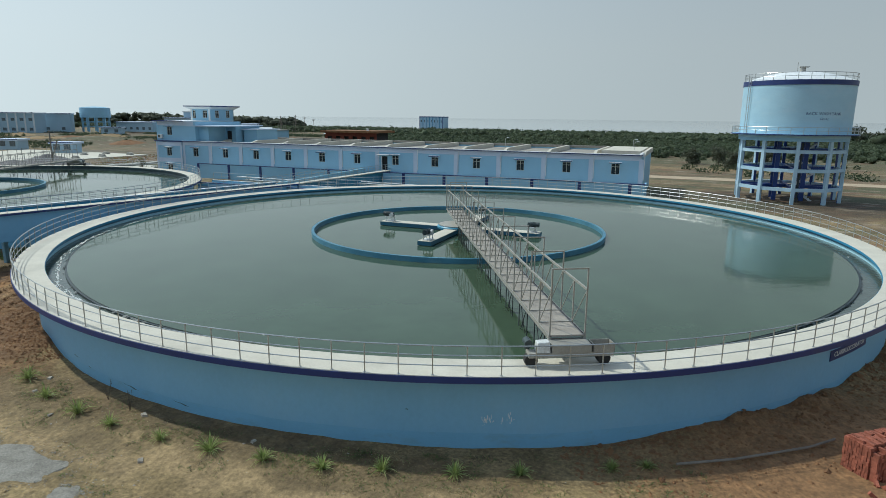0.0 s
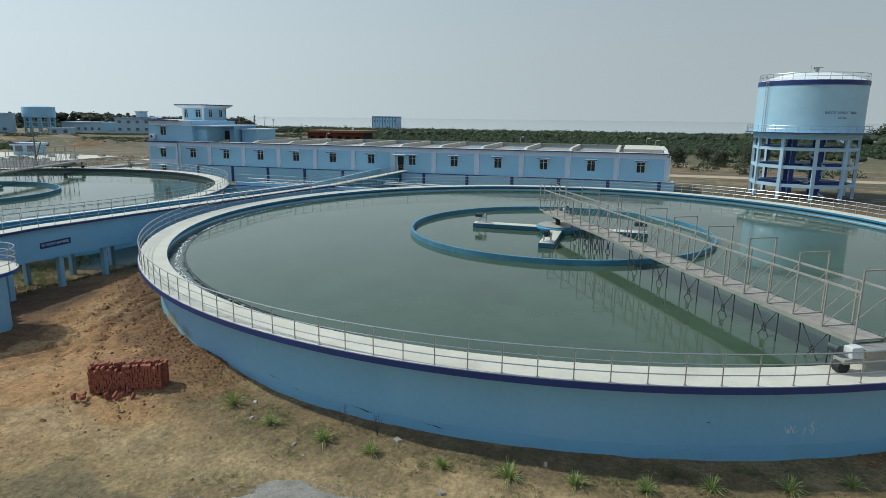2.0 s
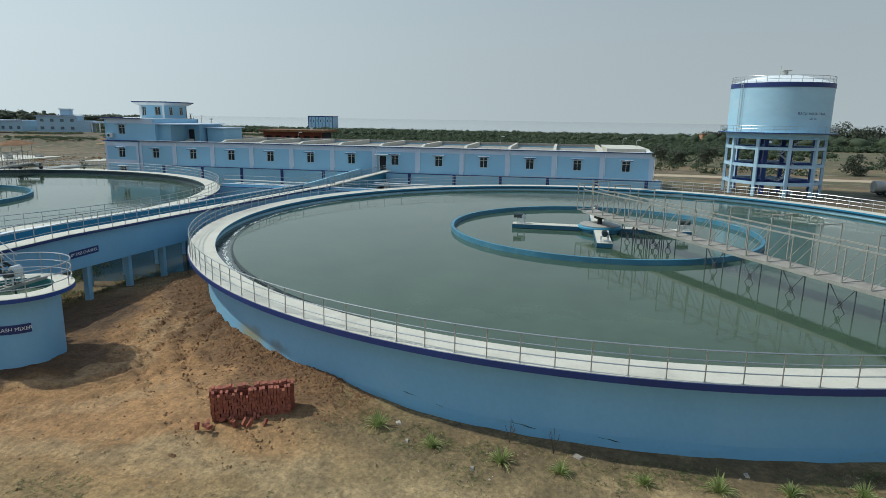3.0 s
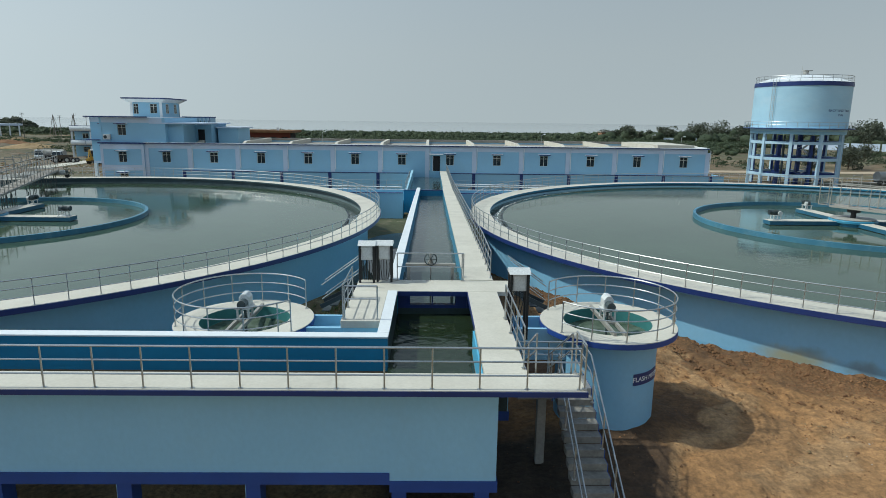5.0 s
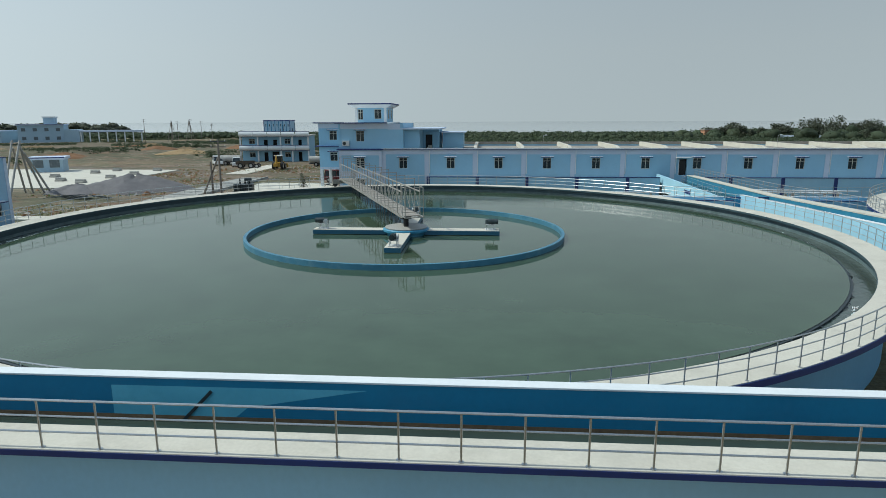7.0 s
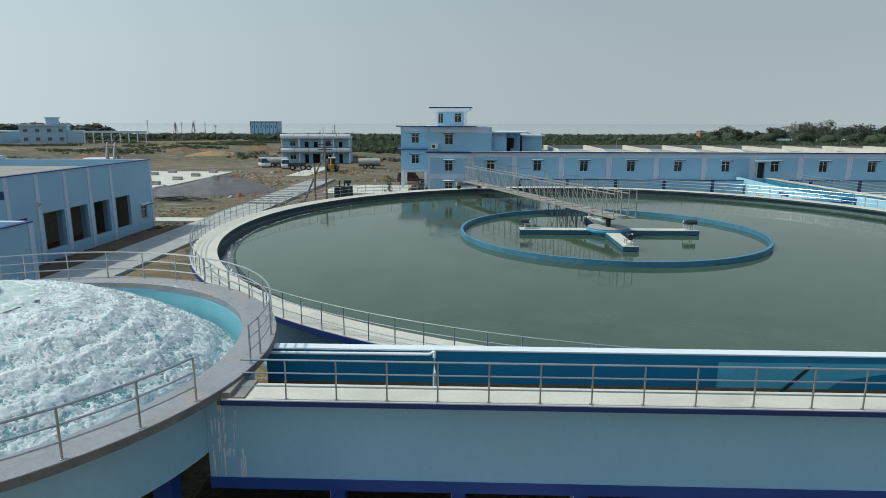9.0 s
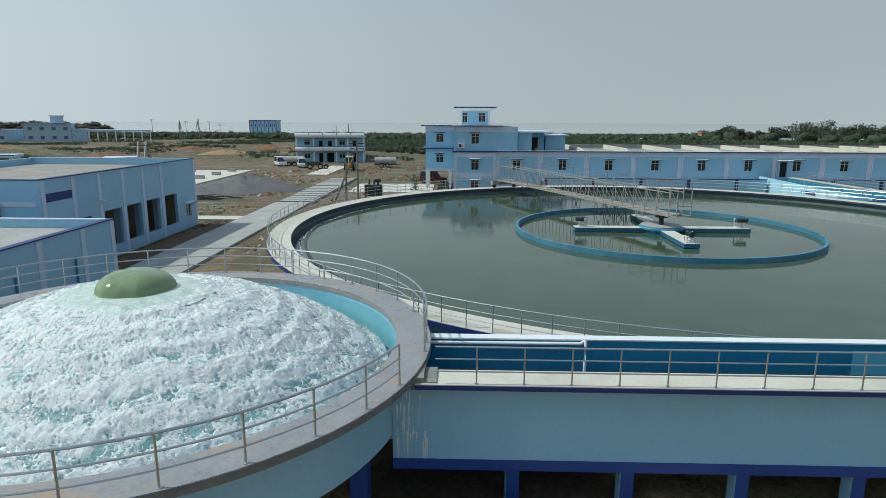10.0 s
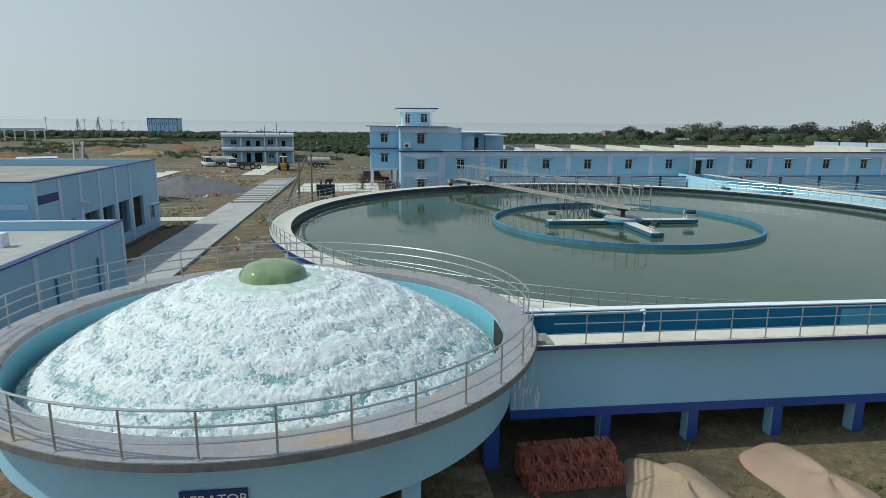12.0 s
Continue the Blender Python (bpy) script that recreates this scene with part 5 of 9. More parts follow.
hexa(bm, [(-42.95, 57.02, 0.6), (-42.3, 57.02, 0.6), (-42.3, 79.9, 0.9), (-42.95, 79.9, 0.9)], [(-42.95, 57.02, 2.74), (-42.3, 57.02, 2.74), (-42.3, 79.9, 2.5), (-42.95, 79.9, 2.5)])
part("right_wall", bm, M_TURQ, feeder, "bright blue wall")
bm = bmk()
hexa(bm, [(-43.0, 57.02, 2.75), (-42.08, 57.02, 2.75), (-42.08, 79.9, 2.51), (-43.0, 79.9, 2.51)], [(-43.0, 57.02, 2.85), (-42.08, 57.02, 2.85), (-42.08, 79.9, 2.6), (-43.0, 79.9, 2.6)])
part("walkway", bm, M_DECK, feeder, "cream concrete walkway")
one_box("sluice_wall", (-46.7, -43.0, 56.75, 57.0, 0.5, 2.62), M_DEEP, feeder, "deep blue sluice wall")
one_box("sluice_coping", (-46.75, -43.05, 56.7, 57.04, 2.62, 2.67), M_NAVY, feeder)
bm = bmk()
box(bm, -46.44, -42.96, 57.05, 79.9, 0.8, 1.75)
tagged(part("water", bm, M_CHANWATER, None), "shaded green water in the feeder channel", "water", kind="structure")
railing([(-42.14, 57.2, 2.85), (-42.14, 79.6, 2.6)], "steel railing along the feeder channel walkway", spacing=1.0, levels=(0.9, 0.6, 0.3))
railing([(-46.6, 57.3, 2.48), (-46.6, 70, 2.6)], "steel railing on the feeder channel wall", spacing=1.5, levels=(0.8, 0.45))
bm = bmk()
box(bm, -46.72, -46.705, 66.5, 68.6, 1.7, 2.05)
part("sign_board", bm, M_NAVY, feeder, "small navy sign board")

# outlet channels from both tanks to the junction
for x0, x1, lab in ((-54.6, -46.72, "blue outlet channel from the clarifier beside the aerator"), (-42.28, -33.6, "blue outlet channel from the clarifier with spoil bank")):
    oc = thing("outlet_channel", lab, "water channel", "outlet channels")
    one_box("near_wall", (x0, x1, 55.0, 55.25, 0.2, 2.55), M_BLUE, oc, "pale blue wall")
    one_box("far_wall", (x0, x1, 57.3, 57.55, 0.2, 2.6), M_AQUA, oc, "pale aqua wall")
    one_box("coping", (x0, x1, 54.96, 55.29, 2.55, 2.6), M_NAVY, oc)
    one_box("coping", (x0, x1, 57.26, 57.59, 2.6, 2.65), M_WHITE, oc)
    one_box("bed", (x0, x1, 55.25, 57.3, 0.2, 1.6), M_DEEP, oc)
    railing([(x0 + 0.2, 57.45, 2.65), (x1 - 0.2, 57.45, 2.65)], "steel railing on the outlet channel wall", spacing=1.2, levels=(0.85, 0.45))


# ---- aerator ----
aer = thing("aerator", "round blue aerator basin with churning white cascade", "aerator")
AZ = 4.3
bm = bmk()
revolve(bm, [(6.66, 2.62), (6.66, AZ - 0.17), (6.45, AZ - 0.17), (6.45, 2.9), (5.9, 2.7), (5.9, 2.56)], AER[0], AER[1], 96, closed_profile=True)
part("basin_wall", bm, surface("sky_blue_basin_paint", (0.33, 0.56, 0.71), (0.29, 0.51, 0.67), scale=0.5, fine=8, rough=0.5, bump=0.004, stain=(0.36, 0.48, 0.55), stain_scale=0.6, stain_amount=0.35, stretch=(1, 1, 0.6)), aer, "sky-blue basin wall", True)
bm = bmk()
revolve(bm, [(6.448, AZ - 0.25), (6.44, AZ - 0.25), (6.44, 2.95), (6.448, 2.95)], AER[0], AER[1], 96, closed_profile=True)
part("basin_lining", bm, surface("teal_basin_paint", (0.22, 0.50, 0.58), (0.17, 0.43, 0.52), scale=0.8, fine=8, rough=0.4, bump=0.004), aer, "teal painted inner face", True)
bm = bmk()
revolve(bm, [(6.42, AZ - 0.165), (7.3, AZ - 0.165), (7.3, AZ), (6.42, AZ)], AER[0], AER[1], 96, closed_profile=True)
part("rim_walkway", bm, M_WETDECK, aer, "damp grey rim walkway with rust stains", True)
bm = bmk()
revolve(bm, [(7.302, AZ - 0.17), (7.315, AZ - 0.17), (7.315, AZ - 0.01), (7.302, AZ - 0.01)], AER[0], AER[1], 96, closed_profile=True)
part("rim_edge", bm, surface("stained_rim_edge_concrete", (0.20, 0.19, 0.175), (0.12, 0.125, 0.135), scale=1.4, fine=14, rough=0.7, bump=0.006, stain=(0.05, 0.052, 0.06), stain_scale=1.1, stain_amount=0.9), aer, "stained grey rim edge", True)
bm = bmk()
revolve(bm, [(0.4, 2.2), (6.0, 2.46), (6.0, 2.5), (0.4, 2.3)], AER[0], AER[1], 64, closed_profile=True)
part("basin_floor", bm, M_BLUE, aer)
for k in range(10):
    a = radians(-20 + 36 * k)
    bm = bmk()
    x, y = AER[0] + 6.2 * math.cos(a), AER[1] + 6.2 * math.sin(a)
    box(bm, x - 0.2, x + 0.2, y - 0.2, y + 0.2, -0.3, 2.5)
    part("column", bm, M_BLUE if k % 2 else M_ROYAL, aer, "blue support column")
bm = bmk()
cyl(bm, AER[0], AER[1], -0.3, 2.3, 1.1, sides=24)
part("riser_shaft", bm, M_BLUE, aer)
# black sheet in place of the outlet opening's shade
one_box("outlet_shade_panel", (-87.86, -87.83, 10.2, 12.0, 3.3, 4.03), M_DARK, aer, "black panel standing for the shaded outlet opening")
one_box("sign_board", (-95.05, -93.85, 4.805, 4.83, 3.02, 3.4), M_NAVY, aer, "navy sign board")
words("AERATOR", 0.27, M_WHITE, aer, pose(-94.45, 4.803, 3.2, 90, 0, 0))
post_angles = [-112.8 + 10.35 * k for k in range(35)]
gap = lambda a: -20 < ((a + 180) % 360 - 180) < -4
pts = arc(AER[0], AER[1], 7.2, AZ, -4, 340, 5)
railing(pts, "steel tube railing round the aerator rim", posts=[Vector((AER[0] + 7.2 * math.cos(radians(a)), AER[1] + 7.2 * math.sin(radians(a)), AZ)) for a in post_angles if not gap(a)] + [Vector(pts[0]), Vector(pts[-1])], levels=(0.9, 0.6, 0.3), r=0.021)
steps = thing("aerator_steps", "two concrete steps from walkway to aerator rim", "steps")
one_box("step", (-87.0, -86.72, 9.55, 10.4, DECK_Z, DECK_Z + 0.1), M_STEP, steps, "weathered concrete step", 0.01)
one_box("step", (-87.3, -87.002, 9.55, 10.4, DECK_Z - 0.1, DECK_Z + 0.19), M_STEP, steps, "weathered concrete step", 0.01)


def broken_foam():
    """White foam torn open into a web that shows the aqua water, most in the troughs between the steps."""
    m = M_FOAM.copy()
    m.name = "torn_white_foam"
    N, L = m.node_tree.nodes, m.node_tree.links
    bs = next(n for n in N if n.type == "BSDF_PRINCIPLED")
    col = bs.inputs["Base Color"].links[0].from_socket

    def op(kind, a, b=0.0, c=0.0):
        n = N.new("ShaderNodeMath")
        n.operation = kind
        for k, v in enumerate((a, b, c)):
            if isinstance(v, (int, float)):
                n.inputs[k].default_value = v
            else:
                L.new(v, n.inputs[k])
        return n.outputs[0]

    def web(scale, detail, rough):
        n = N.new("ShaderNodeTexNoise")
        n.inputs["Scale"].default_value, n.inputs["Detail"].default_value, n.inputs["Roughness"].default_value = scale, detail, rough
        L.new(geo.outputs["Position"], n.inputs["Vector"])
        return n.outputs[0]

    geo = N.new("ShaderNodeNewGeometry")
    off = N.new("ShaderNodeVectorMath")
    off.operation = "SUBTRACT"
    off.inputs[1].default_value = (AER[0], AER[1], 0)
    L.new(geo.outputs["Position"], off.inputs[0])
    flat = N.new("ShaderNodeVectorMath")
    flat.operation = "MULTIPLY"
    flat.inputs[1].default_value = (1, 1, 0)
    L.new(off.outputs[0], flat.inputs[0])
    ln = N.new("ShaderNodeVectorMath")
    ln.operation = "LENGTH"
    L.new(flat.outputs[0], ln.inputs[0])
    r = ln.outputs["Value"]
    t = op("FRACT", op("MULTIPLY_ADD", web(0.9, 4, 0.6), 1.1, op("MULTIPLY", r, 1.32)))
    trough = op("SUBTRACT", 1.0, op("MULTIPLY", op("ABSOLUTE", op("SUBTRACT", t, 0.6)), 2.6))
    reach = op("MULTIPLY", op("SUBTRACT", r, 1.6), 0.24)
    lift = op("MULTIPLY", op("MULTIPLY_ADD", op("MAXIMUM", trough, 0.0), 0.13, -0.03), op("MINIMUM", op("MAXIMUM", reach, 0.15), 1.0))
    h = op("ADD", op("MULTIPLY_ADD", web(13.0, 7, 0.75), 0.65, op("MULTIPLY", web(3.4, 3, 0.6), 0.4)), lift)
    mr = N.new("ShaderNodeMapRange")
    mr.inputs["From Min"].default_value, mr.inputs["From Max"].default_value = 0.585, 0.66
    mr.inputs["To Max"].default_value = 0.85
    L.new(h, mr.inputs[0])
    mix = N.new("ShaderNodeMix")
    mix.data_type = "RGBA"
    L.new(mr.outputs[0], mix.inputs[0])
    L.new(col, mix.inputs[6])
    mix.inputs[7].default_value = (0.16, 0.30, 0.31, 1)
    L.new(mix.outputs[2], bs.inputs["Base Color"])
    return m


M_CASCADE = broken_foam()


def cone_z(r):
    """Height of the falling water at a distance from the axis."""
    return 5.6 - 2.1 * ((max(r, 0.9) - 0.9) / 5.3) ** 1.85


def cascade():
    """Terraced cone of broken water; its foam dips into holes that show the film below."""
    n_a, n_r = 1150, 270
    rr = np.linspace(0.85, 6.2, n_r)
    verts = []
    for i in range(n_a):
        a = math.tau * i / n_a
        ca, sa = math.cos(a), math.sin(a)
        for r in rr:
            u = (r - 0.85) / 5.35
            p = Vector((r * ca, r * sa, 0))
            wander = 0.3 * noise.noise(p * 0.45) + 0.28 * noise.noise(p * 1.3) + 0.24 * noise.noise(p * 3.6) + 0.12 * noise.noise(p * 8.0)
            t = (r * 1.32 + wander) % 1.0
            crest = 0.062 * math.exp(-((t - 0.3) / 0.2) ** 2)
            gap = max(0.0, 1 - abs(t - 0.82) / 0.3)
            torn = 0.01 * noise.fractal(p * 4.2, 0.85, 2.1, 4) + 0.022 * noise.fractal(Vector((ca * 11, sa * 11, r * 1.7)), 0.9, 2.0, 3) + 0.01 * noise.noise(p * 11.0) + 0.014 * noise.noise(p * 22.0) + 0.02 * abs(noise.noise(p * 37.0))
            hole = 0.15 * max(0.0, 0.75 * noise.noise(p * 3.0) + 0.55 * noise.noise(p * 9.5) + 0.6 * noise.noise(p * 20.0) + 0.25 * gap - 0.3) * (0.08 + 1.5 * u)
            k = min(1.0, max(0.0, (r - 0.92) / 0.5))
            terrace = crest * (0.9 - 0.3 * u) - 0.04 * gap * (0.2 + 1.0 * u)
            verts.append((AER[0] + r * ca, AER[1] + r * sa, cone_z(r) - 0.07 * (1 - k) + (terrace + torn * (0.6 + 0.4 * u) - hole - 0.01) * k))
    ids = np.arange(n_a * n_r).reshape(n_a, n_r)
    nxt = np.roll(ids, -1, axis=0)
    faces = np.stack([ids[:, :-1], nxt[:, :-1], nxt[:, 1:], ids[:, 1:]], -1).reshape(-1, 4)
    me = bpy.data.meshes.new("cascade_water")
    me.from_pydata(verts, [], faces.tolist())
    me.materials.append(M_CASCADE)
    me.shade_smooth()
    return tagged(new("cascade_water", me), "white churning water tumbling down the aerator cone", "water", kind="stuff")


cascade()
bm = bmk()
revolve(bm, [(r, cone_z(r) - 0.05) for r in [0.9 + 0.2655 * k for k in range(21)]], AER[0], AER[1], 120)
tagged(part("water_film", bm, M_FOAMBLUE, None, smooth=True), "aqua sheet of water under the broken foam", "water", kind="stuff")
bm = bmk()
prof = [(0.0, 6.12)] + [(0.93 * q, 5.55 + 0.57 * (1 - q ** 2.7) ** 0.42) for q in (0.2, 0.4, 0.55, 0.7, 0.82, 0.9, 0.96, 0.99)] + [(0.97, 5.56), (1.05, 5.48)]
revolve(bm, prof, AER[0], AER[1], 72)
for v in bm.verts:
    d = Vector((v.co.x - AER[0], v.co.y - AER[1], v.co.z - 5.4))
    v.co += d.normalized() * 0.035 * noise.fractal(Vector((d.x, d.y, d.z * 0.4)) * 2.2, 1, 2, 3)
bm2 = bmk()
revolve(bm2, [(0.84 + 0.075 * k, cone_z(0.84 + 0.075 * k) + 0.06 - 0.055 * (k / 14) ** 1.5) for k in range(15)], AER[0], AER[1], 160)
for v in bm2.verts:
    d = Vector((v.co.x - AER[0], v.co.y - AER[1], 0))
    v.co.z += 0.05 * noise.fractal(d * 3.2, 1, 2, 4) * min(1.0, (d.length - 0.88) * 3)
tagged(part("water_skirt", bm2, M_SKIRT, None, smooth=True), "pale green water breaking up below the bell", "water", kind="stuff")
tagged(part("water_bell", bm, M_GREENWATER, None, smooth=True), "smooth green bell of upwelling water", "water", kind="stuff")
bm = bmk()
revolve(bm, [(5.6, 3.22), (6.44, 3.22)], AER[0], AER[1], 96)
tagged(part("water", bm, M_FOAMBLUE, None), "aqua water ring round the cascade foot", "water", kind="structure")
# strands and drops thrown over the cone, as thin slivers
rnd = np.random.default_rng(11)
N_S = 70000
r = 1.35 + 4.95 * np.sqrt(rnd.random(N_S))
a = rnd.uniform(0, math.tau, N_S)
u_ = (r - 0.85) / 5.35
lift = -0.04 + np.abs(rnd.normal(0, 0.045, N_S))
OUT = np.stack([np.cos(a), np.sin(a), np.zeros(N_S)], 1)
C_ = np.stack([AER[0] + r * np.cos(a), AER[1] + r * np.sin(a), np.array([cone_z(v) for v in r]) + lift], 1)
D_ = OUT * rnd.uniform(-0.2, 1.0, (N_S, 1)) + rnd.normal(0, 0.5, (N_S, 3)) + np.array([0, 0, 0.35])
D_ /= np.linalg.norm(D_, axis=1)[:, None]
W_ = np.cross(D_, rnd.normal(size=(N_S, 3)))
W_ /= np.linalg.norm(W_, axis=1)[:, None]
l_ = (0.012 + 0.05 * rnd.random(N_S) ** 2.5)[:, None]
w_ = (0.005 + 0.010 * rnd.random(N_S))[:, None]
T_ = np.stack([C_ - W_ * w_, C_ + W_ * w_, C_ + D_ * l_], 1)
me = bpy.data.meshes.new("spray")
me.from_pydata(T_.reshape(-1, 3).tolist(), [], np.arange(N_S * 3).reshape(-1, 3).tolist())
me.materials.append(M_FOAM)
tagged(new("spray", me), "fine white spray over the cascade", "spray", kind="stuff")


# ---- flash mixers ----
def words_round(text, size, material, parent, R, centre_angle, z):
    ob = words(text, size, material, parent, Matrix(), extrude=0.006)
    for v in ob.data.vertices:
        a = radians(centre_angle) + v.co.x / R
        r = R + v.co.z
        v.co = (r * math.cos(a), r * math.sin(a), z + v.co.y)
    return ob


def flash_mixer(x, y, stub, label, sign=True):
    ob = thing("flash_mixer", label, "mixing tank", "flash mixers", at=Matrix.Translation((x, y, 0.246)) @ Matrix.Scale(0.985, 4))
    zt = 3.2
    bm = bmk()
    revolve(bm, [(1.47, -0.8), (1.47, zt - 0.16), (1.32, zt - 0.16), (1.32, 1.4)], steps=56)
    part("drum", bm, M_CYAN, ob, "sky-blue concrete drum", True)
    bm = bmk()
    revolve(bm, [(1.3, zt - 0.16), (2.0, zt - 0.16), (2.0, zt), (1.3, zt)], steps=56, closed_profile=True)
    part("deck_ring", bm, M_DECK, ob, "cream concrete deck ring", True)
    bm = bmk()
    revolve(bm, [(2.002, zt - 0.17), (2.014, zt - 0.17), (2.014, zt - 0.02), (2.002, zt - 0.02)], steps=56, closed_profile=True)
    part("edge_band", bm, M_ROYAL, ob, "blue painted edge band", True)
    bm = bmk()
    revolve(bm, [(1.298, zt - 0.01), (1.29, zt - 0.01), (1.29, 1.5), (1.298, 1.5)], steps=56, closed_profile=True)
    part("inner_lining", bm, M_TEAL, ob, "teal green inner face", True)
    bm = bmk()
    revolve(bm, [(0.06, 2.66), (0.3, 2.68), (0.6, 2.73), (0.95, 2.78), (1.29, 2.82)], steps=72)
    for v in bm.verts:
        v.co.z += 0.035 * noise.fractal(v.co * 3.1, 1, 2, 4)
    part("water_surface", bm, M_SWIRL, ob, "swirling green water with thin froth", True)
    bm = bmk()
    bar(bm, (-0.16, -0.35, zt + 0.05), (0.16, -0.35, zt + 0.05), 0.06)
    bar(bm, (-0.16, 0.35, zt + 0.05), (0.16, 0.35, zt + 0.05), 0.06)
    part("cross_piece", bm, M_TRUSS, ob)
    for sx in (-0.16, 0.16):
        bm = bmk()
        bar(bm, (sx, -1.36, zt + 0.03), (sx, 1.36, zt + 0.03), 0.08, 0.12)
        part("support_beam", bm, M_TRUSS, ob, "grey steel support beam")
    bm = bmk()
    for sx in (-0.16, 0.16):
        for sy in (-0.2, 0.2):
            bar(bm, (sx, sy, zt + 0.08), (sx, sy, zt + 0.36), 0.05)
    box(bm, -0.22, 0.22, -0.26, 0.26, zt + 0.36, zt + 0.4)
    part("motor_stand", bm, M_BOX, ob, "pale steel motor stand")
    bm = bmk()
    tube(bm, [(0, -0.34, zt + 0.52), (0, -0.28, zt + 0.52), (0, 0.1, zt + 0.52)], 0.13, 14)
    cyl(bm, 0, 0.02, 2.5, zt + 0.4, 0.04, sides=10)
    part("motor", bm, M_MOTOR, ob, "grey-green geared motor", True)
    bm = bmk()
    hexa(bm, [(-0.15, -0.06, zt + 0.4), (0.15, -0.06, zt + 0.4), (0.15, 0.34, zt + 0.4), (-0.15, 0.34, zt + 0.4)], [(-0.15, -0.06, zt + 0.66), (0.15, -0.06, zt + 0.66), (0.15, 0.34, zt + 0.66), (-0.15, 0.34, zt + 0.66)])
    hexa(bm, [(-0.15, -0.06, zt + 0.66), (0.15, -0.06, zt + 0.66), (0.15, 0.34, zt + 0.66), (-0.15, 0.34, zt + 0.66)], [(-0.06, -0.06, zt + 0.78), (0.06, -0.06, zt + 0.78), (0.06, 0.34, zt + 0.78), (-0.06, 0.34, zt + 0.78)])
    bmesh.ops.remove_doubles(bm, verts=bm.verts, dist=0.001)
    part("motor_cover", bm, M_BOX, ob, "off-white sheet steel motor cover", bevel=0.02)
    # short inlet trough towards the walkway
    s = stub
    bm = bmk()
    for sy in (-0.62, 0.5):
        box(bm, min(1.35 * s, 3.3 * s), max(1.35 * s, 3.3 * s), sy, sy + 0.12, 2.2, 3.15)
    box(bm, min(1.35 * s, 3.3 * s), max(1.35 * s, 3.3 * s), -0.5, 0.5, 2.2, 2.35)
    part("inlet_trough", bm, M_BLUE, ob, "pale blue inlet trough")
    if sign:
        bm = bmk()
        revolve(bm, [(1.472, 1.74), (1.495, 1.74), (1.495, 2.08), (1.472, 2.08)], steps=14, a0=-73, a1=-30, closed_profile=True)
        part("sign_board", bm, M_NAVY, ob, "navy sign board")
        words_round("FLASH MIXER", 0.2, M_WHITE, ob, 1.496, -51.5, 1.91)
    return ob


flash_mixer(-38.88, 15.75, -1, "blue flash mixer drum with cream deck and motor")
flash_mixer(-49.53, 15.75, 1, "blue flash mixer drum beside the green hollow", sign=False)
for cx, a0, a1, lab in ((-38.88, -146, 146, "steel railing round the flash mixer deck"), (-49.53, 34, 326, "steel railing round the flash mixer by the hollow")):
    r_pts = arc(cx, 15.75, 1.89, 3.398, a0, a1, 9)
    railing(r_pts, lab, spacing=0.92, levels=(0.9, 0.6, 0.3), group="flash mixer railings")
# steel steps from the walkway down to each mixer deck
for sx, x_top in ((1, -41.6), (-1, -46.4)):
    st = thing("steel_steps", "dark steel steps down to the flash mixer deck", "steps", "mixer steps")
    for sy in (17.0, 17.6):
        bm = bmk()
        bar(bm, (x_top, sy, DECK_Z - 0.08), (x_top + sx * 1.15, sy, 3.4), 0.03, 0.14)
        part("stringer", bm, M_DARKSTEEL, st)
        bm = bmk()
        tube(bm, [(x_top - sx * 0.05, sy, DECK_Z + 0.9), (x_top + sx * 1.1, sy, 4.1)], 0.02, 6)
        tube(bm, [(x_top - sx * 0.05, sy, DECK_Z + 0.45), (x_top + sx * 1.1, sy, 3.65)], 0.018, 6)
        part("handrail", bm, M_STEEL, st, smooth=True)
    for i in range(4):
        bm = bmk()
        cx = x_top + sx * (0.22 + 0.26 * i)
        box(bm, cx - 0.12, cx + 0.12, 17.0, 17.6, DECK_Z - 0.24 - 0.19 * i, DECK_Z - 0.21 - 0.19 * i)
        part("tread", bm, M_DARKSTEEL, st)


# ---- stairs down to the ground ----
stair = thing("concrete_stair", "blue edged concrete stair from walkway to ground", "stairs")
for i in range(8):
    y = 10.44 + 0.295 * i
    one_box("step", (-41.95, -41.1, y, y + 0.295, DECK_Z - 0.36 - 0.18 * i, DECK_Z - 0.18 - 0.18 * i - (0 if i else 0.001)), M_STEP, stair)
    one_box("step_edge", (-41.098, -41.08, y - 0.004, y + 0.295, DECK_Z - 0.4 - 0.18 * i, DECK_Z - 0.182 - 0.18 * i), M_ROYAL, stair, "royal blue step edge")
one_box("landing", (-41.95, -40.05, 12.8, 13.75, 2.42, 2.6), M_CONC, stair, "worn concrete landing", 0.01)
one_box("landing_edge", (-40.048, -40.03, 12.8, 13.75, 2.4, 2.59), M_ROYAL, stair, "royal blue landing edge")
for i in range(13):
    y = 12.8 - 0.295 * i
    one_box("step", (-40.95, -40.07, y - 0.295, y - 0.001, 2.6 - 0.175 * (i + 1) - 0.16, 2.6 - 0.175 * (i + 1)), M_STEP, stair)
    one_box("step_edge", (-40.069, -40.05, y - 0.298, y - 0.002, 2.6 - 0.175 * (i + 1) - 0.22, 2.6 - 0.175 * (i + 1) - 0.01), M_ROYAL, stair, "royal blue step edge")
for x, y in ((-41.2, 13.3), (-40.3, 13.5)):
    one_box("post", (x - 0.11, x + 0.11, y - 0.11, y + 0.11, -0.3, 2.42), M_CONC, stair, "grey concrete post")
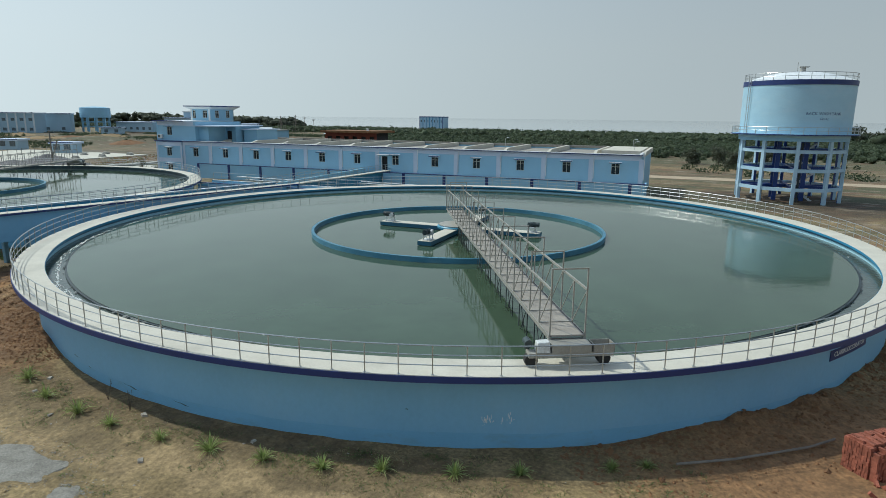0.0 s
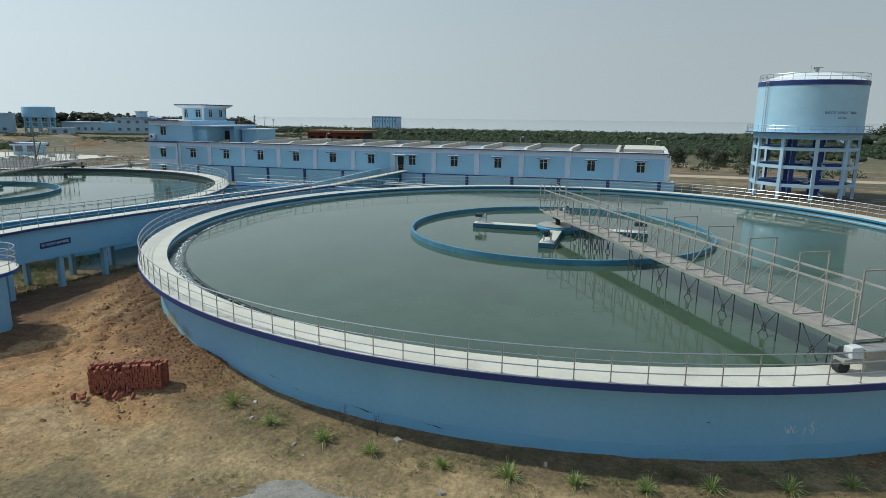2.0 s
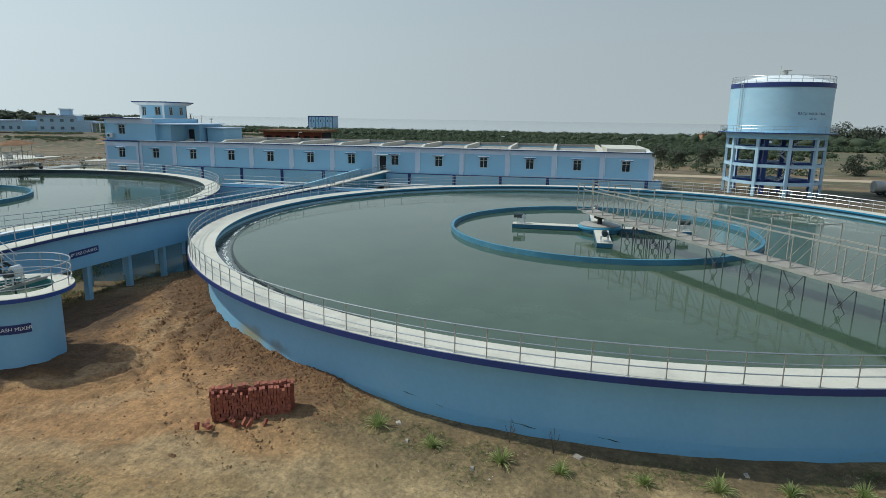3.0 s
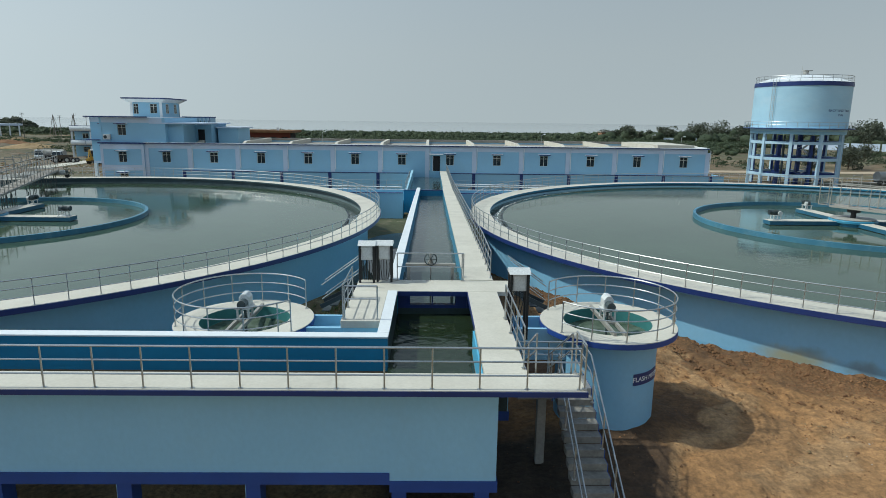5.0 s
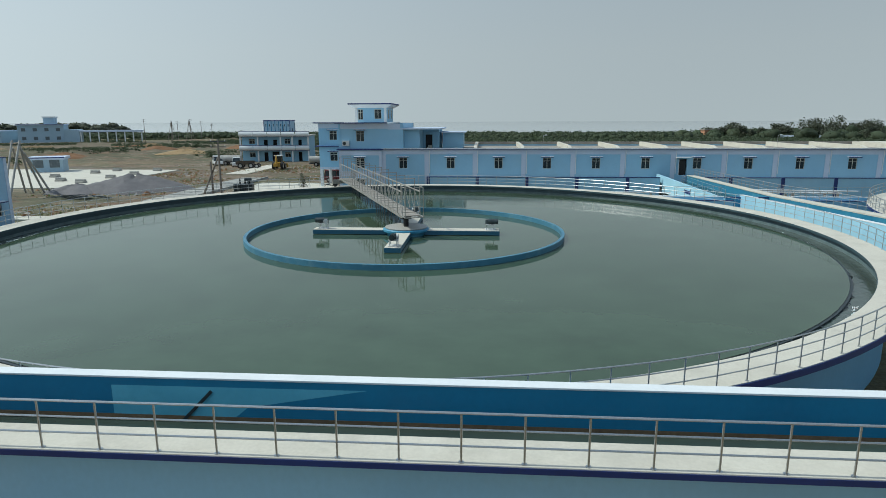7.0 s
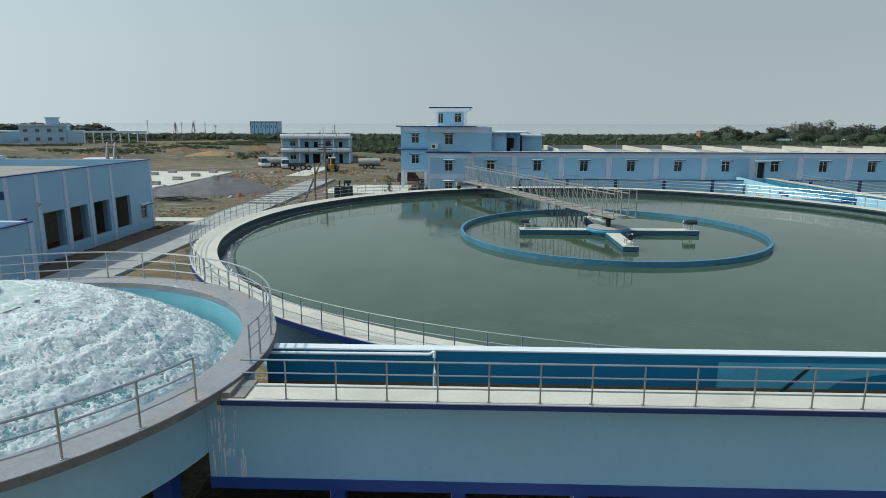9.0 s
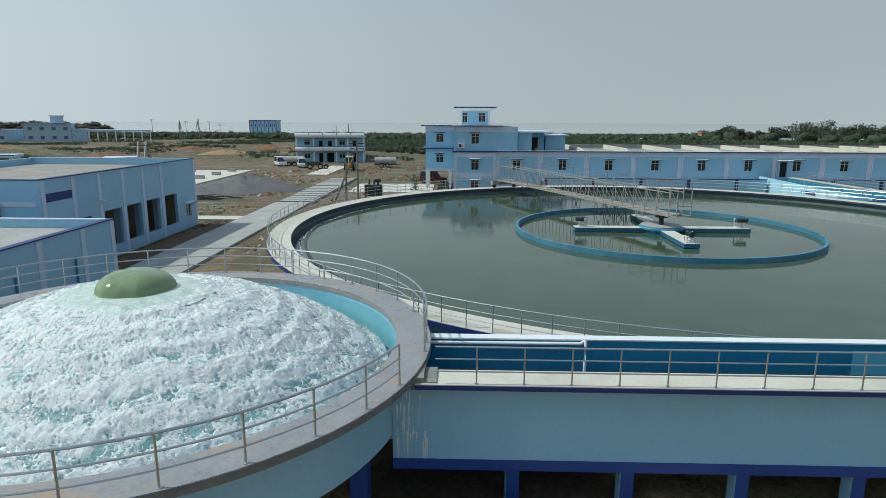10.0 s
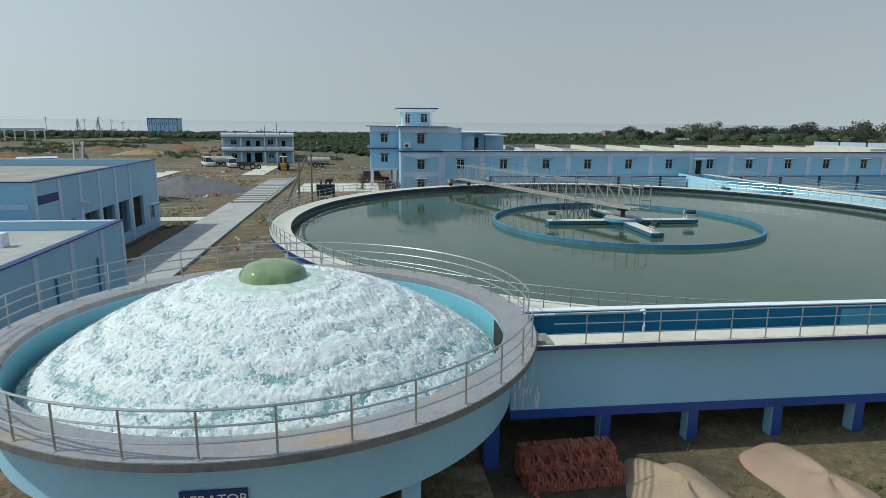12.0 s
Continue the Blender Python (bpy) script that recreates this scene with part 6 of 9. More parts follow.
for x in (-40.9, -40.12):
    railing([(x, 13.6 if x > -40.5 else 12.85, 2.6), (x, 12.75, 2.6), (x, 9.05, 0.4)], "steel handrail beside the concrete stair", spacing=1.25, levels=(0.9, 0.5), group="stair handrails")
for x in (-41.9, -41.15):
    railing([(x, 10.5, DECK_Z - 0.1), (x, 12.8, 2.6)], "steel handrail beside the upper stair flight", spacing=1.15, levels=(0.9, 0.55), group="stair handrails")
railing([(-41.9, 13.68, 2.6), (-40.12, 13.68, 2.6)], "steel railing behind the stair landing", spacing=0.9, levels=(0.9, 0.55))


# ---- control panels and sluice gate ----
def control_panel(x, y, label, turn=0):
    ob = thing("control_panel", label, "control panel", "control panels", at=pose(x, y, DECK_Z, 0, 0, turn))
    for sx in (-0.22, 0.22):
        for sy in (-0.2, 0.2):
            one_box("leg", (sx - 0.035, sx + 0.035, sy - 0.035, sy + 0.035, -0.6, 1.2), M_BLACK, ob, "black steel leg")
    one_box("cabinet", (-0.19, 0.19, -0.17, 0.17, 0.72, 1.16), M_BOX, ob, "off-white enamel cabinet", 0.012)
    one_box("door", (-0.16, 0.16, -0.186, -0.171, 0.75, 1.13), M_BOX, ob, "cabinet door", 0.004)
    bm = bmk()
    hexa(bm, [(-0.28, -0.3, 1.2), (0.28, -0.3, 1.2), (0.28, 0.3, 1.2), (-0.28, 0.3, 1.2)], [(-0.28, -0.03, 1.32), (0.28, -0.03, 1.32), (0.28, 0.03, 1.32), (-0.28, 0.03, 1.32)])
    part("canopy", bm, M_BOX, ob, "pale sheet steel canopy")
    bm = bmk()
    for k in range(4):
        tube(bm, [(-0.12 + 0.08 * k, 0.05, 0.74), (-0.14 + 0.1 * k, 0.08, 0.4), (-0.1 + 0.06 * k, 0.12, 0.0), (-0.1 + 0.06 * k, 0.14, -0.5)], 0.013, 6)
    part("cables", bm, M_BLACK, ob, "black hanging cables", True)
    return ob


control_panel(-41.78, 14.2, "pale control cabinet on black legs under canopy")
control_panel(-46.15, 17.75, "pale control cabinet on black legs by platform")
control_panel(-45.6, 17.85, "pale control cabinet with canopy beside its twin")
gate = thing("sluice_gate", "grey steel sluice gate frame with handwheel", "sluice gate")
for x in (-44.85, -43.4):
    one_box("post", (x - 0.05, x + 0.05, 18.3, 18.4, DECK_Z - 0.95, DECK_Z + 0.37), M_TRUSS, gate)
one_box("beam", (-44.95, -43.3, 18.25, 18.45, DECK_Z + 0.37, DECK_Z + 0.45), M_TRUSS, gate, bevel=0.008)
bm = bmk()
cyl(bm, -44.12, 18.35, DECK_Z - 1.05, DECK_Z + 0.78, 0.025, sides=10)
cyl(bm, -44.12, 18.35, DECK_Z + 0.45, DECK_Z + 0.58, 0.09, 0.06, 12)
part("spindle", bm, M_TRUSS, gate, smooth=True)
bm = bmk()
tube(bm, [(-44.12 + 0.2 * math.cos(radians(a)), 18.22, DECK_Z + 0.62 + 0.2 * math.sin(radians(a))) for a in range(0, 360, 20)], 0.018, 6, closed=True)
for k in range(3):
    a = radians(k * 60)
    bar(bm, (-44.12 - 0.2 * math.cos(a), 18.22, DECK_Z + 0.62 - 0.2 * math.sin(a)), (-44.12 + 0.2 * math.cos(a), 18.22, DECK_Z + 0.62 + 0.2 * math.sin(a)), 0.02)
bar(bm, (-44.12, 18.21, DECK_Z + 0.62), (-44.12, 18.36, DECK_Z + 0.62), 0.05)
part("handwheel", bm, M_DARKSTEEL, gate, "dark handwheel", True)
bm = bmk()
box(bm, -45.1, -43.1, 18.32, 18.38, 2.2, 3.02)
part("gate_leaf", bm, M_TURQ, gate, "blue gate leaf")

# signs on the channels and first tank
sg = thing("channel_sign", "navy sign board lettered in white on the bypass wall", "sign")
one_box("board", (-42.298, -42.28, 22.25, 24.2, 2.78, 3.12), M_NAVY, sg)
words("BY PASS CHANNEL", 0.21, M_WHITE, sg, pose(-42.276, 23.22, 2.95, 90, 0, 90))
sg = thing("tank_sign", "navy sign board lettered in white on the tank wall", "sign", at=pose(C1[0], C1[1], 0))
bm = bmk()
revolve(bm, [(24.452, 1.72), (24.475, 1.72), (24.475, 2.12), (24.452, 2.12)], steps=16, a0=-35.6, a1=-28.2, closed_profile=True)
part("board", bm, M_NAVY, sg)
words_round("CLARIFLOCCULATOR", 0.27, M_WHITE, sg, 24.476, -31.9, 1.93)
# scuffed repair daubs on the first tank
rnd = random.Random(3)
daub = thing("paint_daubs", "white plaster daubs on the tank wall", "paint mark", at=pose(C1[0], C1[1], 0))
bm = bmk()
for i in range(46):
    a = rnd.choice((-67.5, -67.3, -66.9, -66.2, -65.6)) + rnd.gauss(0, 0.1)
    z, h, w = 1.2 + rnd.gauss(0, 0.07), rnd.uniform(0.03, 0.16), rnd.uniform(0.01, 0.06)
    ring = [(a, z), (a + w, z + rnd.uniform(-0.03, 0.03)), (a + w * rnd.uniform(0.3, 1.2), z + h), (a + rnd.uniform(-0.02, 0.02), z + h * rnd.uniform(0.5, 1.0))]
    bm.faces.new([bm.verts.new((24.456 * math.cos(radians(q)), 24.456 * math.sin(radians(q)), zz)) for q, zz in ring])
part("daub", bm, M_WHITE, daub)


# ---- buildings: shared pieces ----
def grid_wall(bm, xs, zs, y0, y1, hole):
    """One closed sheet of cells between y0 and y1; cells whose middle is in a hole stay open."""
    xs, zs = sorted(set(round(v, 4) for v in xs)), sorted(set(round(v, 4) for v in zs))
    seen = {}

    def v(i, k, j):
        if (i, k, j) not in seen:
            seen[(i, k, j)] = bm.verts.new((xs[i], (y0, y1)[k], zs[j]))
        return seen[(i, k, j)]

    nx_, nz_ = len(xs) - 1, len(zs) - 1
    solid = {(i, j) for i in range(nx_) for j in range(nz_) if not hole((xs[i] + xs[i + 1]) / 2, (zs[j] + zs[j + 1]) / 2)}
    for i, j in sorted(solid):
        bm.faces.new((v(i, 0, j), v(i + 1, 0, j), v(i + 1, 0, j + 1), v(i, 0, j + 1)))
        bm.faces.new((v(i + 1, 1, j), v(i, 1, j), v(i, 1, j + 1), v(i + 1, 1, j + 1)))
        for di, dj, p, q in ((-1, 0, (i, j + 1), (i, j)), (1, 0, (i + 1, j), (i + 1, j + 1)), (0, -1, (i, j), (i + 1, j)), (0, 1, (i + 1, j + 1), (i, j + 1))):
            if (i + di, j + dj) not in solid:
                bm.faces.new((v(q[0], 0, q[1]), v(p[0], 0, p[1]), v(p[0], 1, p[1]), v(q[0], 1, q[1])))


def wall_run(bm, x0, x1, z0, z1, y0, y1, openings):
    """A wall along x with openings (xa, xb, za, zb), from y0 (face) to y1."""
    grid_wall(bm, [x0, x1] + [v for o in openings for v in o[:2]], [z0, z1] + [v for o in openings for v in o[2:]], y0, y1,
              lambda x, z: any(o[0] < x < o[1] and o[2] < z < o[3] for o in openings))


def window_unit(parent, x, zc, w=1.05, h=1.36, y=0.0, hood=True, bars=2):
    """A framed window with panes and a sunshade; faces -y at the plane y."""
    bm = bmk()
    t = 0.05
    xs = [x - w / 2, x + w / 2] + [v for k in range(bars) for v in (x - w / 2 + (t if k == 0 else t / 2) + (w * k / bars), x - w / 2 + w * (k + 1) / bars - (t if k == bars - 1 else t / 2))]
    zs = [zc - h / 2, zc - h / 2 + t, zc + h * 0.2, zc + h * 0.2 + 0.04, zc + h / 2 - t, zc + h / 2]
    gaps = sorted(set(xs))
    grid_wall(bm, xs, zs, y + 0.08, y + 0.14, lambda px, pz: any(gaps[1 + 2 * k] < px < gaps[2 + 2 * k] for k in range(bars)) and (zs[1] < pz < zs[2] or zs[3] < pz < zs[4]))
    win = part("window", bm, M_FRAME, parent, "cream framed window")
    for k in range(bars):
        a = x - w / 2 + w * k / bars
        one_box("pane", (a + 0.03, a + w / bars - 0.03, y + 0.105, y + 0.118, zc - h / 2 + 0.03, zc + h / 2 - 0.03), M_GLASS, win, "dark glass pane")
    if hood:
        bm = bmk()
        hexa(bm, [(x - w / 2 - 0.24, y - 0.5, zc + h / 2 + 0.10), (x + w / 2 + 0.24, y - 0.5, zc + h / 2 + 0.10), (x + w / 2 + 0.24, y, zc + h / 2 + 0.12), (x - w / 2 - 0.24, y, zc + h / 2 + 0.12)],
             [(x - w / 2 - 0.24, y - 0.5, zc + h / 2 + 0.17), (x + w / 2 + 0.24, y - 0.5, zc + h / 2 + 0.17), (x + w / 2 + 0.24, y, zc + h / 2 + 0.22), (x - w / 2 - 0.24, y, zc + h / 2 + 0.22)])
        part("sunshade", bm, M_WHITE, win, "white concrete sunshade")
        one_box("shade_edge", (x - w / 2 - 0.245, x + w / 2 + 0.245, y - 0.512, y - 0.501, zc + h / 2 + 0.07, zc + h / 2 + 0.17), M_NAVY, win, "navy sunshade edge")
    return win


# ---- filter house ----
fh = thing("filter_house", "long pale blue filter house with shaded windows", "building")
FX0, FX1, FY, FT = -81.4, -7.6, 80.4, 5.75
wins = [-78.65 + 6.13 * k for k in range(6)] + [-41.68 + 6.2 * k for k in range(6)]
DOOR = (-43.95, -42.95, 2.55, 4.55)
bm = bmk()
wall_run(bm, FX0, FX1, 0.0, FT, FY, FY + 0.3, [(x - 0.525, x + 0.525, 3.32, 4.68) for x in wins] + [DOOR])
part("front_wall", bm, M_BLUE, fh, "pale blue plastered wall")
one_box("back_wall", (FX0, FX1, 97.7, 98.0, 0.0, FT), M_BLUE, fh)
for x in (FX0, FX1 - 0.3):
    one_box("end_wall", (x, x + 0.3, FY + 0.3, 97.7, 0.0, FT), M_BLUE, fh)
one_box("frieze", (FX0, FX1, FY - 0.03, FY, 5.12, FT), M_LILAC, fh, "pale lilac frieze")
one_box("roof_slab", (FX0 + 0.3, FX1 - 0.3, FY + 0.3, 97.7, 5.2, 5.5), M_ROOF, fh, "weathered grey roof slab")
one_box("cornice", (FX0, FX1 + 0.15, FY - 0.3, FY + 0.32, FT, FT + 0.1), M_NAVY, fh, "navy cornice edge")
one_box("parapet_cap", (FX0, FX1 + 0.16, FY - 0.32, FY + 0.34, FT + 0.1, FT + 0.14), M_WHITE, fh, "white parapet cap")
one_box("rear_parapet", (FX0, FX1, 97.6, 98.05, FT, 6.1), M_ROOF, fh, "stained rear parapet")
for x in (FX0, FX1 - 0.28):
    one_box("side_parapet", (x, x + 0.28, FY + 0.34, 97.6, FT, 5.98), M_WHITE, fh, "white side parapet")
for k in range(12):
    x = -75.6 + 6.185 * k
    one_box("pilaster", (x - 0.28, x + 0.28, FY - 0.06, FY - 0.03, 0.2, 5.3), M_LILAC, fh, "pale lilac pilaster")
    bm = bmk()
    tube(bm, [(x + 0.36, FY - 0.07, 5.6), (x + 0.36, FY - 0.07, 2.7)], 0.05, 8)
    part("downpipe", bm, M_WHITE, fh, "white rain pipe", True)
    bm = bmk()
    hexa(bm, [(x - 0.2, FY + 1.6, 5.5), (x + 0.2, FY + 1.6, 5.5), (x + 0.2, 97.55, 5.5), (x - 0.2, 97.55, 5.5)], [(x - 0.2, FY + 4.2, 6.08), (x + 0.2, FY + 4.2, 6.08), (x + 0.2, 97.55, 6.12), (x - 0.2, 97.55, 6.12)])
    part("roof_beam", bm, M_DECK, fh, "weathered white roof upstand")
one_box("pilaster", (FX0 - 0.02, FX0 + 0.5, FY - 0.06, FY - 0.03, 0.2, 5.3), M_LILAC, fh)
for x in wins:
    window_unit(fh, x, 4.0, y=FY)
# dark sheet in the doorway in place of the unlit room
bm = bmk()
box(bm, DOOR[0] + 0.05, DOOR[1] - 0.05, FY + 0.2, FY + 0.24, DOOR[2], DOOR[3] - 0.05)
part("doorway_shade_panel", bm, M_DARK, fh, "dark panel standing for the unlit doorway")
bm = bmk()
hexa(bm, [(-44.4, FY - 0.7, 4.72), (-42.6, FY - 0.7, 4.72), (-42.6, FY, 4.75), (-44.4, FY, 4.75)], [(-44.4, FY - 0.7, 4.79), (-42.6, FY - 0.7, 4.79), (-42.6, FY, 4.85), (-44.4, FY, 4.85)])
part("door_canopy", bm, M_WHITE, fh, "white door canopy")
one_box("door_frame", (DOOR[0] - 0.02, DOOR[0] + 0.06, FY - 0.02, FY + 0.1, DOOR[2], DOOR[3]), M_WHITE, fh)
# end gable block on the roof
one_box("roof_block", (-13.0, -8.0, 84.0, 97.4, 5.5, 6.15), M_DECK, fh, "cream roof block")

gallery = thing("pipe_gallery", "low pale blue gallery wall with navy posts", "wall")
one_box("wall_panel", (-75.2, -47.0, 77.0, 77.2, 0.0, 2.5), M_BLUE, gallery, "pale blue wall")
one_box("wall_panel", (-42.0, -6.9, 77.0, 77.2, 0.0, 2.5), M_BLUE, gallery, "pale blue wall")
one_box("end_panel", (-6.9, -6.7, 77.0, 80.3, 0.0, 2.5), M_BLUE, gallery)
for x0, x1 in ((-75.3, -47.0), (-42.0, -6.65)):
    one_box("coping", (x0, x1, 76.95, 77.25, 2.5, 2.58), M_NAVY, gallery, "navy coping")
for k in range(12):
    x = -75.1 + 6.06 * k
    if -47.5 < x < -41.5:
        continue
    one_box("post", (x - 0.2, x + 0.2, 76.93, 77.0, 0.0, 2.5), M_NAVY, gallery, "navy post")
one_box("gallery_roof", (-75.2, -47.0, 77.2, 80.3, 2.0, 2.2), M_CONC, gallery)
one_box("gallery_roof", (-42.0, -6.9, 77.2, 80.3, 2.0, 2.2), M_CONC, gallery)
# pale bars in place of the thin rails in front of the gallery, supports added
for x0, x1, y, z in ((-41.5, -28.0, 70.0, 1.9), (-41.5, -30.0, 69.4, 1.75), (-62.0, -47.5, 70.5, 1.6), (-60.0, -47.5, 69.9, 1.3)):
    pp = thing("gallery_rail_bar", "pale bar standing for a rail, on added supports", "pipe", "supply pipes")
    bm = bmk()
    tube(bm, [(x0, y, z), (x1, y, z - 0.15)], 0.07, 10)
    part("pipe_run", bm, M_WHITE, pp, smooth=True)
    for k in range(3):
        x = x0 + (x1 - x0) * (0.15 + 0.35 * k)
        one_box("support", (x - 0.1, x + 0.1, y - 0.1, y + 0.1, 0.0, z - 0.2), M_CONC, pp)

# roof lamps
for x, y in ((-60.0, 90.0), (-28.0, 90.0), (-9.0, 86.0), (-10.0, 95.0)):
    lp = thing("roof_lamp", "white lamp on a thin roof post", "lamp", "roof lamps", at=pose(x, y, 5.5))
    bm = bmk()
    tube(bm, [(0, 0, 0), (0, 0, 1.6), (0.1, 0, 1.75), (0.3, 0, 1.8)], 0.03, 6)
    part("post", bm, M_STEEL, lp, smooth=True)
    bm = bmk()
    box(bm, 0.25, 0.55, -0.08, 0.08, 1.74, 1.84)
    part("lamp_head", bm, M_WHITE, lp, bevel=0.02)


# ---- office block joined to the filter house ----
hq = thing("office_block", "pale blue three storey office block with roof cabin", "building")
bm = bmk()
wall_run(bm, -87.0, -81.4, 0.2, 5.68, 80.2, 80.5, [(-84.73, -83.68, 3.3, 4.66), (-84.73, -83.68, 0.75, 1.9)])
part("front_wall", bm, M_BLUE, hq, "pale blue plastered wall")
bm = bmk()
wall_run(bm, -87.0, -78.6, 5.84, 9.0, 80.55, 80.8, [(-84.73, -83.68, 6.75, 8.1)])
part("front_wall", bm, M_BLUE, hq, "pale blue plastered wall")
window_unit(hq, -84.2, 3.98, y=80.2)
window_unit(hq, -84.2, 1.32, h=1.15, y=80.2)
window_unit(hq, -84.2, 7.42, y=80.55)
one_box("side_wall", (-87.0, -86.75, 80.5, 92.0, 0.2, 9.0), M_BLUE, hq)
one_box("side_wall", (-78.85, -78.6, 80.8, 92.0, 5.84, 9.0), M_BLUE, hq)
one_box("rear_wall", (-87.0, -78.6, 91.8, 92.0, 0.2, 9.0), M_BLUE, hq)
one_box("floor_slab", (-87.2, -81.2, 80.0, 92.0, 5.68, 5.84), M_NAVY, hq, "navy floor band")
one_box("white_band", (-86.9, -81.5, 80.17, 80.2, 2.3, 2.95), M_LILAC, hq, "pale lilac band")
one_box("white_band", (-86.9, -81.5, 80.168, 80.2, 5.0, 5.6), M_LILAC, hq)
for x in (-87.0, -81.75):
    one_box("corner_strip", (x, x + 0.35, 80.165, 80.2, 0.3, 5.6), M_LILAC, hq)
one_box("white_band", (-87.0, -79.0, 80.52, 80.55, 8.35, 9.0), M_LILAC, hq)
one_box("roof_slab", (-87.4, -80.6, 80.0, 92.4, 9.0, 9.12), M_WHITE, hq)
one_box("roof_edge", (-87.42, -80.58, 79.98, 80.0, 9.02, 9.16), M_NAVY, hq, "navy roof edge")
one_box("low_roof", (-80.6, -73.8, 80.5, 92.0, 8.25, 8.4), M_LILAC, hq)
one_box("annex_wall", (-78.6, -76.6, 81.4, 91.8, 5.5, 8.25), M_BLUE, hq)
one_box("annex_wall", (-76.6, -74.4, 85.5, 91.8, 5.5, 8.25), M_BLUE, hq)
one_box("annex_door", (-76.2, -75.3, 85.47, 85.5, 5.5, 7.5), M_DARK, hq, "dark roof door")
one_box("low_roof", (-74.2, -70.8, 86.5, 93.0, 7.7, 7.85), M_LILAC, hq)
one_box("stair_wall", (-74.0, -71.2, 87.0, 92.6, 5.5, 7.7), M_BLUE, hq)
# setback wing on stilts
bm = bmk()
wall_run(bm, -91.1, -87.0, 3.05, 9.0, 86.0, 86.3, [(-89.6, -88.55, 3.9, 5.1), (-89.6, -88.55, 6.75, 8.0)])
part("wing_wall", bm, M_BLUE, hq, "pale blue plastered wall")
window_unit(hq, -89.08, 4.5, h=1.2, y=86.0)
window_unit(hq, -89.08, 7.38, h=1.25, y=86.0)
one_box("wing_side", (-91.1, -90.85, 86.3, 96.0, 3.05, 9.0), M_BLUE, hq)
one_box("wing_rear", (-91.1, -86.7, 95.8, 96.0, 3.05, 9.0), M_BLUE, hq)
one_box("wing_floor", (-91.1, -87.0, 86.0, 96.0, 2.75, 3.04), M_LILAC, hq)
one_box("white_band", (-91.12, -87.0, 85.97, 86.0, 8.35, 9.0), M_LILAC, hq)
one_box("floor_band", (-91.6, -87.0, 85.6, 96.0, 5.86, 5.98), M_NAVY, hq, "navy floor band")
one_box("roof_slab", (-91.7, -87.4, 85.5, 96.4, 9.0, 9.12), M_WHITE, hq)
one_box("roof_edge", (-91.72, -87.42, 85.48, 85.5, 9.02, 9.16), M_NAVY, hq, "navy roof edge")
for x in (-90.9, -87.6):
    for y in (86.2, 91.0, 95.6):
        one_box("stilt", (x - 0.2, x + 0.2, y - 0.2, y + 0.2, 0.0, 2.75), M_WHITE, hq, "white stilt column")
# roof cabin
bm = bmk()
wall_run(bm, -86.3, -81.9, 9.12, 11.1, 87.9, 88.1, [(-85.9, -85.2, 9.5, 10.9), (-83.6, -82.6, 9.6, 10.9)])
part("cabin_wall", bm, M_BLUE, hq, "pale blue cabin wall")
window_unit(hq, -85.55, 10.2, w=0.7, h=1.4, y=87.9, hood=False)
window_unit(hq, -83.1, 10.25, w=1.0, h=1.3, y=87.9, hood=False)
one_box("cabin_side", (-86.3, -86.1, 88.1, 94.0, 9.12, 11.1), M_BLUE, hq)
one_box("cabin_side", (-82.1, -81.9, 88.1, 94.0, 9.12, 11.1), M_BLUE, hq)
for y in (89.6, 92.4):
    window_unit(hq, y, 10.25, w=0.9, h=1.3, y=81.78, hood=False).matrix_basis = pose(0, 0, 0, 0, 0, 90)
one_box("cabin_rear", (-86.3, -81.9, 93.8, 94.0, 9.12, 11.1), M_BLUE, hq)
one_box("corner_strip", (-86.32, -85.95, 87.87, 87.9, 9.12, 11.1), M_WHITE, hq)
one_box("corner_strip", (-82.25, -81.88, 87.87, 87.9, 9.12, 11.1), M_WHITE, hq)
bm = bmk()
hexa(bm, [(-86.4, 87.6, 11.1), (-81.8, 87.6, 11.1), (-81.8, 94.2, 11.1), (-86.4, 94.2, 11.1)], [(-87.1, 87.1, 11.55), (-81.1, 87.1, 11.55), (-81.1, 94.8, 11.55), (-87.1, 94.8, 11.55)])
part("cabin_roof", bm, M_WHITE, hq, "white flared cabin roof")
one_box("roof_edge", (-87.15, -81.05, 87.05, 94.85, 11.55, 11.72), M_NAVY, hq, "navy roof edge")
ac = thing("air_conditioner", "white air conditioner unit on the office wall", "air conditioner")
one_box("casing", (-86.5, -85.6, 80.15, 80.52, 6.2, 6.85), M_BOX, ac, bevel=0.02)
bm = bmk()
tube(bm, [(-86.2, 80.145, 6.52), (-86.2, 80.14, 6.52)], 0.22, 18)
part("fan_grille", bm, M_DARKSTEEL, ac, "dark round fan grille")


# ---- backwash water tower ----
TC, TR = (9.9, 90.46), 6.28
M_TOWER = surface("chalky_tower_frame_paint", (0.46, 0.62, 0.74), (0.40, 0.56, 0.69), scale=0.6, fine=9, rough=0.55, bump=0.004)
tw = thing("water_tower", "pale blue backwash water tower on a column frame", "water tower", at=pose(TC[0], TC[1], 0))
bm = bmk()
revolve(bm, [(TR, 8.2), (TR, 14.42), (TR, 14.95), (TR - 0.3, 14.95)], steps=72)
part("tank_shell", bm, surface("pale_blue_tank_plaster", (0.40, 0.60, 0.72), (0.35, 0.54, 0.67), scale=0.3, fine=6, rough=0.5, bump=0.004, stain=(0.52, 0.63, 0.70), stain_scale=0.25, stain_amount=0.5, stretch=(1, 1, 2)), tw, "pale blue tank shell", True)
bm = bmk()
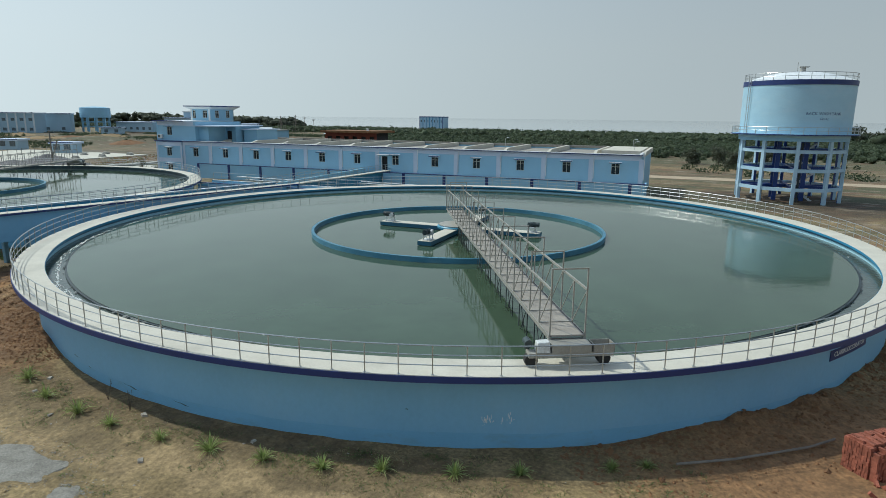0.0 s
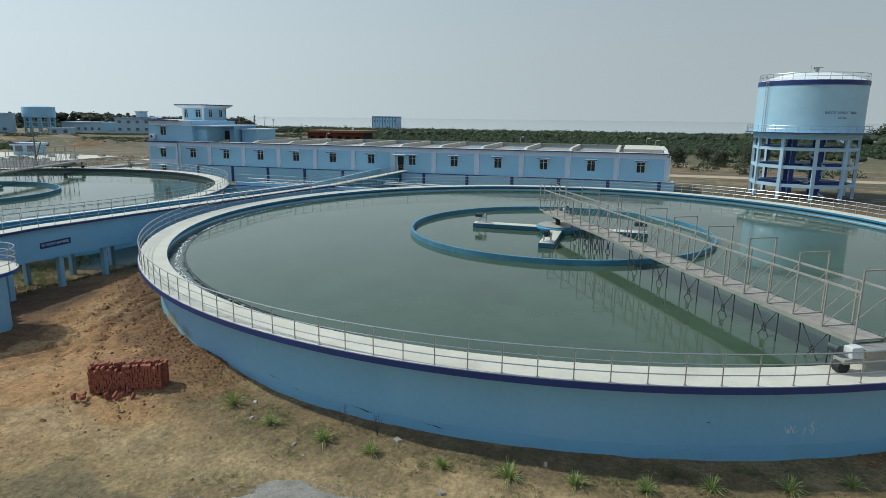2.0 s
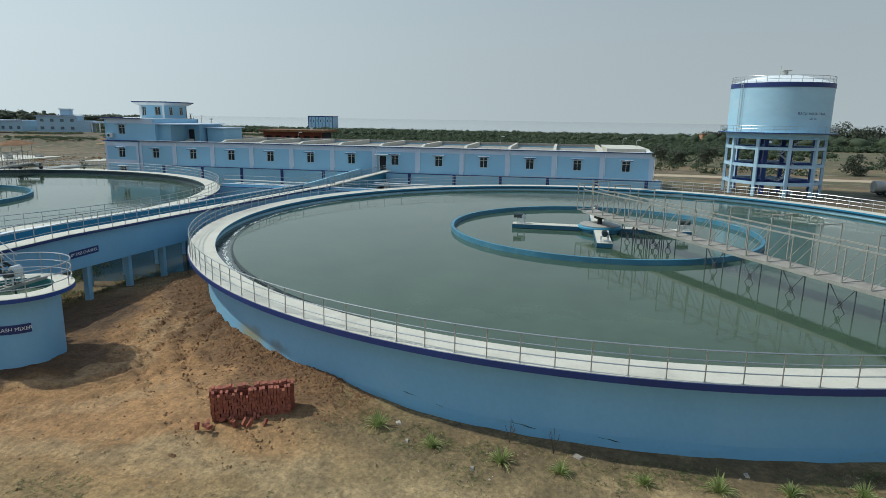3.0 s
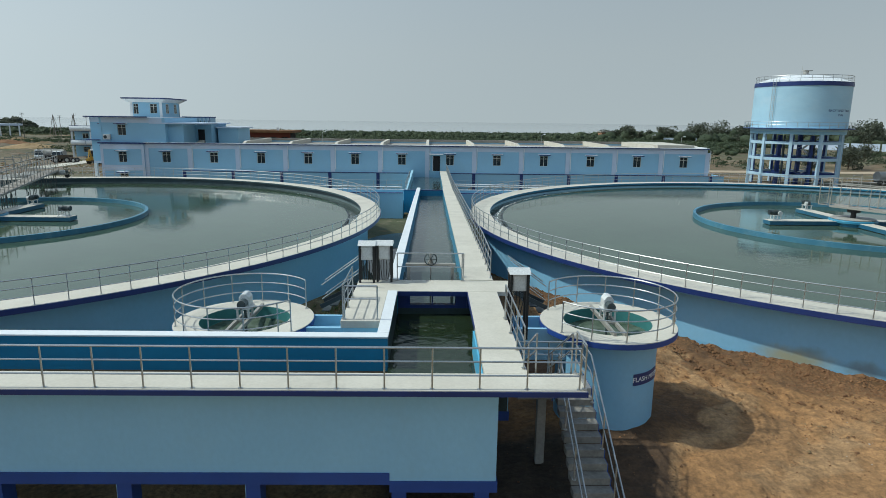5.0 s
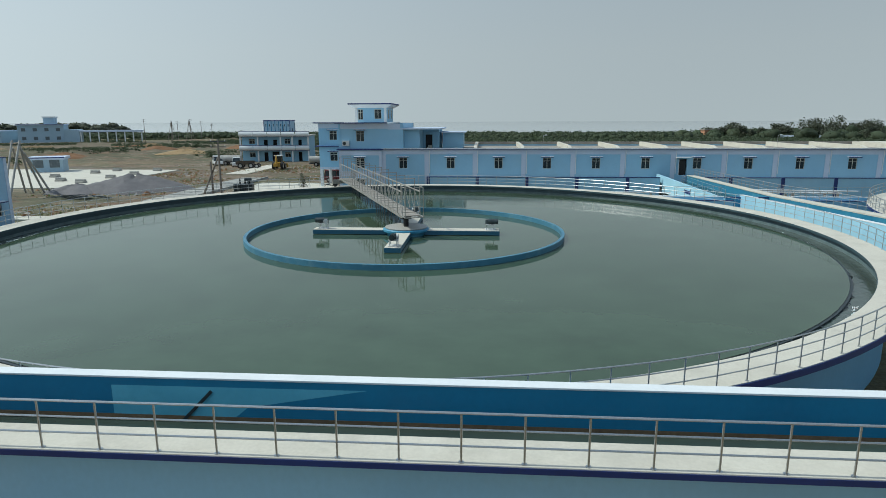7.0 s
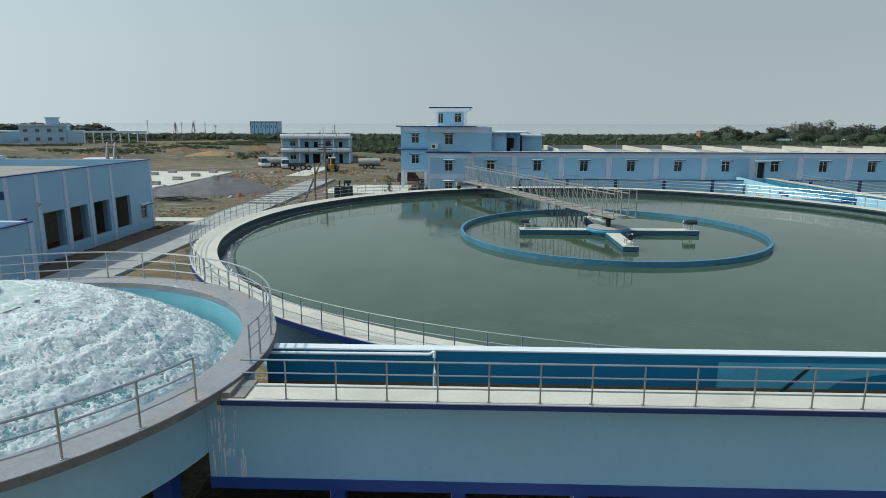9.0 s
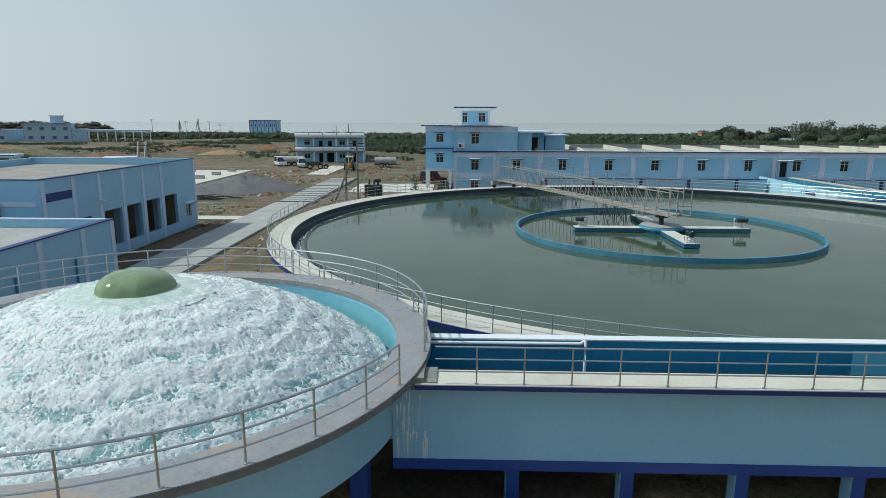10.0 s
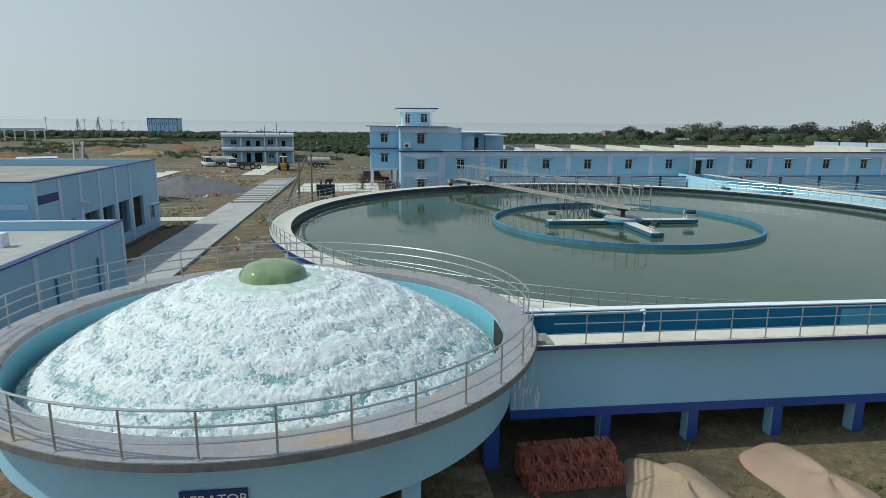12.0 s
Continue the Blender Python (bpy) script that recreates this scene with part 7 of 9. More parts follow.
revolve(bm, [(TR + 0.01, 14.4), (TR + 0.06, 14.4), (TR + 0.06, 14.98), (TR + 0.01, 14.98)], steps=72, closed_profile=True)
part("top_band", bm, M_NAVY, tw, "navy band under the dome", True)
bm = bmk()
revolve(bm, [(0.0, 16.25)] + [(TR * k / 8, 14.96 + 1.29 * (1 - (k / 8) ** 2)) for k in range(1, 9)], steps=64)
part("dome", bm, M_WHITE, tw, "white domed roof", True)
bm = bmk()
cyl(bm, 0.2, 0, 16.2, 16.75, 0.35, sides=14)
box(bm, -0.2, 0.9, -0.45, 0.45, 16.75, 16.85)
tube(bm, [(-0.4, 0, 16.1), (-0.4, 0, 17.4)], 0.03, 6)
part("dome_vent", bm, M_CONC, tw, "small grey roof vent")
bm = bmk()
revolve(bm, [(TR, 8.56), (TR + 0.95, 8.56), (TR + 0.95, 8.64), (TR, 8.64)], steps=72, closed_profile=True)
part("gallery_slab", bm, M_BLUE, tw, "thin blue gallery slab", True)
bm = bmk()
revolve(bm, [(0.2, 7.8), (TR - 0.03, 7.8), (TR - 0.03, 8.55), (TR - 0.2, 8.55)], steps=72)
part("base_ring", bm, M_BLUE, tw, "pale blue ring wall under the shell", True)
bm = bmk()
revolve(bm, [(TR + 0.955, 8.52), (TR + 0.975, 8.52), (TR + 0.975, 8.65), (TR + 0.955, 8.65)], steps=72, closed_profile=True)
part("gallery_edge", bm, M_NAVY, tw, "navy gallery edge", True)
for z in (6.38, 4.1, 1.78):
    bm = bmk()
    revolve(bm, [(5.82, z), (6.2, z), (6.2, z + 0.4), (5.82, z + 0.4)], steps=10, a0=18, a1=378, closed_profile=True)
    part("ring_beam", bm, M_TOWER, tw, "pale blue ring beam")
    bm = bmk()
    for k in range(5):
        a = radians(18 + 36 * k)
        d = Vector((math.cos(a), math.sin(a), 0))
        if k % 2 == 0:
            bar(bm, d * -5.5 + Vector((0, 0, z + 0.2)), d * 5.5 + Vector((0, 0, z + 0.2)), 0.28, 0.36)
    # royal blue puts the shade inside the tower frame into the colour
    part("cross_beam", bm, M_ROYAL, tw, "inner beam in royal blue standing for shade")
for k in range(10):
    a = 18 + 36 * k
    bm = bmk()
    box(bm, 5.86, 6.22, -0.2, 0.2, -0.2, 7.8)
    col = part("column", bm, M_TOWER, tw, "pale blue column")
    col.matrix_basis = pose(0, 0, 0, 0, 0, a)
    # inner side of each column coloured dark as its shaded face
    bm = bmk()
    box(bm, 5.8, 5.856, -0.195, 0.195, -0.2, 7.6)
    part("shaded_face", bm, M_ROYAL, col, "column face in royal blue for its shaded side")
for k in range(4):
    a = radians(45 + 90 * k)
    bm = bmk()
    box(bm, 2.2 * math.cos(a) - 0.25, 2.2 * math.cos(a) + 0.25, 2.2 * math.sin(a) - 0.25, 2.2 * math.sin(a) + 0.25, -0.2, 7.6)
    part("inner_column", bm, M_ROYAL, tw, "inner column in royal blue standing for shade")
bm = bmk()
cyl(bm, -3.2, -2.6, -0.2, 7.6, 0.16, sides=12)
cyl(bm, 0.8, -3.4, -0.2, 7.6, 0.12, sides=12)
part("riser_pipe", bm, M_DARKSTEEL, tw, "dark riser pipe", True)
bm = bmk()
for k in range(4):
    s = 1 if k % 2 else -1
    for i in range(8):
        x = 1.6 + s * (-1.2 + 0.3 * i)
        z = 0.2 + 1.85 * k + 0.23 * i
        box(bm, x - 0.15, x + 0.15, -1.2, -0.3, z, z + 0.06)
    bar(bm, (1.6 - s * 1.2, -1.2, 0.1 + 1.85 * k), (1.6 + s * 1.1, -1.2, 1.9 + 1.85 * k), 0.05, 0.2)
part("inner_stair", bm, M_WHITE, tw, "white zigzag stair")
bm = bmk()
for sx in (-0.22, 0.22):
    a = radians(207) + sx / TR
    tube(bm, [((TR + 0.2) * math.cos(a), (TR + 0.2) * math.sin(a), 8.6), ((TR + 0.2) * math.cos(a), (TR + 0.2) * math.sin(a), 15.8)], 0.03, 6)
for i in range(22):
    a0, a1 = radians(207) - 0.22 / TR, radians(207) + 0.22 / TR
    tube(bm, [((TR + 0.2) * math.cos(a0), (TR + 0.2) * math.sin(a0), 8.8 + 0.3 * i), ((TR + 0.2) * math.cos(a1), (TR + 0.2) * math.sin(a1), 8.8 + 0.3 * i)], 0.018, 5)
part("ladder", bm, M_STEEL, tw, "steel ladder")
words_round("BACK WASH TANK", 0.48, M_NAVY, tw, TR + 0.004, -68, 11.05)
words_round("625 KL", 0.36, M_NAVY, tw, TR + 0.004, -68, 10.45)
for rr_, z in ((TR + 0.85, 8.62), (TR - 0.05, 14.98)):
    railing(arc(TC[0], TC[1], rr_, z, 0, 360, 12)[:-1], "steel railing round the water tower", spacing=1.35, levels=(0.85, 0.45), closed=True, r=0.028, group="tower railings")


# ---- pump house and low store beside the aerator (walls face the road) ----
def side_building(name, label, x_face, y0, y1, depth, z0, z1, openings, pilasters, roof_drop=0.55, roof=None):
    """A flat-roofed building whose main wall faces +x; local x runs along -y so that the wall faces -y locally."""
    ob = thing(name, label, "building", at=pose(x_face, y0, 0, 0, 0, 90))
    L_ = y1 - y0
    bm = bmk()
    wall_run(bm, 0, L_, z0, z1, 0, 0.25, openings)
    part("road_wall", bm, M_PUMP, ob, "pale blue plastered wall")
    one_box("end_wall", (0, 0.25, 0.25, depth, z0, z1), M_BLUE, ob)
    one_box("end_wall", (L_ - 0.25, L_, 0.25, depth, z0, z1), M_BLUE, ob)
    bm = bmk()
    wall_run(bm, 0, L_, z0, z1, depth - 0.25, depth, [])
    part("rear_wall", bm, M_BLUE, ob)
    one_box("roof_slab", (0.25, L_ - 0.25, 0.25, depth - 0.25, z1 - roof_drop - 0.2, z1 - roof_drop), roof or M_CONC, ob, "weathered concrete roof slab")
    one_box("parapet_cap", (-0.06, L_ + 0.06, -0.06, 0.3, z1, z1 + 0.06), M_NAVY, ob, "navy parapet cap")
    one_box("parapet_cap", (-0.05, 0.3, 0.3, depth, z1, z1 + 0.055), M_NAVY, ob)
    one_box("parapet_cap", (L_ - 0.3, L_ + 0.05, 0.3, depth, z1, z1 + 0.055), M_LILAC, ob)
    for p in pilasters:
        one_box("pilaster", (p - 0.18, p + 0.18, -0.04, 0.0, z0, z1 - 0.05), M_LILAC, ob, "pale lilac pilaster")
    one_box("floor_slab", (0.25, L_ - 0.25, 0.25, depth - 0.25, 0.3, 0.5), M_SOIL, ob)
    return ob


PY0 = 31.9
BAYS = ((38.2, 40.45), (41.1, 43.2), (44.0, 46.1), (47.0, 49.2))
pump_house = side_building("pump_house", "pale blue pump house with tall open bays", -110.5, PY0, 53.05, 15.0, 0.0, 6.3,
                           [(a_ - PY0, b_ - PY0, 1.05, 3.6) for a_, b_ in BAYS] + [(50.85 - PY0, 51.85 - PY0, 1.25, 2.4)],
                           [0.22, 35.05 - PY0, 37.85 - PY0, 40.8 - PY0, 43.65 - PY0, 46.6 - PY0, 52.9 - PY0], roof=M_ROOF)
# inside: a bare tan cross wall along the hall, piers behind the wall and a dug earth floor
one_box("inner_wall", (5.9, 53.05 - PY0 - 0.3, 3.4, 3.6, 0.5, 5.4), M_TAN, pump_house, "bare tan inner wall")
one_box("inner_end", (49.4 - PY0, 49.6 - PY0, 0.26, 3.4, 0.5, 5.4), M_TAN, pump_house, "bare tan cross wall")
for p in (37.85, 40.8, 43.6, 46.55):
    one_box("inner_pier", (p - PY0 - 0.16, p - PY0 + 0.16, 0.26, 0.75, 0.5, 5.4), M_PUMP, pump_house, "pale blue inner pier")
window_unit(pump_house, 51.35 - PY0, 1.82, w=1.0, h=1.15)
one_box("name_panel", (0.5, 3.1, -0.012, 0.0, 4.95, 5.46), M_NAVY, pump_house, "navy painted panel")
bm = bmk()
tube(bm, [(5.0, -0.35, 0.6), (5.0, -0.35, 3.9), (5.0, -0.45, 4.3)], 0.035, 8)
hexa(bm, [(4.9, -0.62, 4.2), (5.1, -0.62, 4.2), (5.08, -0.4, 4.28), (4.92, -0.4, 4.28)], [(4.86, -0.95, 4.52), (5.14, -0.95, 4.52), (5.1, -0.42, 4.62), (4.9, -0.42, 4.62)])
tagged(part("wall_lamp", bm, M_BOX, pump_house, "pale wall lamp on a bent pipe", True))
one_box("pipe_stub", (3.4, 4.6, -0.1, 0.0, 3.35, 3.55), M_NAVY, pump_house, "dark blue ledge over the store roof")
SY0 = 12.0
store = side_building("low_store", "low pale blue store with flat concrete roof", -104.7, SY0, 28.95, 15.0, 0.0, 4.55, [], [0.2, 4.6, 7.9, 11.0, 14.2, 16.8], 0.45)
for p, m_ in ((9.3, M_DEEP), (13.4, M_DEEP)):
    bm = bmk()
    tube(bm, [(p, -0.06, 3.3), (p, -0.06, 0.4)], 0.05, 8)
    part("downpipe", bm, m_, store, "blue rain pipe", True)
one_box("end_band", (-0.03, 0, 0.3, 15.0, 4.75, 5.05), M_LILAC, pump_house, "pale lilac band")
wt = thing("roof_plinth", "small white block standing on the flat roof", "plinth")
one_box("block", (-108.7, -108.1, 24.1, 24.7, 4.05, 4.75), M_WHITE, wt, bevel=0.02)
# stair on the south side of the pump house
rs = thing("roof_stair", "steel stair rising to the pump house roof", "stairs")
bm = bmk()
for i in range(14):
    box(bm, -113.2 - 0.26 * i, -112.95 - 0.26 * i, 31.8, 32.7, 4.1 + 0.16 * i, 4.14 + 0.16 * i)
part("treads", bm, M_DARKSTEEL, rs)
for y in (31.8, 32.7):
    bm = bmk()
    bar(bm, (-112.9, y, 4.05), (-116.8, y, 6.35), 0.05, 0.2)
    bar(bm, (-112.9, y, 0.0), (-112.9, y, 5.0), 0.06)
    tube(bm, [(-112.9, y, 5.0), (-116.8, y, 7.3)], 0.03, 6)
    part("stringer", bm, M_TRUSS, rs)


# ---- quarters block across the yard ----
qb = thing("quarters_block", "two storey pale quarters block with banded balconies", "building", at=pose(-123.4, 138.4, 0, 0, 0, 6))
W = 15.2
bm = bmk()
wall_run(bm, 0, W, 0.0, 6.0, 1.4, 1.65, [(1.6, 2.9, 1.2, 2.3), (9.6, 10.9, 1.2, 2.3), (1.6, 2.9, 4.2, 5.3), (9.6, 10.9, 4.2, 5.3), (4.9, 5.8, 0.3, 2.3), (6.7, 8.3, 0.3, 2.4), (4.9, 5.8, 3.15, 5.1), (7.0, 7.9, 3.15, 5.1), (12.7, 13.5, 3.15, 5.1), (12.7, 13.5, 0.3, 2.3)])
part("front_wall", bm, M_BLUE, qb, "pale blue front wall")
for x in (0, W - 0.25):
    one_box("side_wall", (x, x + 0.25, 1.65, 9.0, 0, 6.0), M_BLUE, qb)
one_box("rear_wall", (0, W, 8.75, 9.0, 0, 6.0), M_BLUE, qb)
one_box("dark_interior", (0.3, W - 0.3, 2.4, 2.5, 0.1, 5.9), M_DARK, qb)
one_box("roof_slab", (-0.3, W + 0.3, -0.2, 9.2, 6.0, 6.12), M_CONC, qb)
one_box("balcony_slab", (-0.3, W + 0.3, -0.2, 1.4, 2.95, 3.05), M_CONC, qb)
for z in (3.05, 6.12):
    for k in range(5):
        x = -0.3 + (W + 0.6) * k / 5
        bm = bmk()
        xa, xb = x + 0.08, x + (W + 0.6) / 5 - 0.08
        prof = [(-0.1, z - 0.26)] + [(-0.12 - 0.34 * math.sin(math.pi * i / 8) ** 0.7, z - 0.26 + 1.08 * i / 8) for i in range(9)] + [(-0.1, z + 0.82)]
        ends = [[bm.verts.new((xx, yy, zz)) for yy, zz in prof] for xx in (xa, xb)]
        for i in range(len(prof) - 1):
            bm.faces.new((ends[0][i], ends[1][i], ends[1][i + 1], ends[0][i + 1]))
        bm.faces.new(ends[0])
        bm.faces.new(list(reversed(ends[1])))
        bm.faces.new((ends[0][-1], ends[1][-1], ends[1][0], ends[0][0]))
        part("balcony_panel", bm, M_WHITE, qb, "white bulged balcony panel")
    one_box("panel_rail", (-0.35, W + 0.35, -0.21, -0.12, z + 0.84, z + 0.92), M_NAVY, qb, "navy rail")
    one_box("panel_sill", (-0.35, W + 0.35, -0.21, -0.12, z - 0.36, z - 0.28), M_NAVY, qb, "navy sill")
for x in (0, 3.9, 9.0, 11.6, W):
    one_box("pillar", (x - 0.15, x + 0.15, -0.05, 0.25, 0, 6.0), M_WHITE, qb, "white pillar")
for x, z in ((2.25, 1.75), (10.25, 1.75), (2.25, 4.75), (10.25, 4.75)):
    window_unit(qb, x, z, w=1.3, h=1.1, y=1.4, hood=False)
for k, (x, h) in enumerate(((8.2, 1.5), (8.9, 2.2), (11.0, 1.5), (11.6, 2.8))):
    one_box("column_bars", (x - 0.06, x + 0.06, 4.0, 4.12, 6.12, 6.12 + h), M_DARK, qb, "dark unfinished column bars")
one_box("plinth_steps", (5.6, 9.4, -1.2, 1.4, 0, 0.3), M_CONC, qb)


# ---- brown shed behind the filter house ----
sh = thing("brick_shed", "long low unplastered brick shed with flat roof", "building")
bm = bmk()
wall_run(bm, -90.3, -75.4, 0.2, 6.0, 138.0, 138.3, [(-89.6 + 2.45 * k, -88.2 + 2.45 * k, 2.9, 5.1) for k in range(6)])
part("front_wall", bm, M_BRICK2, sh, "dull red brick wall")
one_box("dark_interior", (-90.0, -75.7, 138.8, 145, 0.2, 5.9), M_DARK, sh)
one_box("roof_slab", (-91.0, -74.7, 137.0, 147, 6.0, 6.5), M_SOIL, sh, "brown roof slab")
one_box("chimney", (-78.4, -78.0, 138.5, 138.9, 6.5, 7.1), M_WHITE, sh)


# ---- tall panelled store far off ----
bb = thing("panelled_store", "tall pale blue panelled store far across the scrub", "building")
X0, X1, Y0_ = -346.0, -313.0, 770.0
one_box("wall", (X0, X1, Y0_, Y0_ + 20, -6, 8.6), M_PALE, bb, "pale blue wall with haze in its colour")
one_box("roof_band", (X0 - 0.5, X1 + 0.5, Y0_ - 0.6, Y0_ + 20.5, 8.6, 9.7), M_NAVY, bb)
for k in range(8):
    x = X0 + (X1 - X0) * k / 7
    one_box("pilaster", (x - 0.35, x + 0.35, Y0_ - 0.5, Y0_, -6, 8.6), M_NAVY if k in (0, 7) else M_DEEP, bb, "blue pilaster")
    if k < 7:
        one_box("pane", (x + 2.1, x + 2.9, Y0_ - 0.15, Y0_, 2.0, 5.0), M_GLASS, bb, "small dark window")


# ---- distant works: second water tower, long sheds, two storey block, open shed ----
tb = thing("distant_water_tower", "small pale blue water tower beyond the yard", "water tower", at=pose(-311, 252, 0))
bm = bmk()
revolve(bm, [(0, 13.6), (4.0, 13.4), (7.6, 12.9), (7.6, 7.6), (0, 7.6)], steps=36)
part("tank_shell", bm, M_BLUE, tb, "pale blue tank shell", True)
for k in range(10):
    a = radians(36 * k)
    one_box("column", (6.8 * math.cos(a) - 0.35, 6.8 * math.cos(a) + 0.35, 6.8 * math.sin(a) - 0.35, 6.8 * math.sin(a) + 0.35, 0, 7.6), M_BLUE, tb)
for z in (2.5, 5.0):
    bm = bmk()
    revolve(bm, [(6.5, z), (7.1, z), (7.1, z + 0.5), (6.5, z + 0.5)], steps=10, closed_profile=True)
    part("ring_beam", bm, M_BLUE, tb)


def distant_block(name, label, x, y, w, d, h, turn, rows, cols, roof=M_NAVY, tower=False):
    ob = thing(name, label, "building", "distant works buildings", at=pose(x, y, 0, 0, 0, turn))
    ops = []
    for r in range(rows):
        z = 1.2 + r * h / rows
        for c_ in range(cols):
            cx = w * (c_ + 0.5) / cols
            ops.append((cx - 0.8, cx + 0.8, z, z + 1.4))
    bm = bmk()
    box(bm, 0, w, 0.3, d, 0, h)
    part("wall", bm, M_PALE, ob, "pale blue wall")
    one_box("roof_band", (-0.4, w + 0.4, -0.2, d + 0.4, h, h + 0.5), M_LILAC, ob, "pale roof band")
    one_box("roof_edge", (-0.42, w + 0.42, -0.22, -0.2, h + 0.3, h + 0.5), roof, ob)
    for xa, xb, za, zb in ops:
        one_box("pane", (xa, xb, 0.2, 0.29, za, zb), M_FARGLASS, ob, "window greyed for distance haze")
    if tower:
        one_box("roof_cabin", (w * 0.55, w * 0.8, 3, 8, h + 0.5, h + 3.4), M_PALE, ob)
        one_box("cabin_roof", (w * 0.53, w * 0.82, 2.5, 8.5, h + 3.4, h + 3.9), M_WHITE, ob)
    return ob


distant_block("works_block", "distant two storey pale works block with cabin", -276, 266, 18, 12, 7.6, 25, 2, 4, tower=True)
distant_block("works_shed", "distant long single storey pale shed", -308, 262, 26, 12, 5.0, 3, 1, 6)
ribbed = distant_block("works_block", "distant tall ribbed pale process block", -345, 187, 47, 14, 9.5, 35, 2, 12)
for k in range(13):
    one_box("rib", (k * 3.85, k * 3.85 + 0.6, -0.1, 0.3, 0, 9.5), M_WHITE, ribbed, "white wall rib")
distant_block("works_block", "distant plain pale process block", -320, 226, 14, 14, 9.3, 45, 1, 2)
distant_block("site_hut", "small pale site hut on the yard edge", -149.6, 106.6, 5.2, 4.6, 2.6, 24, 1, 2)
distant_block("site_hut", "small pale site hut beside the pad", -176.5, 111, 6, 4, 2.7, 15, 1, 2)
distant_block("site_hut", "small white site hut further off", -262, 214, 9, 5, 3.2, 30, 1, 2)
os_ = thing("open_shed", "distant open sided shed with pale flat roof", "shed", at=pose(-254, 276, 0, 0, 0, 25))
one_box("roof", (0, 26, 0, 10, 4.4, 5.2), M_LILAC, os_)
for k in range(8):
    one_box("post", (0.3 + 3.6 * k, 0.8 + 3.6 * k, 0, 0.5, 0, 4.4), M_WHITE, os_)
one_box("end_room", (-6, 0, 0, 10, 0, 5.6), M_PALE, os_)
# pale boundary wall far to the east
bw = thing("boundary_wall", "long pale boundary wall before the trees", "wall")
for (xa, ya), (xb, yb), n in (((72, 321), (100, 310), 3), ((97, 240), (150, 185), 8)):
    for k in range(n):
        p, q = (xa + (xb - xa) * k / n, ya + (yb - ya) * k / n), (xa + (xb - xa) * (k + 0.93) / n, ya + (yb - ya) * (k + 0.93) / n)
        z = float(ground_z(*p))
        bm = bmk()
        bar(bm, (*p, z + 1.3), (*q, z + 1.3), 0.3, 2.8)
        part("panel", bm, M_LILAC, bw, "pale washed panel")


# ---- yard surfaces ----
def slab(name, label, category, x0, x1, y0, y1, z0, z1, material, kind="structure"):
    bm = bmk()
    box(bm, x0, x1, y0, y1, z0, z1)
    return tagged(part(name, bm, material, None), label, category, kind=kind)


slab("road", "pale concrete road past the pump house", "road", -107.6, -103.6, 14, 68, -0.2, 0.42, M_CONC)
slab("pavement", "pale concrete crossing slab beside the road", "pavement", -120, -107.65, 55.2, 57.4, -0.2, 0.40, M_DECK)
slab("pavement", "pale concrete apron before the office", "pavement", -101.2, -90.0, 79.5, 90.5, -0.2, 0.37, M_DECK)
slab("pavement", "pale concrete drive to the quarters", "pavement", -113.4, -109.6, 106, 128, -0.2, 0.37, M_DECK)
pad = slab("pavement", "pale concrete foundation pad in the yard", "pavement", -168, -125.6, 82, 114, -0.2, 0.40, M_DECK)
gut = thing("paving_strip", "unfinished strip of separate concrete paving slabs", "paving")
me_slab = to_mesh("paving_slab", (lambda b: (box(b, -1.85, 1.85, -0.72, 0.72, -0.1, 0.1), b)[1])(bmk()), M_CONC)
for k in range(15):
    shared("paving_slab", me_slab, gut, pose(-105.6 + random.uniform(-0.08, 0.08), 69.6 + 2.0 * k, 0.34 + random.uniform(-0.03, 0.02), 0, 0, random.uniform(-1.5, 1.5)))
slab("curb", "low concrete kerb along the strip", "kerb", -103.45, -103.25, 68, 99, -0.1, 0.55, M_CONC)
slab("road", "dusty track behind the filter house", "road", -40, 160, 112, 117, -0.3, 0.31, surface("pale_track_dust", (0.46, 0.36, 0.25), (0.38, 0.29, 0.20), scale=0.4, fine=6, rough=0.95, bump=0.02, coords="World"))
bm = bmk()
box(bm, -0.6, 0.6, -0.6, 0.6, 0, 0.25)
box(bm, -0.75, 0.75, -0.2, 0.2, 0.25, 0.55)
me_pl = to_mesh("plinth", bm, M_CONC)
for x, y in ((-136.7, 105.5), (-135.9, 110.8), (-128.5, 96.8), (-128.4, 103.5), (-128.5, 111.3), (-128.3, 89.0), (-133.2, 91.5), (-138.8, 98.0)):
    tagged(new("concrete_plinth", me_pl), "small concrete plinth on the foundation pad", "plinth", "pad plinths").matrix_world = pose(x, y, 0.4)


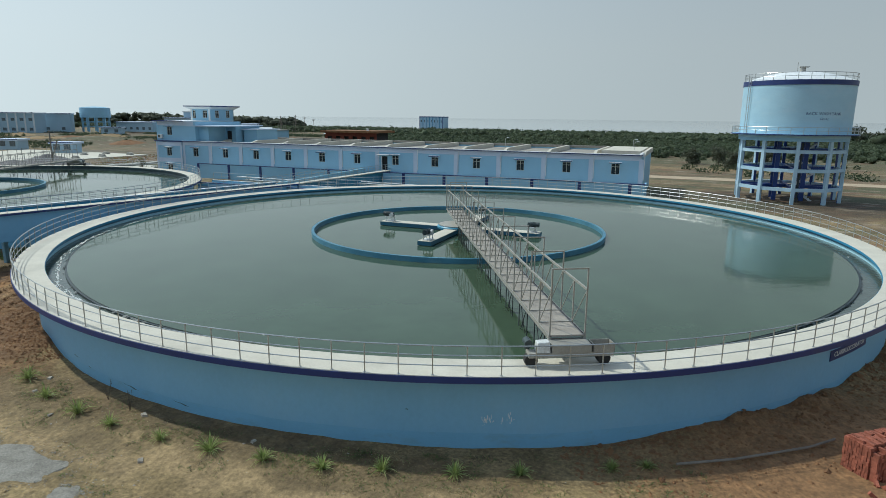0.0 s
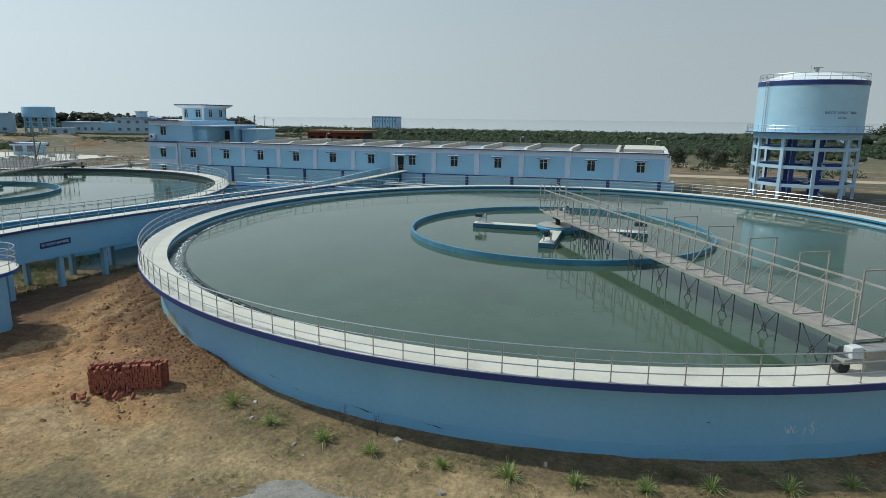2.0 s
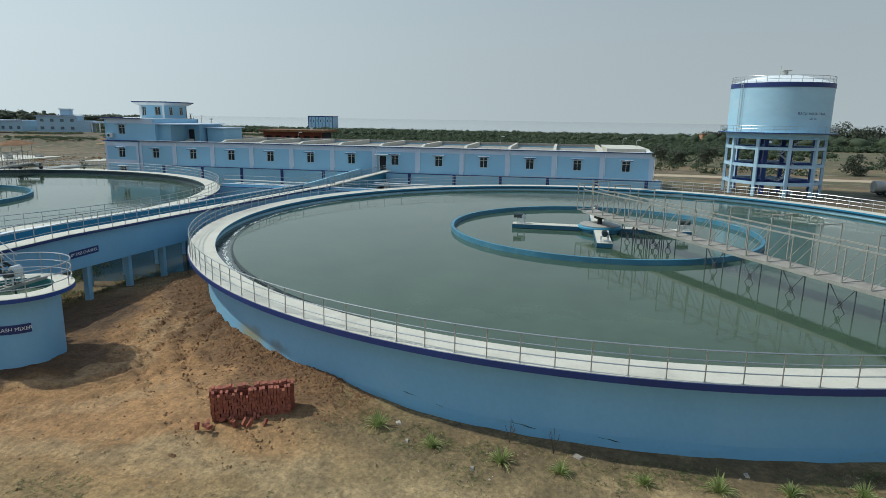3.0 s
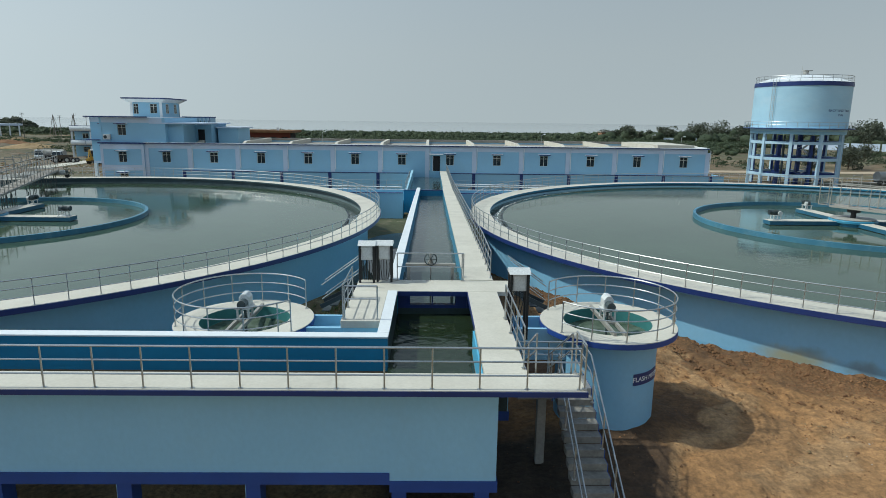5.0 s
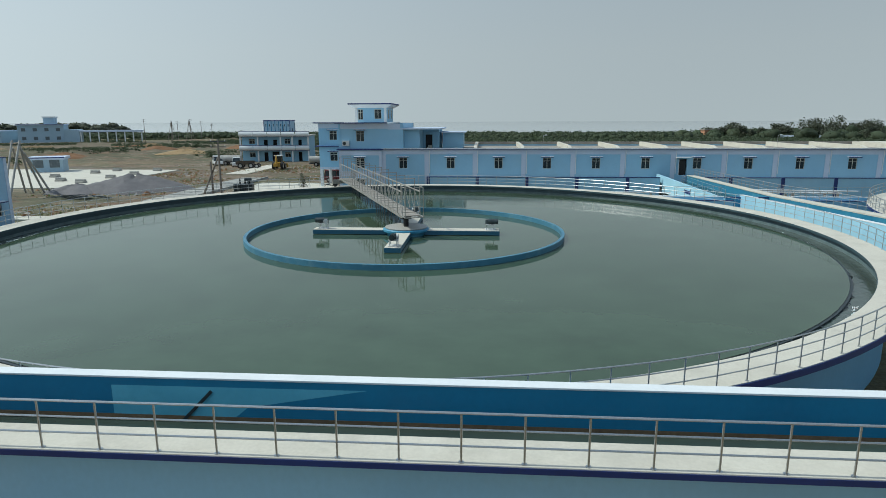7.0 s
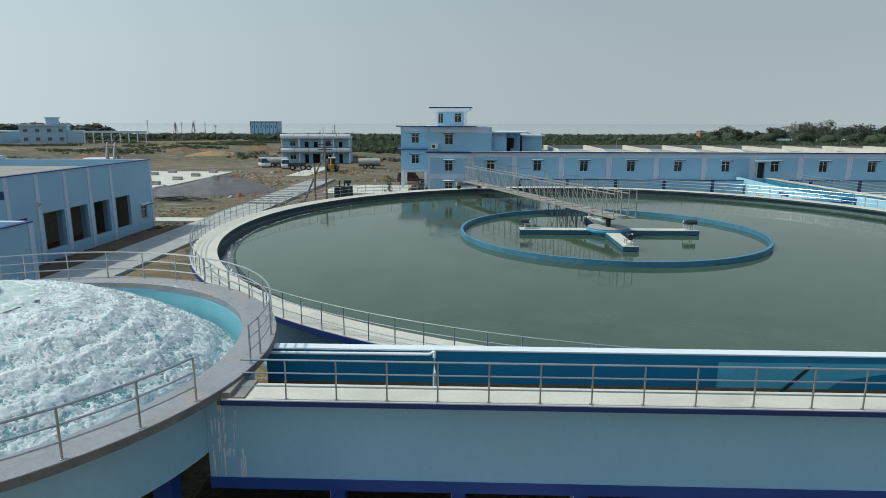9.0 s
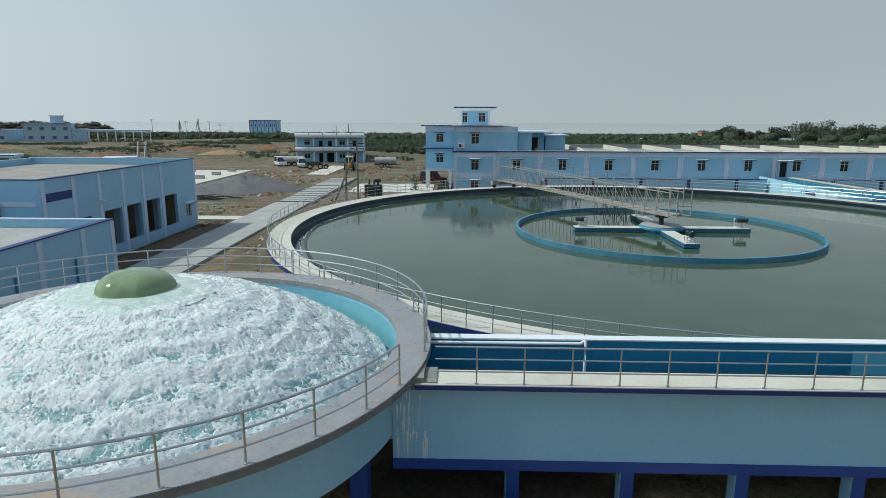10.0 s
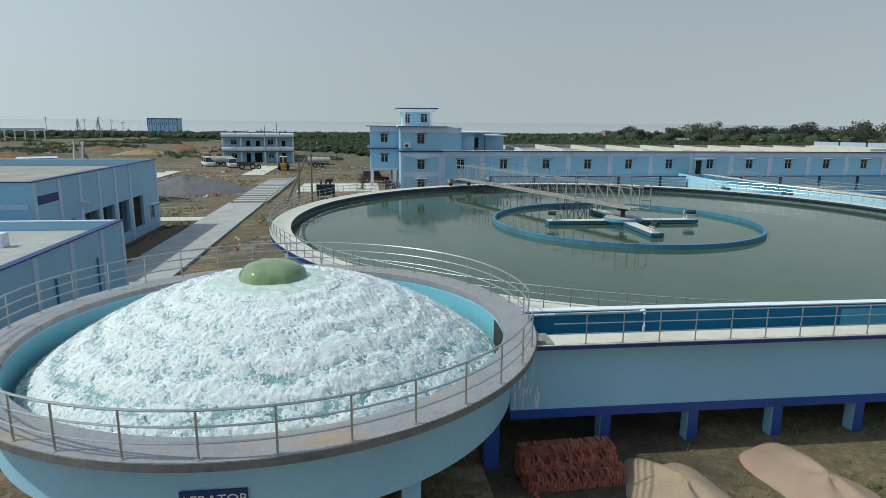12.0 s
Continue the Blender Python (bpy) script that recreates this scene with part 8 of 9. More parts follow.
def heap(name, label, x, y, rx, ry, h, material, rough=0.12, turn=0.0, n=44, seed=0.0):
    bm = bmk()
    rows = []
    for j in range(15):
        r = j / 14
        ring = []
        for i in range(n):
            a = math.tau * i / n
            k = 1 + 0.14 * math.sin(2 * a + seed) + 0.09 * math.sin(5 * a + 2 * seed)
            px, py = rx * r * math.cos(a) * k, ry * r * math.sin(a) * k
            z = h * (1 - r ** 1.35) * (1 + 0.12 * math.sin(3 * a + seed)) + rough * h * noise.fractal(Vector((px, py, seed)) * 1.1, 1, 2, 4) * (1 - r * 0.7)
            ring.append(bm.verts.new((px, py, z - 0.12 * (j == 14))))
        rows.append(ring)
    for j in range(14):
        for i in range(n):
            a, b, c_, d = rows[j][i], rows[j][(i + 1) % n], rows[j + 1][(i + 1) % n], rows[j + 1][i]
            if j == 0:
                continue
            bm.faces.new((a, b, c_, d))
    bm.faces.new(rows[1])
    for v in rows[0]:
        bm.verts.remove(v)
    ob = tagged(part(name, bm, material, None, smooth=True), label, "heap")
    ob.matrix_world = pose(x, y, float(ground_z(x, y)) - 0.03, 0, 0, turn)
    return ob


heap("gravel_mound", "broad low heap of dark grey gravel", -115.8, 81.5, 7.5, 6.8, 2.05, M_GRAVEL, 0.2, seed=1)
heap("gravel_mound", "smaller heap of dark grey gravel", -122.0, 78.5, 4.5, 4.0, 1.1, M_GRAVEL, 0.22, seed=3)
heap("sand_mound", "smooth buff sand heap below the channel", -84.0, 7.2, 1.25, 2.3, 0.62, M_SAND, 0.05, seed=2)
heap("sand_mound", "smooth pinkish sand heap below the channel", -80.35, 7.0, 1.4, 2.5, 0.6, surface("pinkish_sand_heap", (0.36, 0.25, 0.18), (0.30, 0.21, 0.15), scale=1.2, fine=22, rough=0.95, bump=0.02, grain=0.08), 0.03, seed=4)
heap("gravel_mound", "thin spread of pale grey gravel", -19.4, 9.6, 2.2, 1.2, 0.12, surface("pale_gravel", (0.30, 0.28, 0.245), (0.19, 0.175, 0.15), scale=2, fine=22, rough=0.9, bump=0.05, grain=0.35), 0.3, seed=5)
heap("gravel_mound", "small spread of pale grey gravel", -16.4, 9.3, 0.6, 0.4, 0.06, surface("pale_gravel_small", (0.30, 0.28, 0.245), (0.19, 0.175, 0.15), scale=2, fine=22, rough=0.9, bump=0.05, grain=0.35), 0.3, seed=6)
heap("soil_mound", "long mound of brown soil beside the pump house", -108.75, 43.0, 1.05, 13.5, 0.5, M_DUGSOIL, 0.45, seed=7)


# ---- brick stacks ----
def rough_block(w, d, h, rnd, k=0.006):
    bm = bmk()
    box(bm, -w / 2, w / 2, -d / 2, d / 2, 0, h)
    for v in bm.verts:
        v.co += Vector((rnd.uniform(-k, k), rnd.uniform(-k, k), rnd.uniform(-k, k)))
    return bm


def brick_stack(x, y, turn, length, depth, courses, label, seed, spill=14):
    """Bricks on edge in courses: the face and top rows one by one, the core as one block."""
    rnd = random.Random(seed)
    z0 = float(ground_z(x, y)) - 0.02
    ob = thing("brick_stack", label, "brick stack", "brick stacks", at=pose(x, y, z0, 0, 0, turn))
    meshes = [to_mesh("brick", rough_block(0.075, 0.225, 0.108, rnd), M_BRICK) for _ in range(4)]
    n = int(length / 0.083)
    bm = bmk()
    box(bm, -length / 2 + 0.1, length / 2 - 0.1, 0.12, depth, 0, courses * 0.112 - 0.05)
    part("brick_core", bm, M_BRICK2, ob, "packed bricks inside the stack")
    count = 0
    for c_ in range(courses):
        for i in range(n):
            if count >= 300:
                break
            if (c_ == courses - 1 and rnd.random() < 0.5) or (c_ == courses - 2 and rnd.random() < 0.12):
                continue
            shared("brick", rnd.choice(meshes), ob, pose(-length / 2 + 0.083 * (i + 0.5) + rnd.uniform(-0.012, 0.012), rnd.uniform(-0.02, 0.03), c_ * 0.112, 0, 0, rnd.uniform(-5, 5)))
            count += 1
    # the rest of the visible rows, joined
    bm = bmk()
    for c_ in range(courses):
        for side in (-1, 1):
            for j in range(int(depth / 0.083)):
                px, py = side * (length / 2 - 0.06) + rnd.uniform(-0.015, 0.015), 0.16 + 0.083 * j
                m = pose(px, py, c_ * 0.112, 0, 0, 90 + rnd.uniform(-5, 5))
                vs = box(bm, -0.037, 0.037, -0.11, 0.11, 0, 0.108)
                bmesh.ops.transform(bm, matrix=m, verts=vs)
        if c_ == 0 or count >= 300:
            for i in range(n):
                if c_ * n + i < 300:
                    continue
                m = pose(-length / 2 + 0.083 * (i + 0.5), rnd.uniform(-0.02, 0.03), c_ * 0.112, 0, 0, rnd.uniform(-5, 5))
                vs = box(bm, -0.037, 0.037, -0.11, 0.11, 0, 0.108)
                bmesh.ops.transform(bm, matrix=m, verts=vs)
    top = courses * 0.112 - 0.06
    for i in range(n):
        for j in range(int(depth / 0.235)):
            if rnd.random() < 0.12:
                continue
            m = pose(-length / 2 + 0.083 * (i + 0.5), 0.28 + 0.235 * j, top + rnd.uniform(-0.02, 0.03), rnd.uniform(-4, 4), rnd.uniform(-4, 4), rnd.uniform(-8, 8))
            vs = box(bm, -0.037, 0.037, -0.11, 0.11, 0, 0.108)
            bmesh.ops.transform(bm, matrix=m, verts=vs)
    tagged(part("side_bricks", bm, M_BRICK, ob), kind="stuff")
    for i in range(spill):
        bx, by = rnd.uniform(-length * 0.8, length * 0.2), -0.14 - 0.5 * rnd.random() ** 1.5
        shared("brick", rnd.choice(meshes), ob, pose(bx, by, 0.02, rnd.uniform(-80, 80), 0, rnd.uniform(0, 180)))
    return ob


brick_stack(-27.8, 12.95, 27, 2.4, 0.34, 8, "narrow collapsing stack of red bricks on bare soil", 1, 16)
brick_stack(4.9, 19.2, 40, 2.4, 0.9, 9, "stack of red bricks near the tank bank", 2, 6)
brick_stack(-86.45, 8.05, 2, 2.6, 0.3, 4, "low tier of dull red bricks under the channel", 3, 3)
brick_stack(-86.5, 8.44, 2, 2.5, 0.5, 7, "upper tier of dull red bricks under the channel", 4, 0)


# ---- leafy tufts along the tank ----
def tuft_mesh(seed, blades=78, size=0.5):
    rnd = random.Random(seed)
    bm = bmk()
    for i in range(blades):
        a = rnd.uniform(0, math.tau)
        lean = rnd.uniform(0.2, 1.12)
        l = size * rnd.uniform(0.75, 1.15)
        w = rnd.uniform(0.012, 0.022)
        d = Vector((math.cos(a), math.sin(a), 0))
        s = Vector((-math.sin(a), math.cos(a), 0))
        prev = None
        for k in range(5):
            u = k / 4
            p = d * (l * (0.05 + lean * (u ** 1.2) * 0.85)) + Vector((0, 0, l * (u * (1.15 - 0.55 * lean) - 0.45 * lean * u * u * u)))
            ww = w * (1 - u) ** 0.6 if k < 4 else 0.002
            cur = [bm.verts.new(p - s * ww), bm.verts.new(p + Vector((0, 0, -0.006))), bm.verts.new(p + s * ww)]
            if prev:
                bm.faces.new((prev[0], prev[1], cur[1], cur[0]))
                bm.faces.new((prev[1], prev[2], cur[2], cur[1]))
            prev = cur
    return to_mesh("leafy_tuft", bm, M_LEAF, fix=False)


tufts = [tuft_mesh(20 + k) for k in range(4)]
spots = [(-23.95, 13.48), (-22.1, 12.8), (-20.05, 12.44), (-18.4, 12.3), (-16.2, 12.25), (-14.3, 12.3), (-12.5, 12.5), (-10.65, 12.8), (-9.0, 13.35), (-7.0, 13.95), (-5.3, 14.7), (-2.95, 16.15), (-2.0, 16.6)]
for k, (x, y) in enumerate(spots):
    ob = new("leafy_tuft", tufts[k % 4])
    s = random.uniform(0.8, 1.25) if k < 11 else 0.8
    ob.matrix_world = pose(x, y, float(ground_z(x, y)) - 0.03, 0, 0, random.uniform(0, 360)) @ Matrix.Diagonal((s, s, s, 1))
    tagged(ob, "bright green strap-leaved plant in bare earth", "plant", "tank border plants")


# ---- weeds, clods and stones ----
def scatter_blades(name, label, category, material, n, place, h=(0.1, 0.3), w=0.012, per=7, seed=0, lift=1.0):
    """Small upright tufts, all in one mesh."""
    rnd = random.Random(seed)
    V, F = [], []
    for i in range(n):
        p = place(rnd)
        if p is None:
            continue
        x, y = p
        z = float(ground_z(x, y)) - 0.02
        for b in range(per):
            a = rnd.uniform(0, math.tau)
            hh = rnd.uniform(*h)
            o = hh * rnd.uniform(0.5, 1.6)
            bx, by = x + rnd.uniform(-0.12, 0.12), y + rnd.uniform(-0.12, 0.12)
            k = len(V)
            V += [(bx - w * math.sin(a), by + w * math.cos(a), z + 0.02), (bx + w * math.sin(a), by - w * math.cos(a), z + 0.02), (bx + o * math.cos(a), by + o * math.sin(a), z + 0.02 + hh * lift)]
            F.append((k, k + 1, k + 2))
    me = bpy.data.meshes.new(name)
    me.from_pydata(V, [], F)
    me.materials.append(material)
    return tagged(new(name, me), label, category, kind="stuff")


def outside_tanks(x, y, pad=25.0):
    return all(math.hypot(x - c[0], y - c[1]) > pad for c in TANKS) and math.hypot(x - AER[0], y - AER[1]) > 7.5


def verge(rnd):
    x, y = rnd.uniform(-34, 8), rnd.uniform(4, 16)
    if not outside_tanks(x, y) or abs(y - 11.1) < 0.6 + rnd.random() or (x < -26 and y > 9.5):
        return None
    if noise.noise(Vector((x * 0.35, y * 0.5, 0))) < rnd.uniform(-0.2, 0.5):
        return None
    return x, y


def hollow_spot(rnd):
    x, y = rnd.uniform(-57, -43), rnd.uniform(14, 34)
    return (x, y) if outside_tanks(x, y, 24.8) and noise.noise(Vector((x * 0.3, y * 0.3, 3))) > rnd.uniform(-0.3, 0.3) else None


def under_channel(rnd):
    x, y = rnd.uniform(-84, -48), rnd.uniform(2.5, 11)
    return (x, y) if noise.noise(Vector((x * 0.4, y * 0.4, 5))) > rnd.uniform(-0.1, 0.5) else None


def yard(rnd):
    x, y = rnd.uniform(-135, -92), rnd.uniform(28, 128)
    if not outside_tanks(x, y, 26) or (-109 < x < -102.8 and y < 100) or (x < -104 and y < 56) or (-141 < x < -125 and 83 < y < 115) or (-102 < x < -89.5 and 79 < y < 97):
        return None
    return (x, y) if noise.noise(Vector((x * 0.12, y * 0.12, 9))) > rnd.uniform(-0.1, 0.4) else None


scatter_blades("dry_weeds", "sparse dry weeds on the verge", "weeds", M_DRYGRASS, 12000, verge, (0.03, 0.1), 0.016, 7, 1, 0.35)
scatter_blades("green_weeds", "low green weeds on the verge", "weeds", M_GRASS, 8000, verge, (0.03, 0.09), 0.016, 7, 2, 0.35)


def border_spot(rnd):
    """Rank little patches on the strip between the track and the tank."""
    x = rnd.uniform(-23, 4)
    d = 25.0 + rnd.expovariate(0.9)
    y = C1[1] - math.sqrt(max(0.0, d * d - (x - C1[0]) ** 2))
    return (x, y) if y < 17 and noise.noise(Vector((x * 0.8, y * 0.9, 31))) > rnd.uniform(0.0, 0.45) else None


scatter_blades("dry_weeds", "brown dead weeds along the tank foot", "weeds", M_BARK, 1400, border_spot, (0.04, 0.14), 0.008, 6, 41, 0.6)
scatter_blades("green_weeds", "dull green weeds along the tank foot", "weeds", M_GRASS, 3500, border_spot, (0.03, 0.11), 0.012, 7, 42, 0.5)
scatter_blades("marsh_grass", "rank green grass in the hollow", "grass", M_GRASS, 3000, hollow_spot, (0.1, 0.4), 0.014, 7, 3)
scatter_blades("marsh_grass", "dry straw grass in the hollow", "grass", M_DRYGRASS, 1500, hollow_spot, (0.1, 0.35), 0.014, 6, 4)
scatter_blades("dry_weeds", "dry weeds near the channel piers", "weeds", M_DRYGRASS, 4000, under_channel, (0.05, 0.22), 0.013, 6, 5)
scatter_blades("green_weeds", "green weeds near the channel piers", "weeds", M_GRASS, 6000, under_channel, (0.04, 0.16), 0.014, 8, 15)
scatter_blades("dry_weeds", "dry weeds over the yard", "weeds", M_DRYGRASS, 6000, yard, (0.1, 0.3), 0.03, 6, 6)
scatter_blades("green_weeds", "green weeds over the yard", "weeds", M_GRASS, 3500, yard, (0.1, 0.32), 0.035, 6, 7)


def scatter_lumps(name, label, category, material, n, place, size=(0.02, 0.09), seed=0):
    """Irregular six-sided lumps lying on the ground, in one mesh."""
    rnd = random.Random(seed)
    V, F = [], []
    shape = ((0, 0, 1), (1, 0, 0), (0, 1, 0), (-1, 0, 0), (0, -1, 0), (0.5, 0.5, 0.6), (-0.5, -0.5, 0.6))
    tri = ((0, 1, 5), (0, 5, 2), (5, 1, 2), (0, 2, 3), (0, 3, 6), (0, 6, 4), (6, 3, 4), (0, 4, 1))
    for i in range(n):
        p = place(rnd)
        if p is None:
            continue
        x, y = p
        z = float(ground_z(x, y)) - 0.01
        s = rnd.uniform(*size) * (2.0 if rnd.random() < 0.06 else 1.0)
        a = rnd.uniform(0, math.tau)
        k = len(V)
        for sx, sy, sz in shape:
            q = s * rnd.uniform(0.7, 1.3)
            V.append((x + q * (sx * math.cos(a) - sy * math.sin(a)), y + q * (sx * math.sin(a) + sy * math.cos(a)), z + 0.75 * q * sz))
        F += [tuple(k + i for i in t) for t in tri]
    me = bpy.data.meshes.new(name)
    me.from_pydata(V, [], F)
    me.materials.append(material)
    return tagged(new(name, me), label, category, kind="stuff")


def bank_spot(rnd):
    a = radians(rnd.uniform(-172, -110))
    r = 24.5 + rnd.expovariate(0.75)
    return C1[0] + r * math.cos(a), C1[1] + r * math.sin(a)


def bank_east(rnd):
    a = radians(rnd.uniform(-62, -15))
    r = 24.5 + rnd.expovariate(0.8)
    return C1[0] + r * math.cos(a), C1[1] + r * math.sin(a)


def spoil_spot(rnd):
    x, y = rnd.gauss(-35, 4.5), rnd.gauss(16, 4)
    return (x, y) if outside_tanks(x, y) and math.hypot(x + 38.7, y - 16.4) > 1.8 else None


def track_spot(rnd):
    x, y = rnd.uniform(-34, 8), rnd.uniform(4, 15)
    return (x, y) if outside_tanks(x, y) else None


scatter_lumps("soil_clods", "loose red-brown clods on the soil bank", "clods", M_SOIL, 11000, bank_spot, (0.014, 0.06), 1)
scatter_lumps("soil_clods", "loose brown clods on the east bank", "clods", M_SOIL, 2600, bank_east, (0.02, 0.08), 2)
scatter_lumps("soil_clods", "loose clods over the churned soil", "clods", M_SOIL, 5000, spoil_spot, (0.006, 0.024), 3)
scatter_lumps("pebbles", "scattered pale pebbles and brick chips", "pebbles", M_STONE, 1500, track_spot, (0.008, 0.03), 4)
def gravel_spot(rnd):
    return (rnd.gauss(-19.4, 1.6), rnd.gauss(9.6, 0.7)) if rnd.random() < 0.8 else (rnd.gauss(-16.4, 0.5), rnd.gauss(9.3, 0.35))


scatter_lumps("gravel", "loose grey gravel round the spread heap", "gravel", surface("grey_gravel_stone", (0.31, 0.29, 0.255), (0.22, 0.205, 0.18), scale=5, fine=30, rough=0.9, bump=0, island=0.35), 7000, gravel_spot, (0.006, 0.02), 14)
M_CRUMB = surface("dry_earth_crumb", (0.30, 0.21, 0.11), (0.20, 0.135, 0.065), scale=2, fine=12, rough=0.95, bump=0, island=0.3)


def crumb_spot(rnd):
    x, y = rnd.uniform(-36, 8), 4 + 13 * rnd.random()
    if not outside_tanks(x, y, 24.6) or noise.noise(Vector((x * 0.5, y * 0.6, 21))) < rnd.uniform(-0.3, 0.35):
        return None
    return x, y


scatter_lumps("earth_crumbs", "crumbled dry earth over the verge", "earth", M_CRUMB, 16000, crumb_spot, (0.008, 0.035), 24)
scatter_lumps("rubble", "rubble and pale stones in the yard", "rubble", M_STONE, 5200, yard, (0.04, 0.24), 5)
scatter_lumps("soil_clods", "brown clods over the yard", "clods", M_SOIL, 4200, yard, (0.05, 0.3), 15)
def dug_spot(rnd):
    return rnd.uniform(-110.3, -107.75), rnd.uniform(24, 55)


scatter_lumps("soil_clods", "dark clods along the pump house", "clods", M_DUGSOIL, 1600, dug_spot, (0.04, 0.16), 51)
scatter_lumps("rubble", "stones and mud lumps in the hollow", "rubble", M_SOIL, 900, hollow_spot, (0.03, 0.14), 6)
for x, y, s in ((-23.4, 13.9, 0.13), (-22.9, 12.95, 0.1), (-17.9, 13.2, 0.16), (-20.8, 12.0, 0.1), (-15.9, 11.2, 0.15), (-13.4, 13.2, 0.1)):
    bm = bmk()
    hexa(bm, [(-s, -s * 0.6, 0), (s, -s * 0.5, 0), (s * 0.9, s * 0.6, 0), (-s * 0.8, s * 0.5, 0)], [(-s * 0.8, -s * 0.5, 0.05), (s * 0.8, -s * 0.4, 0.06), (s * 0.7, s * 0.5, 0.05), (-s * 0.7, s * 0.4, 0.07)])
    ob = tagged(part("stone_slab", bm, M_STONE, None), "pale flat stone lying on the verge", "stone", "verge stones")
    ob.matrix_world = pose(x, y, float(ground_z(x, y)) - 0.01, 0, 0, s * 900)
bm = bmk()
tube(bm, [(-1.2, 17.0, 0.42), (0.4, 17.9, 0.46), (2.6, 19.6, 0.45), (3.4, 20.4, 0.48)], 0.04, 7)
tagged(part("fallen_pole", bm, M_WOODPOLE, None, smooth=True), "long thin pole lying on the soil", "pole")
# dead stalks by the tank wall
rnd = random.Random(8)
for x, y in ((-19.9, 13.5), (-18.6, 13.25)):
    bm = bmk()
    for i in range(9):
        a = rnd.uniform(0, math.tau)
        tube(bm, [(0, 0, 0), (0.06 * math.cos(a), 0.06 * math.sin(a), 0.3), (0.16 * math.cos(a), 0.16 * math.sin(a), rnd.uniform(0.4, 0.75))], 0.006, 4)
    ob = tagged(part("dead_stalk", bm, M_BARK, None), "thin dead brown stalks beside the wall", "plant", "dead stalks")
    ob.matrix_world = pose(x, y, float(ground_z(x, y)) - 0.03)


# ---- poles, generator and vehicles in the yard ----
def power_pole(x, y, h, label, arms=2, lean=0.0, turn=20):
    ob = thing("power_pole", label, "pole", "power poles", at=pose(x, y, float(ground_z(x, y)), lean, 0, turn))
    bm = bmk()
    cyl(bm, 0, 0, -0.2, h, 0.14, 0.09, 10)
    part("shaft", bm, M_WOODPOLE, ob, smooth=True)
    for k in range(arms):
        z = h - 0.35 - 0.6 * k
        one_box("cross_arm", (-0.85, 0.85, -0.05, 0.05, z, z + 0.09), M_DARKSTEEL, ob)
        for sx in (-0.75, 0, 0.75):
            bm = bmk()
            cyl(bm, sx, 0, z + 0.09, z + 0.26, 0.045, 0.03, 8)
            part("insulator", bm, M_BOX, ob)
    return ob


power_pole(-98.2, 69.4, 7.2, "grey power pole with cross arms in the yard")
power_pole(-99.9, 71.0, 4.6, "short leaning pole beside the generator", 0, 6)
power_pole(-101.2, 70.6, 6.0, "leaning strut pole beside the road", 0, 24, 100)
frame_ = thing("pole_frame", "pale concrete poles leaning together on the yard edge", "pole frame")
for (fx, fy), (tx, ty, tz) in (((-124.7, 69.4), (-126.3, 74.0, 7.1)), ((-124.1, 69.5), (-125.3, 74.0, 7.1)), ((-128.4, 77.8), (-126.5, 74.2, 6.2)), ((-127.7, 78.2), (-125.6, 74.2, 6.9)), ((-125.6, 77.6), (-125.5, 74.1, 6.3)), ((-125.0, 78.0), (-125.2, 74.3, 5.6))):
    bm = bmk()
    zf = float(ground_z(fx, fy))
    tube(bm, [(fx, fy, zf - 0.2), ((fx + tx) / 2, (fy + ty) / 2, (zf + tz) / 2), (tx, ty, tz)], 0.13, 8)
    part("pole", bm, M_CONC, frame_, smooth=True)
for z in (5.0, 6.6):
    bm = bmk()
    bar(bm, (-126.6, 73.6, z), (-124.9, 73.6, z), 0.09)
    part("cross_arm", bm, M_DARKSTEEL, frame_)
rnd = random.Random(23)
bm = bmk()
for k in range(34):
    px, py, a = rnd.gauss(-116.8, 1.7), rnd.gauss(71.6, 0.5), rnd.uniform(-0.7, 0.7)
    l = rnd.uniform(0.5, 1.6)
    z = float(ground_z(px, py)) + rnd.uniform(0.03, 0.5)
    bar(bm, (px - l * math.cos(a), py - l * math.sin(a), z), (px + l * math.cos(a), py + l * math.sin(a), z + rnd.uniform(-0.25, 0.25)), rnd.uniform(0.05, 0.16), 0.05)
tagged(part("debris_pile", bm, M_DARKSTEEL, None), "tangled heap of dark scrap bars by the gravel", "debris", kind="stuff")
for x, y, h in ((-232, 292, 11), (-218, 297, 10), (-213, 300, 11), (-222, 299, 9), (-209, 303, 10), (-205, 306, 9)):
    power_pole(x, y, h, "distant power pole on open land", 2, 0, 30)
for x, y in ((-221, 297), (-214, 301)):
    pyl = thing("lattice_mast", "distant thin lattice mast on open land", "mast", "lattice masts", at=pose(x, y, -1.0))
    for sx, sy in ((-1.6, -1.6), (1.6, -1.6), (1.6, 1.6), (-1.6, 1.6)):
        bm = bmk()
        bar(bm, (sx, sy, 0), (0, 0, 10.5), 0.16)
        part("leg", bm, M_WOODPOLE, pyl)
gs = thing("generator_set", "dark generator transformer on a steel skid", "generator", at=pose(-96.8, 72.6, 0.35, 0, 0, 8))
one_box("casing", (-1.1, 1.1, -0.55, 0.55, 0.35, 1.7), M_DARKSTEEL, gs, bevel=0.04)
one_box("conservator", (0.1, 0.95, -0.2, 0.2, 2.0, 2.4), M_DARKSTEEL, gs, "dark oil vessel", 0.1)
one_box("support", (0.45, 0.6, -0.08, 0.08, 1.7, 2.0), M_DARKSTEEL, gs)
bm = bmk()
for k in range(8):
    box(bm, -1.05 + 0.28 * k, -0.95 + 0.28 * k, -0.68, -0.56, 0.45, 1.6)
part("cooling_fins", bm, M_DARKSTEEL, gs)
